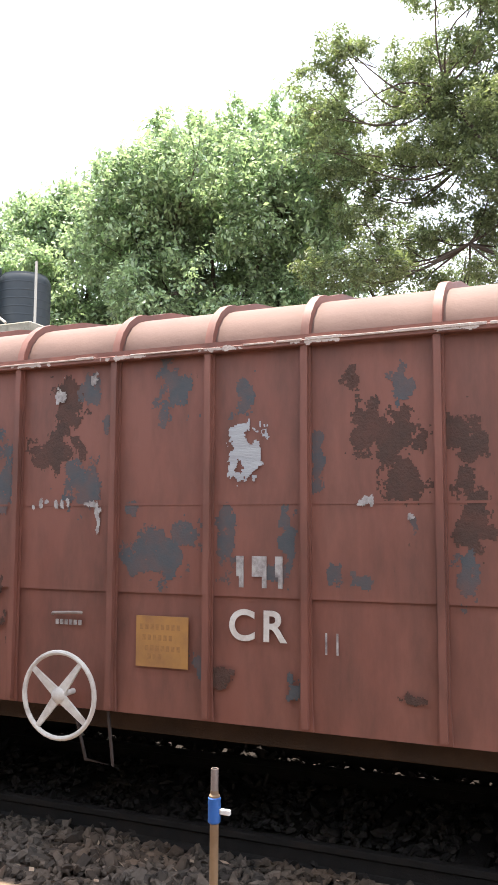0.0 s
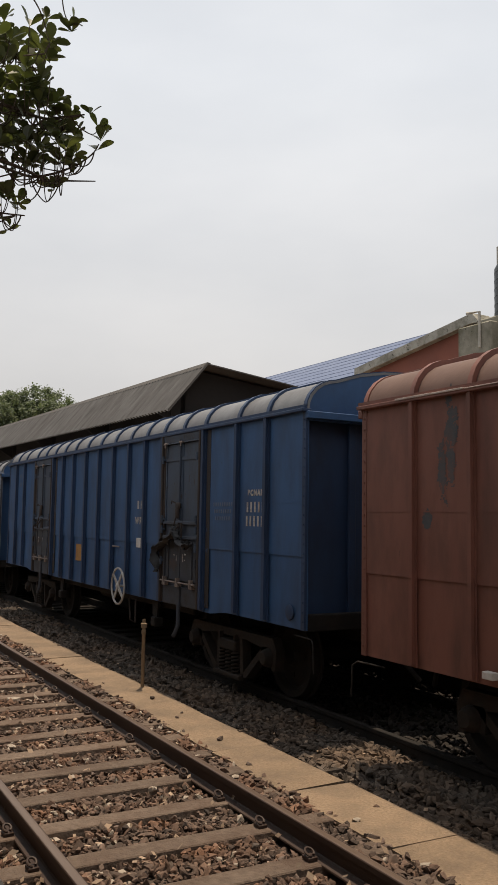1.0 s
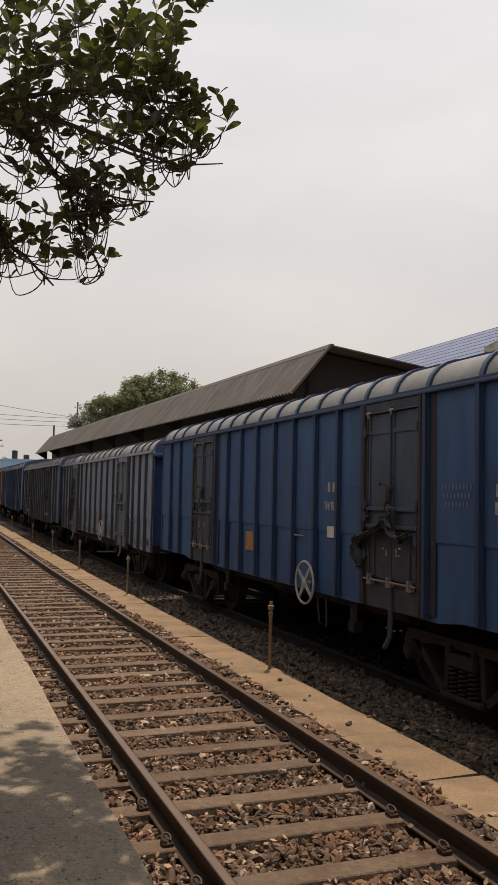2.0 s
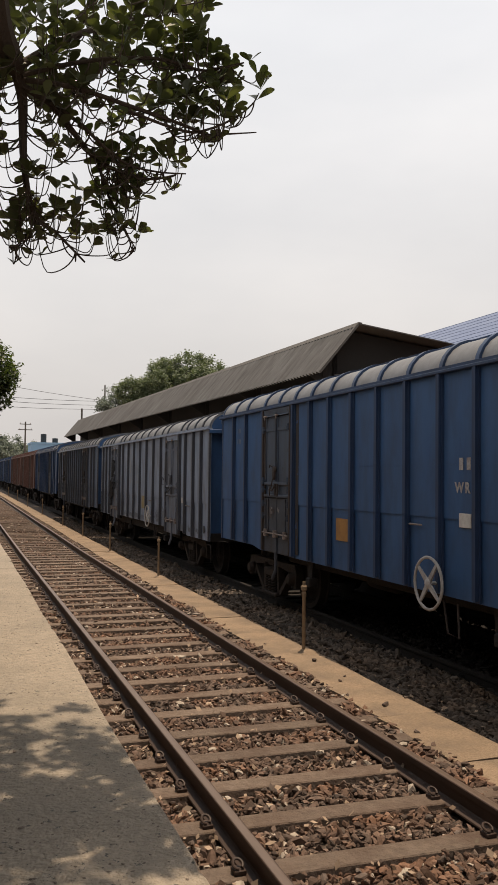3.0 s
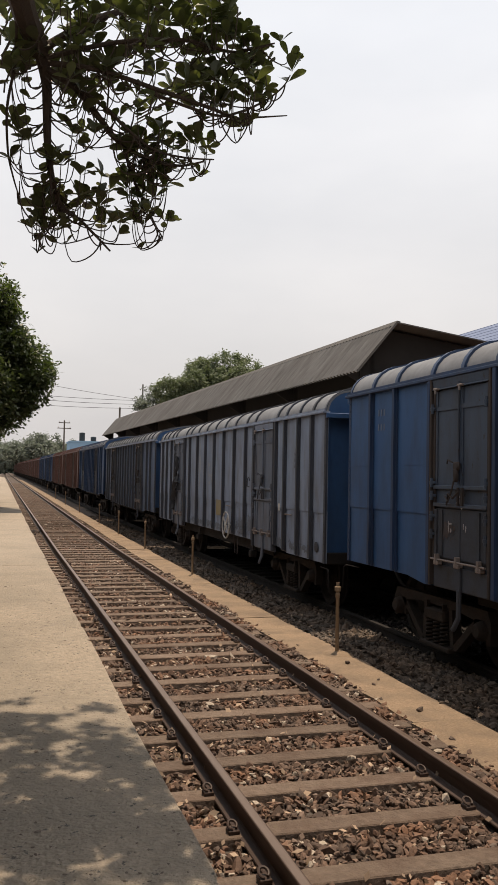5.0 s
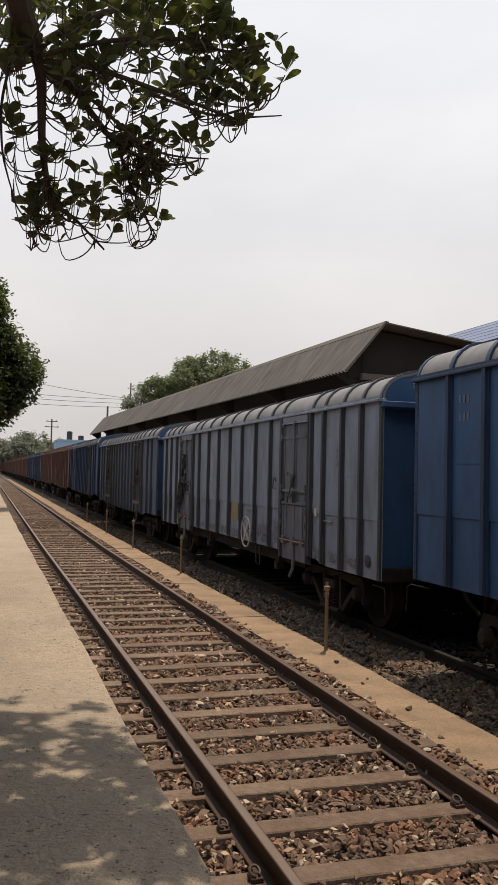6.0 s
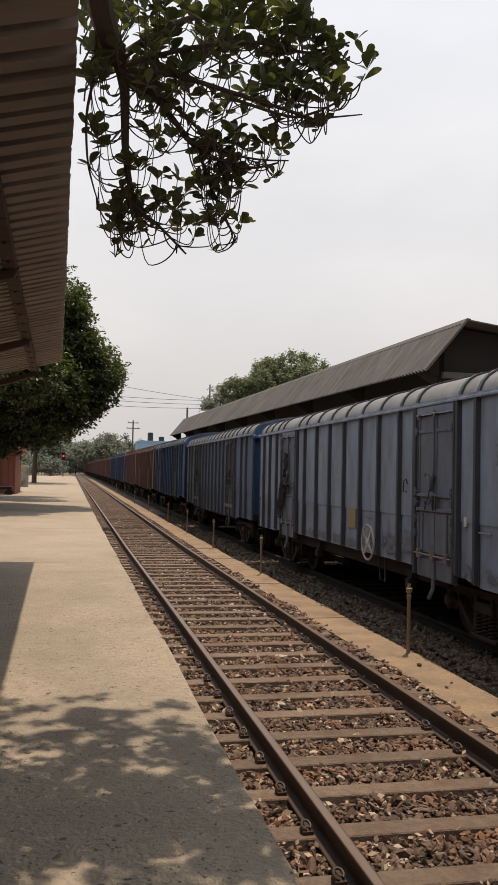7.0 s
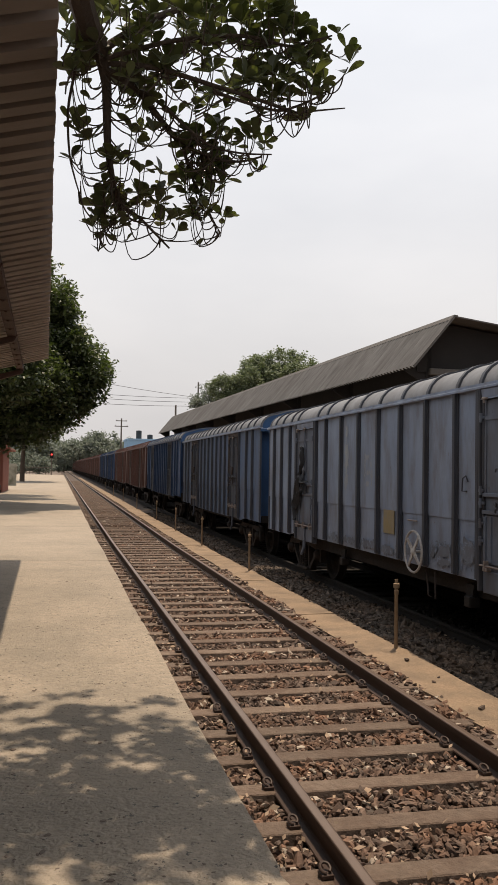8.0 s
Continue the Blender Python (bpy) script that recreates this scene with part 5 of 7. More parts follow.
bars(blue, 4.92, 2.30, 2, 0.07, 0.13, 0.07, FADED, "faded stencilled script")
lettering(blue, "WR", 5.0, 2.06, 0.155, FADED, "white stencilled initials")
part("label_plate", Solid().box(-SIDE - 0.016, -SIDE, 4.70, 4.92, 1.69, 1.84, 0.003), WHITE, blue, "white label plate")
part("placard", Solid().box(-SIDE - 0.012, -SIDE - 0.006, 7.55, 8.02, 1.33, 1.64), OCHRE, blue, "ochre painted notice square")
part("label_handle", Solid().tube([(-SIDE - 0.01, 5.95, 1.67), (-SIDE - 0.04, 5.92, 1.675), (-SIDE - 0.04, 5.72, 1.675), (-SIDE - 0.01, 5.69, 1.67)], 0.012, 6), WORN, blue)
for i, (y, z, a, b) in enumerate(((3.08, 1.62, 0.012, 0.08), (3.0, 1.66, 0.03, 0.012), (3.02, 1.58, 0.03, 0.012), (3.30, 1.62, 0.012, 0.07), (3.38, 1.64, 0.03, 0.012))):
    blotch(blue, y, z, a, b, FADED, 340 + i, "chalk scrawl on the door", k=0.04)
RUSTY = mat("rusty_scuffed_door_patch", (0.060, 0.045, 0.040), (0.085, 0.062, 0.055), rough=0.85, fine=12, coarse=4, dirt=(0.045, 0.05, 0.065), dirt_amount=0.8, bump=0.2)
for i, (y, z, a, b) in enumerate(((10.60, 1.60, 0.16, 0.10), (3.45, 1.50, 0.14, 0.10))):
    blotch(blue, y, z, a, b, RUSTY, 400 + i, "rust showing through the door paint", k=0.034)
for i, (y, z, a, b) in enumerate(((10.30, 1.97, 0.016, 0.055), (10.36, 1.92, 0.02, 0.03), (10.24, 1.90, 0.014, 0.05), (10.52, 1.66, 0.010, 0.07), (10.48, 1.69, 0.030, 0.010), (10.47, 1.61, 0.012, 0.03), (10.20, 1.66, 0.010, 0.06), (10.15, 1.64, 0.010, 0.05))):
    blotch(blue, y, z, a, b, FADED, 420 + i, "chalk scrawl and scuffs on the door", k=0.058)
# cloth tied round the latch of the blue wagon's first door
CLOTH = mat("black_tarpaulin", (0.02, 0.02, 0.022), (0.035, 0.035, 0.038), rough=0.6, fine=10, bump=0.4, bump_scale=14)


def draped(path, wide, seed):
    """A crumpled strip of cloth hung along a line on the near side: a ragged, folded band with thickness."""
    line = smooth_line([(-SIDE - 0.10, *p) for p in path], 6)
    n, m, v, f = len(line), 7, [], []
    off = Vector((seed * 2.3, seed * 1.7, 0))
    for i, p in enumerate(line):
        d = (line[min(i + 1, n - 1)] - line[max(i - 1, 0)]).normalized()
        side = Vector((0, -d.z, d.y))
        w = wide * (0.75 + 0.5 * noise.noise(Vector((i * 0.35, seed, 0)))) * (0.55 if i in (0, n - 1) else 1)
        for layer in (0, 1):
            for j in range(m):
                q = j / (m - 1) - 0.5
                fold = 0.045 * noise.noise(Vector((i * 0.30, q * 5.0, seed)) + off) + 0.03 * math.sin(q * 9 + i * 0.5)
                v.append(p + side * (q * w) + Vector((fold - 0.012 * layer - 0.03 * (1 - 4 * q * q), 0, 0.02 * noise.noise(Vector((i * 0.8, j, seed))))))
    row = 2 * m
    for i in range(n - 1):
        for j in range(m - 1):
            for layer in (0, 1):
                k = i * row + layer * m + j
                f.append((k, k + 1, k + row + 1, k + row) if layer == 0 else (k, k + row, k + row + 1, k + 1))
        for j in (0, m - 1):
            k = i * row + j
            f.append((k, k + m, k + m + row, k + row))
    for i in (0, n - 1):
        for j in range(m - 1):
            k = i * row + j
            f.append((k, k + 1, k + m + 1, k + m))
    return Solid().add(v, f, True)


for k, (path, wide) in enumerate(((((3.20, 1.98), (3.42, 1.86), (3.66, 1.80), (3.86, 1.70), (3.84, 1.50), (3.80, 1.38)), 0.15), (((3.20, 1.98), (3.05, 1.84), (2.86, 1.78), (2.70, 1.84)), 0.13),
                               (((3.86, 1.74), (3.95, 1.62), (3.90, 1.46)), 0.12), (((3.26, 2.04), (3.18, 1.95), (3.10, 1.84)), 0.10))):
    part("tied_cloth", draped(path, wide, k + 1), CLOTH, blue, "black cloth knotted round the door latch")

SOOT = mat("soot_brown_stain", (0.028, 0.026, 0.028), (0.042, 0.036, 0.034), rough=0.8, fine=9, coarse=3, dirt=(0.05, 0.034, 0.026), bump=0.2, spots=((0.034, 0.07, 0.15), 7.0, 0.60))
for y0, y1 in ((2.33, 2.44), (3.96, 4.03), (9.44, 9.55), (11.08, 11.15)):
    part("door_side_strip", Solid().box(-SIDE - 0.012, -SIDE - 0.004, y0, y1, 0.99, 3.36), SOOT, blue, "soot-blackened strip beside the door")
GREYSOOT = mat("brown_water_stain", (0.125, 0.138, 0.165), (0.175, 0.198, 0.24), rough=0.8, fine=9, coarse=3, dirt=(0.06, 0.045, 0.036), bump=0.2, spots=((0.19, 0.22, 0.28), 9.0, 0.56))
for i, (y, z, a, b) in enumerate(((4.9, 1.15, 0.35, 0.16), (5.85, 1.08, 0.4, 0.11), (6.8, 1.02, 0.4, 0.08), (7.7, 1.03, 0.4, 0.08), (8.6, 1.02, 0.4, 0.07), (9.5, 1.02, 0.35, 0.08), (4.2, 1.2, 0.25, 0.2), (2.2, 1.0, 0.2, 0.08), (1.55, 1.0, 0.25, 0.07), (0.9, 1.0, 0.25, 0.06))):
    blotch(grey, y, z, a, b, GREYSOOT, 230 + i, "brown grime along the sill")

for w, y, z in ((blue, 0.30, 1.15), (grey, 0.36, 1.06)):
    part("drain_cover", Solid().lathe([(0.001, -SIDE - 0.020), (0.07, -SIDE - 0.020), (0.085, -SIDE - 0.014), (0.085, -SIDE - 0.004)], 16, (0, y, z), "x"), BLUE_DARK if w is blue else GREY_DARK, w)

# markings of the grey wagon
OLIVE = mat("faded_olive_placard", (0.25, 0.19, 0.09), (0.21, 0.17, 0.10), rough=0.75, fine=15, coarse=6, dirt=(0.2, 0.2, 0.2), bump=0.05)
part("placard", Solid().box(-SIDE - 0.012, -SIDE - 0.006, 6.55, 6.98, 1.27, 1.63), OLIVE, grey, "faded olive notice square")
part("label_plate", Solid().box(-SIDE - 0.016, -SIDE, 2.24, 2.32, 1.57, 1.70, 0.003), WHITE, grey, "white label plate")
CHALK = mat("chalky_scrawl", (0.30, 0.31, 0.32), (0.24, 0.26, 0.29), rough=0.9, fine=40, coarse=9, dirt=(0.2, 0.22, 0.26), bump=0.0)
for i, (y, z, a, b) in enumerate(((7.75, 2.46, 0.12, 0.05), (7.55, 2.35, 0.03, 0.16), (7.82, 2.30, 0.03, 0.17), (7.68, 2.2, 0.1, 0.04), (7.7, 2.03, 0.09, 0.05), (7.5, 2.12, 0.04, 0.13), (8.75, 2.4, 0.1, 0.55), (1.45, 2.5, 0.02, 0.18))):
    blotch(grey, y, z, a, b, CHALK if i < 7 else GREYSOOT, 160 + i, "chalky pale scrawl")
for y0 in (5.72, 1.6):
    part("label_handle", Solid().tube([(-SIDE - 0.01, y0 + 0.3, 1.52), (-SIDE - 0.04, y0 + 0.25, 1.525), (-SIDE - 0.04, y0 + 0.05, 1.525), (-SIDE - 0.01, y0, 1.52)], 0.012, 6), WORN, grey)
part("label_hook", Solid().tube([(-SIDE - 0.02, 4.22, 1.98), (-SIDE - 0.04, 4.30, 1.98), (-SIDE - 0.04, 4.28, 2.14), (-SIDE - 0.04, 4.20, 2.17), (-SIDE - 0.02, 4.18, 2.10)], 0.010, 6), GREY_DARK, grey)
for k, (path, wide) in enumerate(((((11.35, 2.18), (11.38, 1.98), (11.50, 1.72), (11.62, 1.45)), 0.22), (((11.42, 2.05), (11.62, 1.85), (11.74, 1.55), (11.70, 1.20)), 0.16),
                               (((11.35, 2.12), (11.15, 2.0), (10.98, 1.98)), 0.10), (((11.32, 2.15), (11.22, 2.42), (11.22, 2.72)), 0.08))):
    part("tied_cloth", draped(path, wide, k + 11), CLOTH, grey, "black cloth hanging from the door latch")


def motions():
    for w, wheels, k in TRAIN:
        y0 = HEAD + k
        rows = []
        for t in range(9):
            y = y0 - SPEED * t
            climb = lift(y + LEN) - lift(y)
            rows.append((t, pose(TRACK_2, y, lift(y), math.degrees(math.atan2(climb, LEN)))))
        walk(w, rows)
        for s in wheels:
            x, y, z = s.location
            turn = math.degrees(SPEED / 0.5)
            walk(s, [(t / 5, pose(x, y, z, turn * t / 5)) for t in range(41)])

# ---------------------------------------------------------------- trees
def leaf_cloud(name, centres, sizes, material, rng, droop=0.3, per=5, narrow=1.0):
    """Sprays of leaves at the centres: one mesh of small folded blades."""
    n = len(centres) * per
    c = np.repeat(np.asarray(centres), per, 0) + rng.normal(0, 0.35, (n, 3)) * np.repeat(sizes, per)[:, None] * 1.6
    s = np.repeat(sizes, per) * rng.uniform(0.7, 1.3, n)
    yaw = rng.uniform(0, 2 * np.pi, n)
    pitch = rng.normal(-droop, 0.5, n)
    roll = rng.normal(0, 0.6, n)
    fx = np.stack([np.cos(yaw) * np.cos(pitch), np.sin(yaw) * np.cos(pitch), np.sin(pitch)], 1)
    side = np.stack([-np.sin(yaw), np.cos(yaw), np.zeros(n)], 1)
    up = np.cross(fx, side)
    sd = side * np.cos(roll)[:, None] + up * np.sin(roll)[:, None]
    a = c
    b = c + (fx * 0.5 + sd * 0.27 * narrow) * s[:, None]
    d = c + fx * s[:, None]
    e = c + (fx * 0.5 - sd * 0.27 * narrow) * s[:, None]
    v = np.stack([a, b, d, e], 1).reshape(-1, 3)
    q = np.arange(4 * n).reshape(-1, 4)
    return soup(name, v, q, material)


def branch(rng, start, direction, length, sag, steps=6, wobble=0.12):
    pts = [Vector(start)]
    d = Vector(direction).normalized()
    for _ in range(steps):
        d = (d + Vector(rng.normal(0, wobble, 3)) + Vector((0, 0, -sag))).normalized()
        pts.append(pts[-1] + d * (length / steps))
    return pts


def crown_tree(name, label, base, trunk_top, trunk_r, blobs, leaf, material, seed, density, per=5, droop=0.3, group="", narrow=1.0):
    """A tree: tapered trunk, a limb to each mass of foliage, a crown of leaf sprays gathered in uneven clumps."""
    rng = np.random.default_rng(seed)
    t = thing(name, label, "tree", base, group=group)
    tt = Vector(trunk_top)
    mid = tt * 0.5 + Vector(rng.normal(0, 0.12, 3))
    part("trunk", Solid().tube([(0, 0, -0.1), (0.02, 0, 0.4), mid, tt], trunk_r, 10, True, trunk_r * 0.62), BARK, t)
    # main limbs lead to the middles of the foliage masses, thinner branches on from there
    pts = np.array([q[:3] for q in blobs])
    nodes = pts[rng.choice(len(pts), min(len(pts), 7), replace=False)].copy()
    for _ in range(6):
        near = np.argmin(((pts[:, None] - nodes[None]) ** 2).sum(2), 1)
        for k in range(len(nodes)):
            if (near == k).any():
                nodes[k] = pts[near == k].mean(0)
    for k in range(len(nodes)):
        end = tt.lerp(Vector(nodes[k]), 0.8)
        bow = Vector(rng.normal(0, 0.06, 3)) * (end - tt).length
        limb = Solid().tube(smooth_line([tt * 0.9, tt.lerp(end, 0.4) + bow + Vector((0, 0, -0.3)), end]), trunk_r * 0.45, 7, True, trunk_r * 0.2)
        for bx, by, bz, rx, ry, rz in [q for q, m in zip(blobs, near) if m == k]:
            c = Vector((bx, by, bz))
            away = c - end
            bow = Vector(rng.normal(0, 0.12, 3)) * away.length + Vector((0, 0, -0.10 * away.length))
            limb.tube(smooth_line([end, end + away * 0.5 + bow, c], 4), trunk_r * 0.15, 5, True, trunk_r * 0.05)
            for _ in range(4):
                q = Vector(rng.normal(0, 1, 3)).normalized()
                tip = c + Vector((q.x * rx, q.y * ry, abs(q.z) * rz)) * 0.8
                limb.tube([end + away * rng.uniform(0.6, 1.0), c.lerp(tip, 0.6) + Vector((0, 0, -0.05 * rz)), tip], trunk_r * 0.05, 4, False, trunk_r * 0.02)
        part("limb", limb, BARK, t)
    cs = []
    for bx, by, bz, rx, ry, rz in blobs:
        n = max(6, int(density * (rx * ry + rx * rz + ry * rz) / 3))
        clumps = rng.normal(0, 1, (max(8, n // 9), 3))
        clumps /= np.linalg.norm(clumps, axis=1)[:, None]
        clumps *= rng.uniform(0.62, 1.0, (len(clumps), 1)) ** 0.5
        k = rng.integers(0, len(clumps), n)
        p = clumps[k] + rng.normal(0, 0.11, (n, 3))
        cs.append(p * (rx, ry, rz) + (bx, by, bz))
    cs = np.concatenate(cs)
    me = leaf_cloud("crown", cs, np.full(len(cs), leaf), material, rng, droop, per, narrow)
    part("crown", me, None, t, "")
    return t


def blobs_in(rng, n, centre, radii, size, flat=0.8):
    out = []
    for _ in range(n):
        q = rng.normal(0, 1, 3)
        q /= np.linalg.norm(q)
        q *= rng.uniform(0.45, 0.85)
        s = size * rng.uniform(0.75, 1.25)
        out.append((centre[0] + q[0] * radii[0], centre[1] + q[1] * radii[1], centre[2] + q[2] * radii[2], s, s, s * flat))
    return out


def big_tree(label, base, centre, radii, n, size, leaf, material, seed, density, per=5, trunk=0.3, droop=0.3, narrow=1.0, flat=0.8, extra=()):
    rng = np.random.default_rng(seed)
    c = (centre[0] - base[0], centre[1] - base[1], centre[2] - base[2])
    return crown_tree("tree", label, base, (c[0] * 0.4, c[1] * 0.4, c[2] - radii[2] * 0.75), trunk, blobs_in(rng, n, c, radii, size, flat) + [(x - base[0], y - base[1], z - base[2], r, r, r * flat) for x, y, z, r in extra], leaf, material, seed, density, per, droop, "", narrow)


big_tree("bright green leafy tree behind the train", (28, 14, -0.42), (28, 12.8, 12.4), (5.2, 5.0, 6.2), 42, 1.8, 0.21, LEAF_BRIGHT, 11, 150, per=7, droop=0.5, narrow=0.95,
         extra=((28, 10.5, 17.1, 1.3), (28, 12.0, 17.3, 1.3), (28, 9.0, 16.6, 1.3), (28, 13.5, 17.0, 1.2), (28, 14.8, 16.3, 1.2), (27.5, 8.4, 15.2, 1.3)))
big_tree("lower bright green tree beside the taller one", (28, 20.5, -0.42), (28, 20.1, 11.5), (4.2, 3.7, 5.4), 30, 1.6, 0.21, LEAF_BRIGHT, 16, 150, per=7, trunk=0.22, droop=0.5, narrow=0.95, extra=((28, 19.0, 15.6, 1.1), (28, 20.6, 15.5, 1.1), (28, 22.0, 14.8, 1.0)))
# layered boughs of the spreading tree, each a flat fan of foliage
fans, fr = [], random.Random(31)
for z, reach in ((10.2, 8.2), (11.2, 7.9), (12.2, 7.8), (13.1, 8.0), (14.0, 8.3), (14.9, 8.7), (15.8, 9.0), (16.7, 9.1), (17.6, 8.2), (18.4, 6.6), (19.2, 5.0), (20.0, 3.4)):
    y = reach - fr.uniform(0.7, 1.1)
    while y > -6.5:
        if not (2.5 < y < 6.0 and z < 13.5 and fr.random() < 0.3):
            fans.append((26 + fr.uniform(-2.2, 2.2), y, z + fr.uniform(-0.3, 0.3), fr.uniform(0.9, 1.4)))
        y -= fr.uniform(1.0, 1.6)
big_tree("tall spreading deep green tree with feathery foliage", (27, -0.5, -0.42), (26.6, 1.4, 14.4), (4.4, 5.4, 5.0), 8, 1.5, 0.15, LEAF_DEEP, 12, 330, per=7, narrow=0.7, flat=0.4, extra=fans)
big_tree("deep green tree farther behind the spreading one", (34, 7, -0.42), (34, 8.4, 10.4), (5.0, 6.0, 5.4), 24, 2.1, 0.19, LEAF_DEEP, 17, 110, per=6, narrow=0.7)
big_tree("dark mango tree overhanging the platform", (-3.6, 36, PLAT_Z), (-3.6, 35, 7.2), (4.4, 5.0, 4.5), 74, 1.45, 0.185, LEAF_MANGO, 13, 420,
         extra=((0.7, 35, 6.1, 1.2), (1.0, 35.4, 6.5, 1.1), (0.5, 34.6, 6.9, 1.1), (0.4, 35, 5.3, 1.1), (0.0, 35, 7.6, 0.9), (-0.6, 34, 5.2, 1.2), (-0.8, 35, 8.2, 0.9), (0.3, 35, 4.7, 0.9), (-0.7, 35, 4.3, 1.0), (-1.7, 35, 4.0, 1.1), (-2.9, 35, 3.8, 1.2), (-4.2, 35, 3.8, 1.2), (0.9, 35, 5.3, 0.8)))
big_tree("dark mango tree farther along the platform", (-3.9, 46.5, PLAT_Z), (-3.4, 46, 7.4), (4.4, 4.4, 3.4), 34, 1.5, 0.24, LEAF_MANGO, 18, 150)
big_tree("mango tree near the end of the platform", (-3.6, 88, PLAT_Z), (-3.2, 88, 8.0), (4.4, 6.0, 3.4), 26, 1.7, 0.34, LEAF_MANGO, 19, 70)
big_tree("dusty round tree beyond the goods shed", (28, 110, -0.42), (28.3, 110, 12.8), (9.3, 7.0, 5.3), 60, 2.0, 0.34, LEAF_MID, 14, 120)
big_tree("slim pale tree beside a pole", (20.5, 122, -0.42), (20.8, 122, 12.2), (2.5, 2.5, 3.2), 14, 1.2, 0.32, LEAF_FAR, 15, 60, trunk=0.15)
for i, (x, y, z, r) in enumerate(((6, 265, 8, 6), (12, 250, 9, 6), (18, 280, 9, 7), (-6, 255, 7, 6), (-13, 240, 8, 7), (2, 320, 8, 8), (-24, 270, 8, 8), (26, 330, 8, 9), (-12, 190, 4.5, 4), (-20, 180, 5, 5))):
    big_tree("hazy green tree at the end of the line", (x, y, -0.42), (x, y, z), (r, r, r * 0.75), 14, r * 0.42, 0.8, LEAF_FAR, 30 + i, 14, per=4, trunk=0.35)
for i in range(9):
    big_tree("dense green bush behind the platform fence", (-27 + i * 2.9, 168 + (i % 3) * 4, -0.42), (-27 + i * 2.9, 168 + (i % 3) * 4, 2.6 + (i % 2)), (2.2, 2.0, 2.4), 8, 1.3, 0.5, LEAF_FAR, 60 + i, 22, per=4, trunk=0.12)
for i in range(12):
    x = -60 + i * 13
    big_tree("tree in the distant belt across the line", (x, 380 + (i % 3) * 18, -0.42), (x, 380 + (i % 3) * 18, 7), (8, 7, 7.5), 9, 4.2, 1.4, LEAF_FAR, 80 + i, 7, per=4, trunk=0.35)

# ---------------------------------------------------------------- leafy tree over the platform edge
def blade(seed):
    """One obovate leaf, 1 long, folded along the midrib and curling at the tip."""
    rng = random.Random(seed)
    prof = ((0.0, 0.012), (0.12, 0.035), (0.30, 0.14), (0.52, 0.245), (0.74, 0.285), (0.91, 0.19), (1.0, 0.02))
    curl, fold = rng.uniform(0.02, 0.14), rng.uniform(0.08, 0.28)
    v, f = [], []
    for x, w in prof:
        z = -curl * x * x
        v += [(x, -w, z + w * fold), (x, 0, z), (x, w, z + w * fold)]
    for i in range(len(prof) - 1):
        a = 3 * i
        f += [(a, a + 3, a + 4, a + 1), (a + 1, a + 4, a + 5, a + 2)]
    return v, f


BLADES = [blade(k) for k in range(6)]
BLADE_MESH = [Solid().add(*b, True).mesh("leaf", LEAF_PIECE) for b in BLADES]

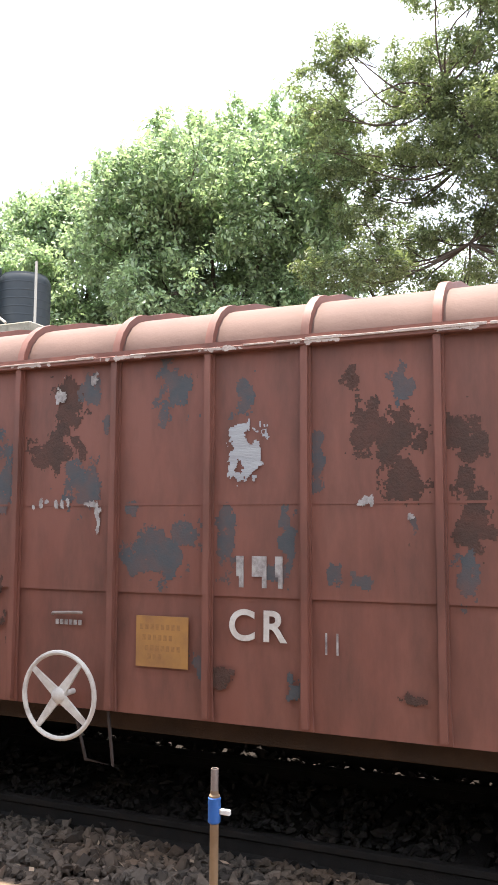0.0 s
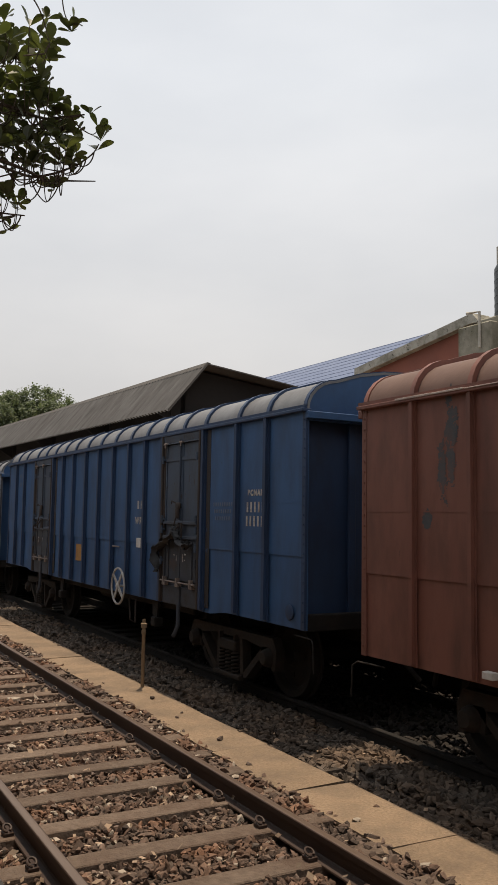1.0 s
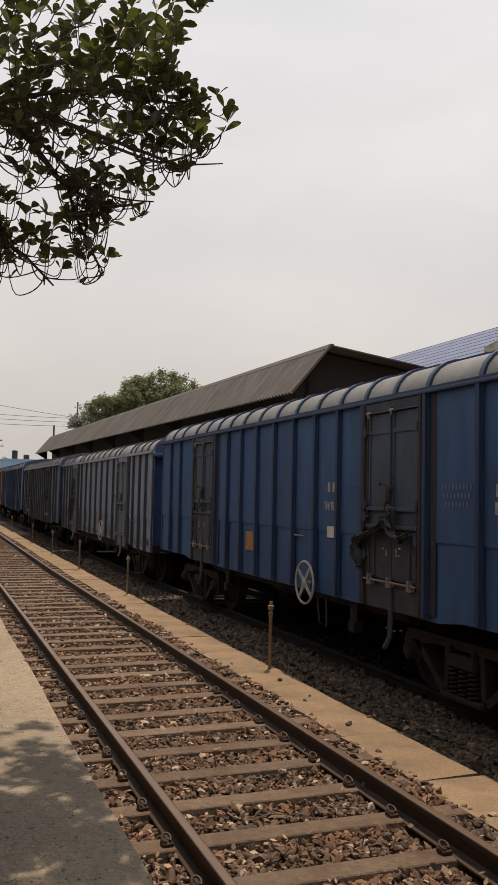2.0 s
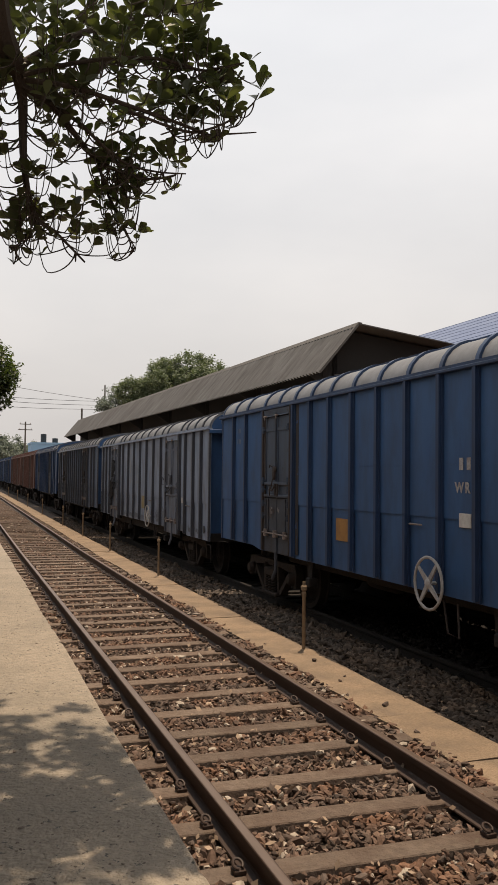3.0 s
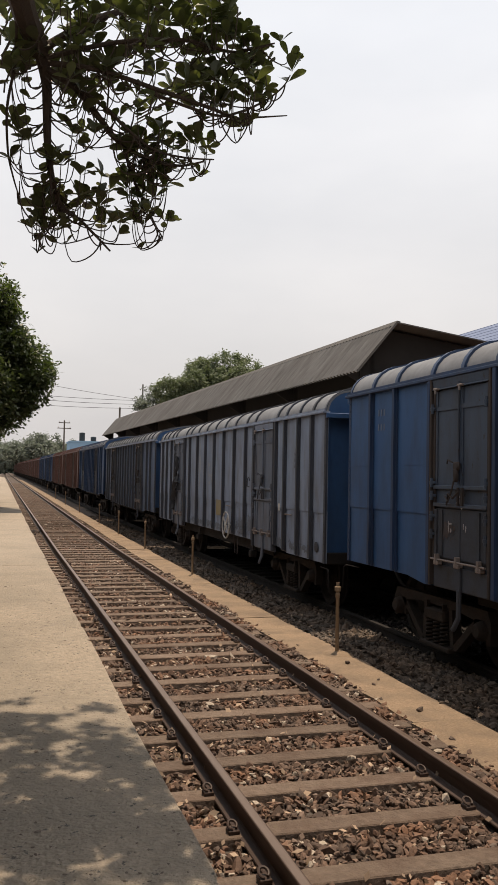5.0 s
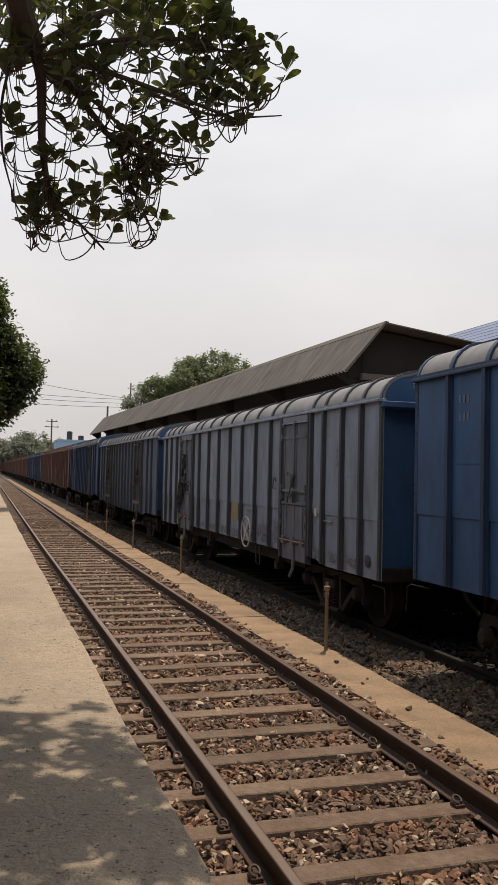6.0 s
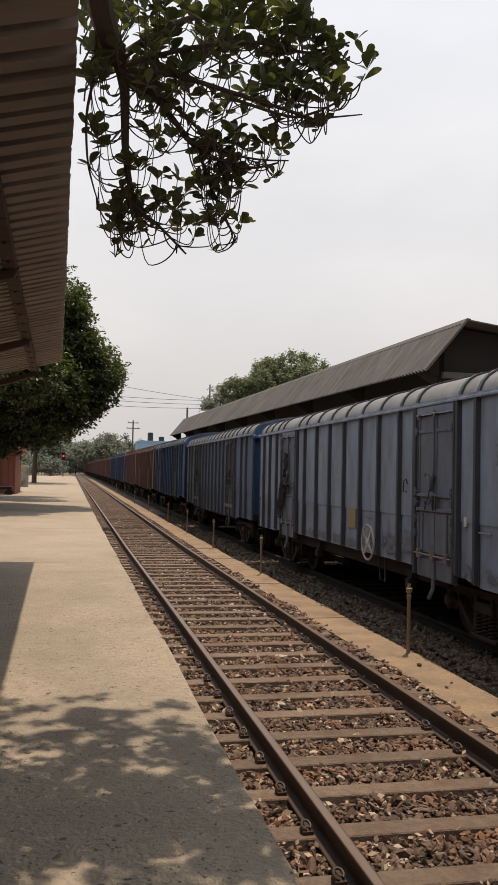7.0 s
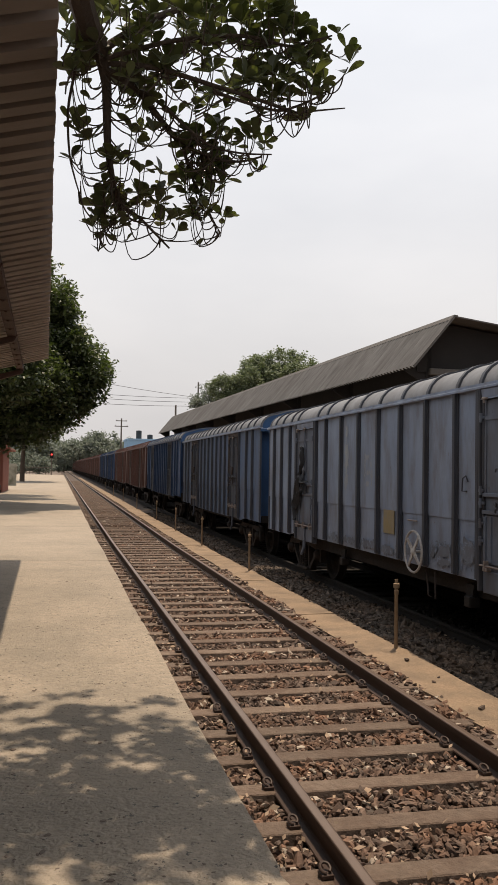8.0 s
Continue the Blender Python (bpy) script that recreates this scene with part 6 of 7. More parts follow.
near_tree = thing("tree", "broad-leaved tree with glossy rosettes hanging over the platform", "tree", (0.5, -3.3, PLAT_Z))
ORG = Vector((0.5, -3.3, PLAT_Z))
part("trunk", Solid().tube([Vector(p) - ORG for p in ((0.5, -3.3, PLAT_Z - 0.1), (0.52, -3.28, 1.4), (0.46, -3.1, 2.9), (0.45, -2.6, 4.3))], 0.20, 12, True, 0.13), BARK, near_tree)
BOUGHS = [
    (((0.45, -2.6, 4.3), (0.46, -1.0, 5.2), (0.25, 1.4, 5.3), (0.02, 3.0, 4.65), (0.03, 3.70, 4.32), (0.15, 4.10, 4.19)), 0.10, 0.050),
    (((0.09, 3.95, 4.24), (0.15, 4.10, 4.18), (0.19, 4.20, 4.09), (0.20, 4.25, 3.97), (0.21, 4.30, 3.82), (0.24, 4.35, 3.66), (0.29, 4.40, 3.55), (0.40, 4.45, 3.49), (0.56, 4.50, 3.36)), 0.034, 0.005),
    (((0.18, 4.15, 4.13), (0.34, 4.25, 4.10), (0.47, 4.30, 3.98), (0.60, 4.40, 3.90), (0.78, 4.45, 3.86), (0.93, 4.50, 3.87), (1.06, 4.50, 3.91)), 0.020, 0.005),
    (((0.33, 4.20, 4.09), (0.49, 4.25, 4.02), (0.61, 4.25, 3.92), (0.75, 4.30, 3.86), (0.91, 4.30, 3.84), (1.07, 4.30, 3.85)), 0.011, 0.004),
    (((0.18, 4.15, 4.16), (0.43, 4.10, 4.14), (0.71, 4.10, 4.09), (1.01, 4.10, 4.03), (1.13, 4.10, 4.00), (1.24, 4.05, 4.00), (1.39, 4.05, 4.03)), 0.016, 0.003),
    (((0.71, 4.10, 4.06), (1.01, 4.10, 4.00), (1.14, 4.10, 4.03), (1.28, 4.10, 4.11), (1.38, 4.10, 4.20), (1.42, 4.10, 4.27)), 0.009, 0.003),
    (((0.60, 4.40, 3.90), (0.67, 4.50, 3.77), (0.74, 4.55, 3.68), (0.81, 4.60, 3.57), (0.86, 4.60, 3.49)), 0.008, 0.003),
    (((0.04, 3.90, 4.23), (0.04, 4.10, 4.11), (0.01, 4.20, 3.94), (0.02, 4.25, 3.74), (0.05, 4.25, 3.61), (0.08, 4.25, 3.52)), 0.009, 0.003),
    (((0.15, 4.10, 4.19), (0.43, 4.20, 4.45), (0.76, 4.40, 4.70), (1.15, 4.50, 4.95)), 0.022, 0.008),
    (((0.18, 4.10, 4.16), (0.51, 4.10, 4.29), (0.85, 4.10, 4.36), (1.10, 4.10, 4.34), (1.22, 4.05, 4.36), (1.30, 4.00, 4.37)), 0.014, 0.004),
    (((0.29, 4.40, 3.55), (0.24, 4.40, 3.45), (0.19, 4.35, 3.38), (0.15, 4.35, 3.36)), 0.005, 0.002),
    (((0.45, -2.4, 4.4), (0.9, -0.8, 5.6), (0.9, 1.2, 6.1), (0.9, 3.0, 6.0)), 0.09, 0.03),
    (((0.45, -2.5, 4.4), (-0.3, -1.2, 5.6), (-0.5, 0.8, 6.0), (-0.3, 2.8, 5.9)), 0.09, 0.03),
]
# how far the hanging branch reaches, across and up
REACH = ((0.03, 5.4), (1.24, 5.4), (1.21, 4.58), (1.44, 4.56), (1.62, 4.42), (1.55, 4.31), (1.39, 4.19), (1.30, 4.05), (1.20, 3.90), (1.10, 3.80), (0.88, 3.68),
         (0.86, 3.42), (0.66, 3.20), (0.40, 3.14), (0.14, 3.12), (0.06, 3.42), (0.02, 3.75))


def in_reach(p, slack=0.0):
    """Whether a point lies within the branch's reach, scaled to its middle distance."""
    k = 4.3 / max(p.y, 1.0)
    x, z = p.x * k, 2.18 + (p.z - 2.18) * k
    inside = False
    for (x0, z0), (x1, z1) in zip(REACH, REACH[1:] + REACH[:1]):
        if (z0 > z) != (z1 > z) and x < x0 + (z - z0) / (z1 - z0) * (x1 - x0) - slack:
            inside = not inside
    return inside


lines = []
for pts, r0, r1 in BOUGHS:
    ln = smooth_line(pts)
    lines.append((ln, r0, r1))
    part("limb", Solid().tube([p - ORG for p in ln], r0, 8, True, r1), BARK, near_tree)

rl = random.Random(77)
twigs, leaf_poses, visible_mass = Solid(), [], 0


def spray(tip, out_dir, n, size):
    """A rosette of leaves at a twig's end."""
    up = (out_dir * 0.4 + Vector((0, 0, 1)) + Vector((rl.uniform(-0.4, 0.4), rl.uniform(-0.4, 0.4), 0))).normalized()
    ref = up.cross(Vector((1, 0.3, 0.2))).normalized()
    a0 = rl.uniform(0, 6.28)
    for k in range(n):
        a = a0 + k * 2.4
        side = (ref * math.cos(a) + up.cross(ref) * math.sin(a))
        tilt = rl.uniform(0.15, 1.0)
        d = (side * math.cos(tilt) + up * math.sin(tilt)).normalized()
        nrm = (up - d * up.dot(d)).normalized()
        y = nrm.cross(d)
        s = size * rl.uniform(0.72, 1.15)
        m = Matrix(((d.x * s, y.x * s, nrm.x * s, tip.x), (d.y * s, y.y * s, nrm.y * s, tip.y), (d.z * s, y.z * s, nrm.z * s, tip.z), (0, 0, 0, 1)))
        leaf_poses.append(m)


def twig(start, d, length, sag, rise):
    """A thin shoot that droops and then turns up to a rosette."""
    d = Vector(d).normalized()
    flat = Vector((d.x, d.y, d.z * 0.3))
    pts = []
    for i in range(13):
        t = i / 12
        fall = sag * math.sin(math.pi * min(t / 0.62, 1) / 2) if t < 0.62 else sag - (sag + rise) * (1 - math.cos((t - 0.62) / 0.38 * math.pi / 2))
        pts.append(start + flat * length * (0.5 - 0.5 * math.cos(math.pi * t) + 0.25 * t) / 1.25 + Vector((0, 0, -fall)))
    if not all(in_reach(p) for p in pts[4::2]):
        return None
    twigs.tube([p - ORG for p in pts], 0.0044, 5, False, 0.0024)
    return pts


# rosettes along each bough: how many shoots are tried, how long they are, how large the leaves
SHOOTS = ((66, 0.27, 0.096), (26, 0.20, 0.088), (18, 0.18, 0.088), (26, 0.22, 0.094), (26, 0.22, 0.100), (30, 0.17, 0.092), (7, 0.16, 0.082), (26, 0.26, 0.10), (48, 0.26, 0.104), (10, 0.12, 0.080))
for (ln, r0, r1), (tries, reach, size) in zip(lines[1:11], SHOOTS):
    for k in range(tries):
        u = rl.uniform(0.10, 1.0) ** 0.8
        s = ln[min(int(u * (len(ln) - 1)), len(ln) - 1)]
        a = rl.uniform(0, 6.28)
        d = Vector((math.cos(a), math.sin(a) * 0.7, rl.uniform(-0.35, 0.4)))
        p = twig(s, d, rl.uniform(0.4, 1.0) * reach, rl.uniform(0.02, 0.12), rl.uniform(0.0, 0.18))
        if p is None or not in_reach(p[-1], 0.03) or (p[-1].x < 0.20 and 3.5 < p[-1].z < 4.1 and rl.random() < 0.5):
            continue
        spray(p[-1], d.normalized(), rl.choice((3, 4, 5, 5, 6)), size * rl.uniform(0.85, 1.15))
        if rl.random() < 0.2:
            spray(p[7], d.normalized(), 2, size * 0.8)
for tip, n, size in (((1.43, 4.10, 4.29), 3, 0.105), ((1.40, 4.08, 4.22), 2, 0.10), ((1.33, 4.00, 4.38), 3, 0.085), ((1.25, 4.02, 4.37), 3, 0.085), ((1.19, 4.05, 4.36), 4, 0.10), ((1.25, 4.10, 4.12), 3, 0.095), ((1.10, 4.2, 4.60), 4, 0.11), ((1.13, 4.2, 4.50), 3, 0.10), ((1.05, 4.2, 4.28), 4, 0.10)):
    spray(Vector(tip), Vector((0.4, 0, 0.3)), n, size)
# two shoots that hang down at the branch's outer edge
for path, tips in ((((1.05, 4.3, 5.45), (1.19, 4.25, 5.25), (1.22, 4.2, 5.05), (1.25, 4.2, 4.98)), ((1.28, 5.01, 4), (1.24, 4.96, 4), (1.27, 4.94, 4))),
                   (((1.00, 4.3, 5.20), (1.09, 4.25, 5.05), (1.14, 4.2, 4.85), (1.15, 4.2, 4.72)), ((1.12, 4.97, 4), (1.16, 4.86, 3), (1.14, 4.74, 4)))):
    twigs.tube([p - ORG for p in smooth_line(path)], 0.005, 5, False, 0.003)
    for x, z, n in tips:
        spray(Vector((x, 4.2, z)), Vector((0.3, 0, -0.2)), n, 0.098)
while visible_mass < 155:
    # the close mass of foliage along the upper edge of the branch
    y = rl.uniform(3.95, 5.5)
    u, v = 1.2 * rl.random() ** 1.4, 4.15 + 0.9 * rl.random() ** 0.9
    c = Vector((u * y / 4.3, y, 2.18 + (v - 0.10 * u - 2.18) * y / 4.3))
    if not in_reach(c, 0.03) or noise.noise(c * 5.0) < -0.42:
        continue
    visible_mass += 1
    spray(c, Vector((rl.uniform(-1, 1), rl.uniform(-1, 1), 0.2)), 5, rl.uniform(0.085, 0.115))
    twigs.tube([c + Vector((-0.10 * u - 0.03, -0.05, -0.14)) - ORG, c + Vector((-0.03, -0.02, -0.08)) - ORG, c - ORG], 0.004, 4, False)
for k in range(24):
    # bare hanging shoots
    ln = lines[rl.choice((1, 1, 2, 3, 4, 6, 7, 10))][0]
    s = ln[rl.randrange(3, len(ln))]
    twig(s, (rl.uniform(-0.8, 1), rl.uniform(-0.6, 0.6), 0), rl.uniform(0.12, 0.34), rl.uniform(0.06, 0.20), rl.uniform(-0.02, 0.12))
tagged(part("twig_growth", twigs, BARK, near_tree, "thin drooping shoots"), kind="stuff")
visible = len(leaf_poses)
for i, m in enumerate(leaf_poses[:300]):
    o = new("leaf", BLADE_MESH[i % 6])
    o.parent = near_tree
    o.matrix_basis = Matrix.Translation(-ORG) @ m
# crown overhead, out of the picture's top edge
rc = np.random.default_rng(5)
while len(leaf_poses) < visible + 4900:
    c = Vector((rc.uniform(-1.0, 2.6), rc.uniform(-4.5, 6.9), rc.uniform(5.3, 8.6)))
    mid = 6.0 + 0.27 * max(c.y, 0)
    e = ((c.x - 0.75) / 1.75) ** 2 + ((c.y - 1.75) / 5.4) ** 2 + ((c.z - mid) / 0.95) ** 2
    if e > 1 or noise.noise(Vector((c.x * 6.0, c.y * 9.0, c.z * 1.5))) < -0.16 or (c.z - 2.17) < 0.76 * math.hypot(c.x, max(c.y, 0)):
        continue
    spray(c, Vector((rc.uniform(-1, 1), rc.uniform(-1, 1), 0)), 5, rc.uniform(0.13, 0.18))
crown_v, crown_f = [], []
for i, m in enumerate(leaf_poses[300:]):
    v, f = BLADES[i % 6]
    k = len(crown_v)
    crown_v += [(Matrix.Translation(-ORG) @ m @ Vector(p))[:] for p in v]
    crown_f += [tuple(q + k for q in g) for g in f]
crown = part("crown", soup("crown", crown_v, crown_f, LEAF, True), None, near_tree)
tagged(crown, kind="stuff")

# ---------------------------------------------------------------- far end of the line
sig = thing("signal_post", "slim signal post showing a red light", "signal", (-1.25, 150, PLAT_Z))
part("pole", Solid().lathe([(0.09, -0.2), (0.09, 4.6), (0.001, 4.62)], 10), WOODPOLE, sig)
part("lamp_box", Solid().box(-0.3, 0.3, -0.15, 0.15, 3.6, 4.9, 0.03), UNDER, sig)
RED_LIGHT = bpy.data.materials.new("red_signal_light")
RED_LIGHT.use_nodes = True
RED_LIGHT.node_tree.nodes["Principled BSDF"].inputs["Base Color"].default_value = (0.5, 0.02, 0.02, 1)
RED_LIGHT.node_tree.nodes["Principled BSDF"].inputs["Emission Color"].default_value = (1, 0.08, 0.06, 1)
RED_LIGHT.node_tree.nodes["Principled BSDF"].inputs["Emission Strength"].default_value = 1.2
part("lens", Solid().lathe([(0.001, -0.19), (0.15, -0.18), (0.17, -0.14)], 14, (0, 0, 4.25), "y"), RED_LIGHT, sig, "glowing red lens")

kiosk = thing("platform_room", "red painted room with a jutting eave on the platform", "building", (-4.8, 52.5, PLAT_Z))
part("wall", Solid().box(-1.7, 1.55, 0, 6.0, 0, 4.0, 0.02), BRICKRED, kiosk)
part("eave", Solid().box(-1.9, 1.95, -0.5, 6.4, 2.72, 2.86, 0.02), BRICKRED, kiosk)
part("parapet", Solid().box(-1.8, 1.65, -0.1, 6.1, 4.0, 4.15, 0.02), BRICKRED, kiosk)
for x in (-1.2, -0.3, 0.6, 1.3):
    part("pilaster", Solid().box(x - 0.12, x + 0.12, -0.06, 0.0, 0, 2.7, 0.01), BRICKRED, kiosk)
cart = thing("luggage_trolley", "dark platform luggage trolley with small wheels", "trolley", (-3.9, 51.2, PLAT_Z))
part("deck", Solid().box(-0.7, 0.6, -0.5, 0.5, 0.45, 0.62, 0.02), UNDER, cart)
for x in (-0.45, 0.4):
    for y in (-0.4, 0.4):
        part("wheel", Solid().lathe([(0.001, y - 0.04), (0.22, y - 0.04), (0.22, y + 0.04), (0.001, y + 0.04)], 14, (x, 0, 0.22), "y"), UNDER, cart)
single("block_wall", Solid().box(-5.4, -3.3, 70, 70.4, PLAT_Z, PLAT_Z + 2.0, 0.02), PLASTER, "low grey cement wall on the platform", "wall")
fence = thing("fence", "pale railing fence closing the platform end", "fence", (0, 159, -0.42))
for i in range(24):
    part("post", Solid().box(-14 + i * 0.55, -13.92 + i * 0.55, 0, 0.08, 0, 3.2), WOODPOLE, fence)
for z in (0.9, 2.0, 3.0):
    part("rail", Solid().box(-14, -1.3, 0.02, 0.07, z, z + 0.1), WOODPOLE, fence)

pb = thing("house", "pale blue flat-roofed building beyond the train", "house", (15.3, 150, -0.6))
part("wall", Solid().box(-3.6, 4.5, 0, 8, 0, 8.3), PALEBLUE, pb)
part("parapet", Solid().box(-3.7, 4.6, -0.1, 8.1, 8.3, 8.6), PALEBLUE, pb)
for x, h in ((-1.4, 1.5), (0.6, 0.8)):
    part("roof_tank", Solid().lathe([(0.5, 8.6), (0.5, 8.6 + h), (0.001, 8.7 + h)], 14, (x, 2, 0)), TANK, pb)
for x in (-2.4, -0.6, 1.2, 3.0):
    part("window", Solid().box(x - 0.45, x + 0.45, -0.03, 0.05, 5.6, 6.9), DARKIN, pb)


def power_pole(label, at, h, arms):
    p = thing("utility_pole", label, "pole", at, group="utility poles")
    part("shaft", Solid().tube([(0, 0, -0.3), (0, 0, h)], 0.16, 8, True, 0.11), WOODPOLE, p)
    for z, w in arms:
        part("crossarm", Solid().box(-w, w, -0.06, 0.06, h - z - 0.06, h - z + 0.06), WOODPOLE, p)
        for x in (-w * 0.85, 0.0, w * 0.85):
            part("insulator", Solid().lathe([(0.04, h - z + 0.05), (0.07, h - z + 0.12), (0.03, h - z + 0.25), (0.001, h - z + 0.26)], 8, (x, 0, 0)), WHITE, p)
    return p


power_pole("tall dark pole beside the goods shed", (20.5, 127, -0.42), 16.4, ())
power_pole("utility pole with two crossarms", (9.9, 140, -0.42), 11.3, ((0.4, 0.9), (1.3, 1.1)))
power_pole("distant utility pole behind the platform tree", (-9.0, 97, -0.42), 12.5, ())
power_pole("short pole on the end of the shed", (14.0, 104, -0.42), 10.9, ())
for i, (za, zb) in enumerate(((11.9, 13.5), (11.35, 12.9), (10.6, 12.3), (14.7, 13.6))):
    a, b = Vector((-9, 97, za)), Vector((20.5, 127, zb))
    pts = [a.lerp(b, k / 14) + Vector((0, 0, -0.45 * math.sin(math.pi * k / 14))) for k in range(15)]
    single("overhead_wire", Solid().tube(pts, 0.028, 5), WIRE, "sagging overhead wire between two poles", "wire", group="overhead wires")

# ---------------------------------------------------------------- sleepers, fastenings and stones
def sleeper_mesh(material):
    s = Solid()
    prof = [(-0.125, -0.30), (-0.105, -0.172), (-0.095, -0.164), (0.095, -0.164), (0.105, -0.172), (0.125, -0.30)]
    s.prism(prof, -1.36, 1.36, "x")
    return s.mesh("sleeper", material)


def clip_mesh():
    """A spring clip: a round loop of bar leaning on the rail foot, with its cast shoulder."""
    pts = []
    for i in range(19):
        a = -0.9 + 5.6 * i / 18
        r = 0.04
        pts.append((0.002 + r * math.cos(a) * 0.75, r * math.sin(a) * 0.8, 0.022 + r * math.sin(a) * 0.42))
    s = Solid().tube(pts, 0.0095, 7)
    s.box(-0.03, 0.045, -0.045, 0.045, -0.03, -0.004, 0.004)
    return s.mesh("rail_clip", RAILTOP)


# Sleepers under the train share the bed's shade-dark colour.
SLEEPER_MESH, SHADE_SLEEPER_MESH, CLIP_MESH = sleeper_mesh(SLEEPER), sleeper_mesh(SHADEBED), clip_mesh()
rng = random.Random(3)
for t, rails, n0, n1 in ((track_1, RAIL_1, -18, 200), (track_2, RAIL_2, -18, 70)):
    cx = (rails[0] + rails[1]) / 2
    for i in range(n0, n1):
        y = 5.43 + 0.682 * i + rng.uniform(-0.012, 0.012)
        o = new("sleeper", SLEEPER_MESH if t is track_1 else SHADE_SLEEPER_MESH)
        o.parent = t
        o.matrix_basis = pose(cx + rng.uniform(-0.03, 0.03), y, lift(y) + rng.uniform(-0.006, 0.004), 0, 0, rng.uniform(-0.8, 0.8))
        if t is track_1 and -7 < i < 26:
            for r in rails:
                for sx in (-1, 1):
                    c = new("rail_clip", CLIP_MESH)
                    c.parent = t
                    c.matrix_basis = pose(r + sx * 0.105, y, -0.132, 0, 0, 0 if sx < 0 else 180)

ICO = bmesh.new()
bmesh.ops.create_icosphere(ICO, subdivisions=1, radius=1.0)
ICO_V = np.array([v.co[:] for v in ICO.verts])
ICO.verts.index_update()
ICO_F = np.array([[v.index for v in f.verts] for f in ICO.faces])
ICO.free()
nr = np.random.default_rng(21)
STONES = []
for k in range(24):
    v = ICO_V * nr.uniform(0.72, 1.22, (len(ICO_V), 1)) * nr.uniform((1.0, 0.7, 0.42), (1.65, 1.1, 0.72))
    cut = nr.normal(0, 1, 3)
    cut /= np.linalg.norm(cut)
    v = v - np.outer(np.maximum(v @ cut - 0.40, 0), cut)
    cut = np.cross(cut, nr.normal(0, 1, 3))
    cut /= np.linalg.norm(cut)
    v = v - np.outer(np.maximum(v @ cut - 0.30, 0), cut)
    STONES.append(v)


def on_sleeper(x, y, cx):
    k = np.round((y - 5.43) / 0.682)
    return (np.abs(y - 5.43 - k * 0.682) < 0.125) & (np.abs(x - cx) < 1.36)


def scatter(name, label, boxes, material, size, seed):
    """Crushed stones lying over the boxes (x0, x1, y0, y1, per square metre, base height, cx of the track or None)."""
    r = np.random.default_rng(seed)
    vs, n = [], 0
    for x0, x1, y0, y1, dens, z, cx in boxes:
        m = int((x1 - x0) * (y1 - y0) * dens)
        x, y = r.uniform(x0, x1, m), r.uniform(y0, y1, m)
        if cx is not None:
            keep = ~on_sleeper(x, y, cx)
            for rail in (cx - 0.8725, cx + 0.8725):
                keep &= np.abs(x - rail) > 0.09
            x, y = x[keep], y[keep]
        m = len(x)
        s = size * np.exp(r.normal(0, 0.28, m)) * (1 if y1 < 14 else 1.25)
        a = r.uniform(0, 2 * np.pi, m)
        tilt = r.normal(0, 0.5, m)
        base = np.stack([STONES[i] for i in r.integers(0, len(STONES), m)])
        ca, sa, ct, st = np.cos(a), np.sin(a), np.cos(tilt), np.sin(tilt)
        X = base[:, :, 0] * ct[:, None] + base[:, :, 2] * st[:, None]
        Z = -base[:, :, 0] * st[:, None] + base[:, :, 2] * ct[:, None]
        Y = base[:, :, 1]
        P = np.stack([X * ca[:, None] - Y * sa[:, None], X * sa[:, None] + Y * ca[:, None], Z], 2) * s[:, None, None]
        zz = z + r.uniform(0, 0.035, m) + 0.012 * np.sin(x * 5.1 + y * 1.3) + 0.010 * np.sin(y * 3.7 - x * 2)
        P += np.stack([x, y, zz], 1)[:, None, :]
        vs.append(P.reshape(-1, 3))
        n += m
    v = np.concatenate(vs)
    f = (ICO_F[None] + (np.arange(n) * len(ICO_V))[:, None, None]).reshape(-1, 3)
    v[:, 2] += GRADE * np.maximum(0, v[:, 1] - GRADE_FROM)
    me = soup(name, v, f, material)
    return single(name, me, material, label, "ballast", kind="stuff")


scatter("ballast_stones", "brown and grey crushed stone filling the empty track",
        ((0.93, 3.92, -6, 0.5, 200, -0.222, 2.54), (0.93, 3.92, 0.5, 13, 880, -0.222, 2.54), (0.93, 3.92, 13, 32, 260, -0.222, 2.54), (0.93, 3.92, 32, 90, 70, -0.215, 2.54), (3.60, 3.98, 0.0, 20, 300, -0.20, None)), STONE, 0.0285, 1)
scatter("ballast_stones", "grey crushed stone beside the train's track",
        ((4.58, 4.85, -6, 16, 680, -0.215, None), (4.85, 5.52, -6, 16, 760, -0.172, None), (4.60, 5.5, 16, 45, 240, -0.18, None)), GREYSTONE, 0.032, 2)
scatter("ballast_stones", "crushed stone darkened for the shade under the train",
        ((5.5, 8.2, -6, 14, 240, -0.19, TRACK_2), (5.5, 8.2, -6, 14, 60, -0.150, None)), SHADESTONE, 0.032, 6)

# stones that lie on top, each one apart
STONE_MESH = []
for k in range(12):
    me = soup("stone", STONES[k] * 0.033, ICO_F, STONE_ONE)
    STONE_MESH.append(me)
loose = thing("loose_stones", "angular stones lying on the ballast between rails", "ballast", kind="structure")
rs = random.Random(8)
count = 0
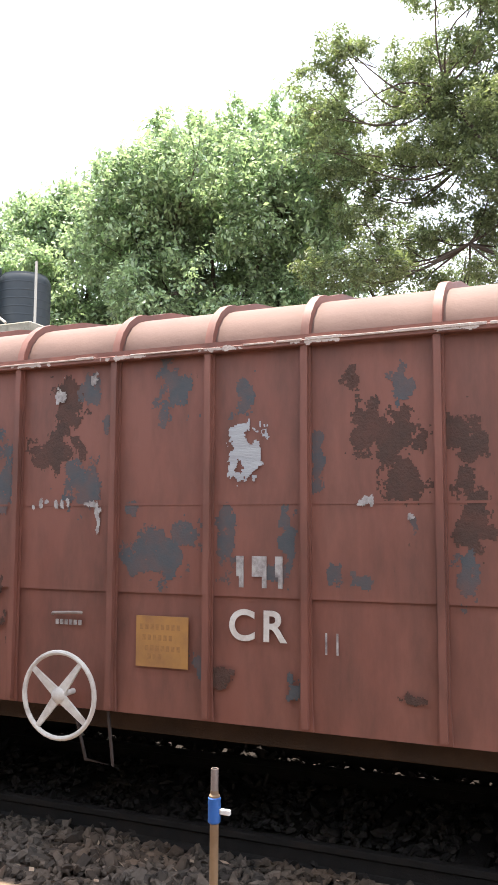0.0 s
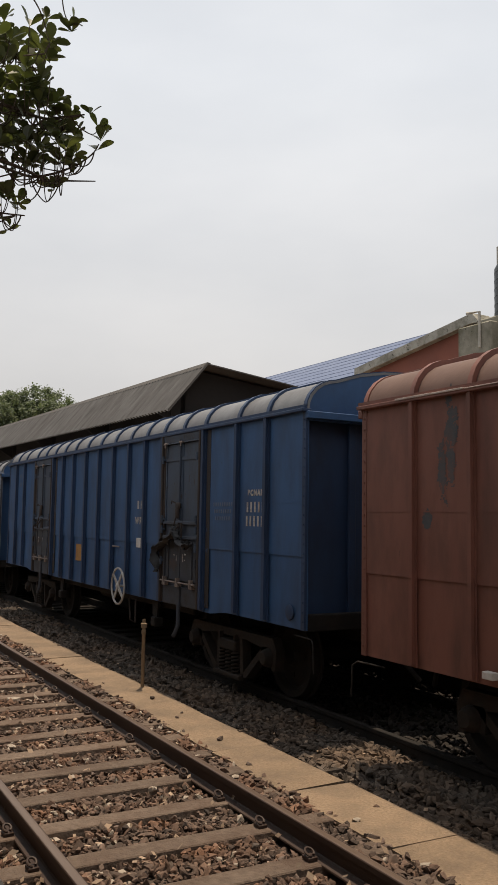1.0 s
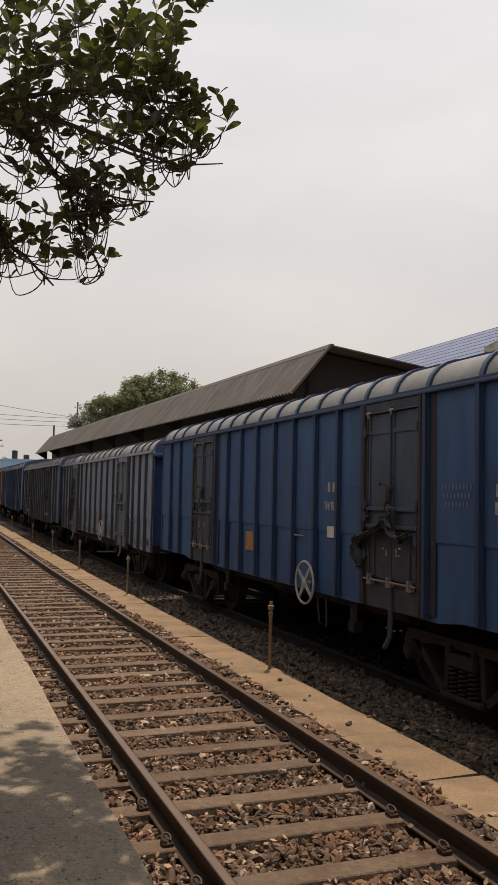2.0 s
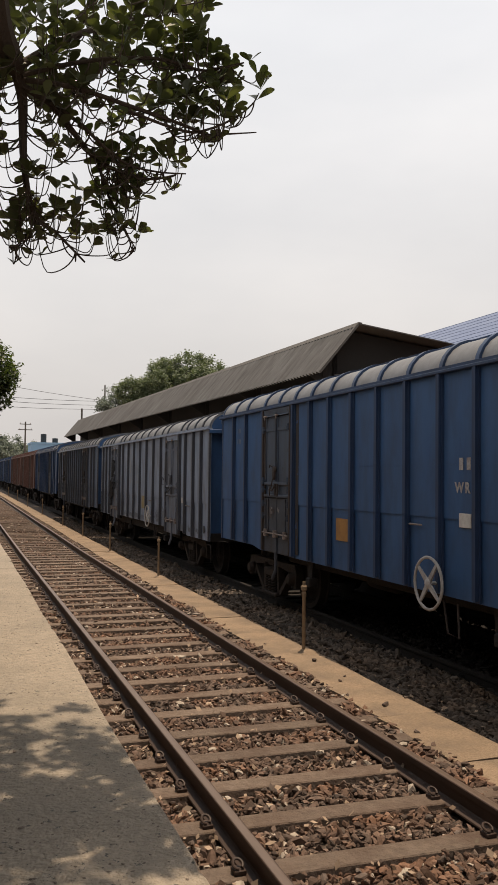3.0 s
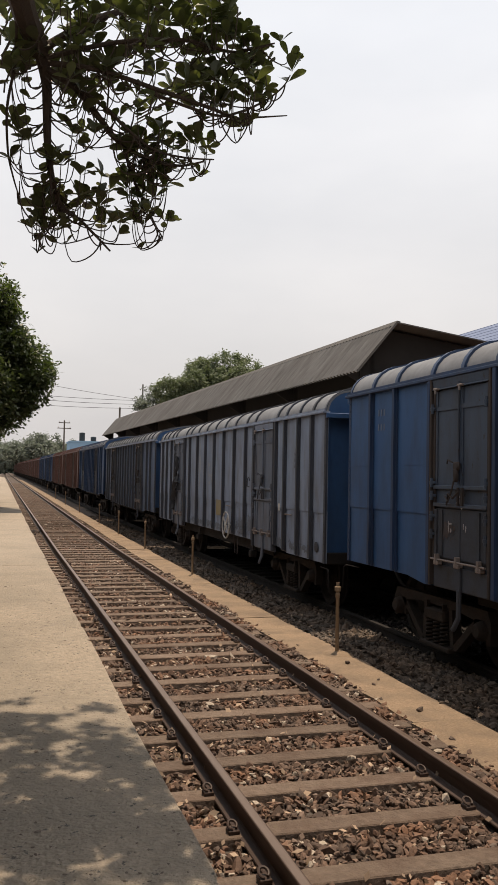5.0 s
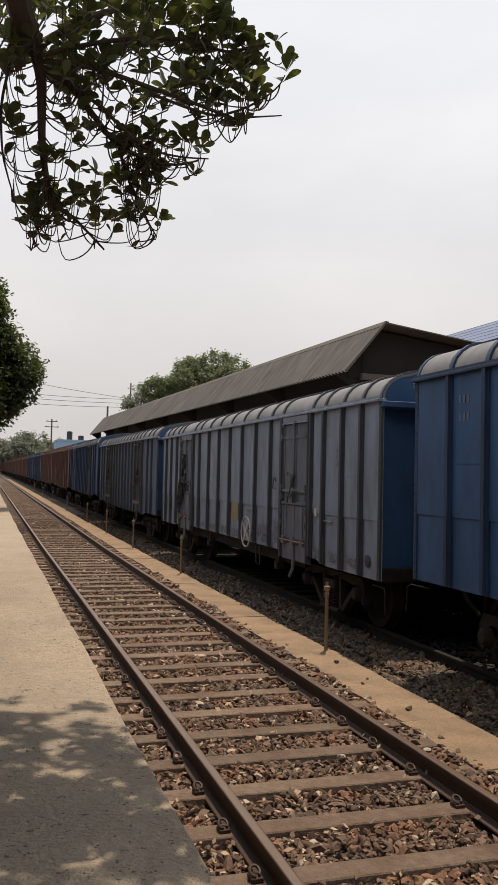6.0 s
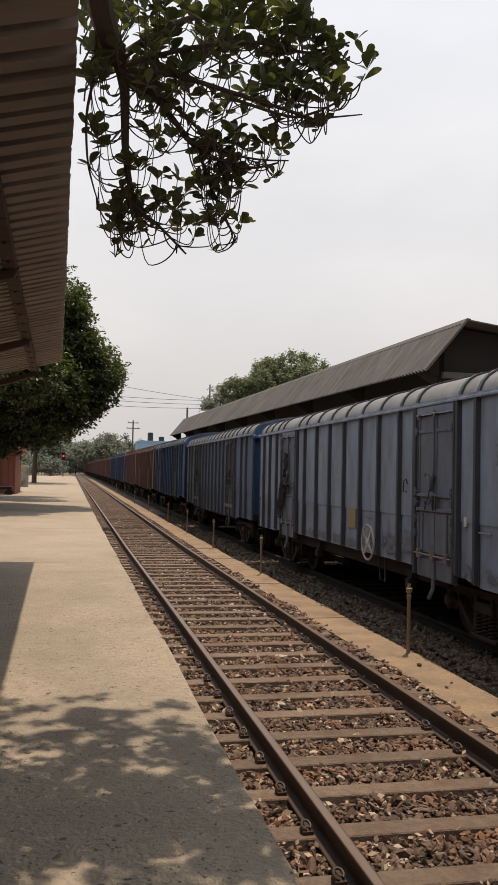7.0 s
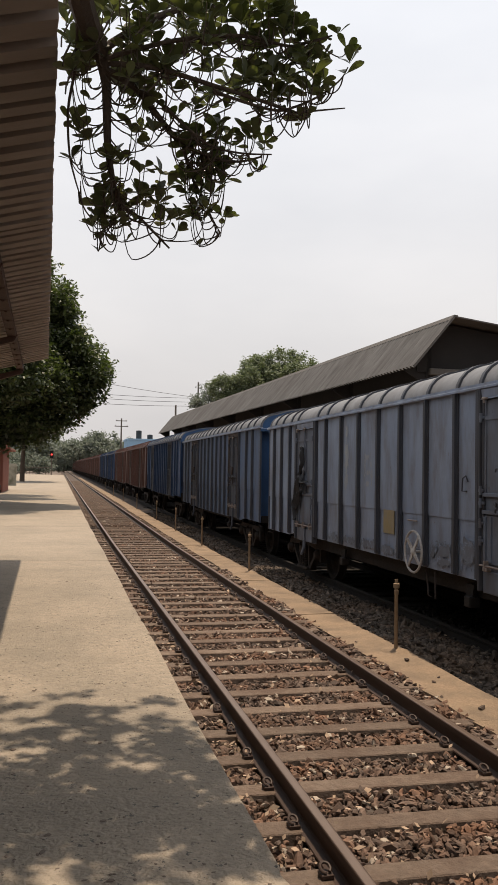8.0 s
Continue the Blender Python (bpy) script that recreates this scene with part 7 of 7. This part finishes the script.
while count < 230:
    x, y = rs.uniform(1.0, 3.3), rs.uniform(3.2, 7.8)
    if bool(on_sleeper(np.array([x]), np.array([y]), 2.54)[0]) or min(abs(x - RAIL_1[0]), abs(x - RAIL_1[1])) < 0.1:
        continue
    o = new("stone", rs.choice(STONE_MESH))
    o.parent = loose
    k = rs.uniform(0.7, 1.35)
    o.matrix_basis = pose(x, y, -0.185 + rs.uniform(0, 0.012), rs.uniform(-25, 25), rs.uniform(-25, 25), rs.uniform(0, 360)) @ Matrix.Scale(k, 4)
    count += 1
for x, y, k in ((4.33, 10.0, 1.5), (4.21, 7.82, 1.6), (4.18, 8.9, 0.9), (4.35, 9.1, 0.7), (4.02, 6.9, 1.1), (2.70, 10.63, 2.2), (4.1, 11.2, 0.8), (4.4, 5.4, 0.8), (4.0, 8.3, 1.0), (4.05, 5.2, 1.2)):
    o = new("stone", rs.choice(STONE_MESH))
    o.parent = loose
    o.matrix_basis = pose(x, y, -0.155, rs.uniform(-20, 20), 0, rs.uniform(0, 360)) @ Matrix.Scale(k, 4)

# dry leaves and scraps between the sleepers
lr = np.random.default_rng(4)
cs = np.stack([lr.uniform(0.95, 3.8, 2600), 3.0 + 16 * lr.uniform(0, 1, 2600) ** 1.5, lr.uniform(-0.185, -0.160, 2600)], 1)
edge = np.stack([lr.uniform(0.93, 1.60, 900), 2.6 + 12 * lr.uniform(0, 1, 900) ** 1.4, lr.uniform(-0.18, -0.155, 900)], 1)
far = np.stack([lr.uniform(4.6, 5.4, 300), 1.0 + 13 * lr.uniform(0, 1, 300), lr.uniform(-0.16, -0.145, 300)], 1)
cs = np.concatenate([cs, edge, far])
cs = cs[~on_sleeper(cs[:, 0], cs[:, 1], 2.54)]
litter = leaf_cloud("leaf_litter", cs, lr.uniform(0.03, 0.075, len(cs)), DRY, lr, 0.0, 1, 1.1)
single("leaf_litter", litter, DRY, "dry tan leaves and scraps on the stones", "leaf litter", kind="stuff")

# grit and flakes on the worn platform
gr = np.random.default_rng(12)
gv, n = [], 1500
for k in range(n):
    x, y = gr.uniform(-1.6, 0.85), 2.2 + 10 * gr.uniform() ** 1.5
    q = gr.uniform(0.003, 0.009) * (2.0 if gr.uniform() < 0.03 else 1.0)
    a = gr.uniform(0, 6.28)
    v = STONES[k % 24] * (q, q * 1.3, q * 0.45)
    gv.append(np.stack([v[:, 0] * math.cos(a) - v[:, 1] * math.sin(a) + x, v[:, 0] * math.sin(a) + v[:, 1] * math.cos(a) + y, v[:, 2] + PLAT_Z + q * 0.2], 1))
grit = soup("grit", np.concatenate(gv), (ICO_F[None] + (np.arange(n) * len(ICO_V))[:, None, None]).reshape(-1, 3), GROUND)
single("grit", grit, GROUND, "loose grit and flakes on the platform", "grit", kind="stuff")


motions()
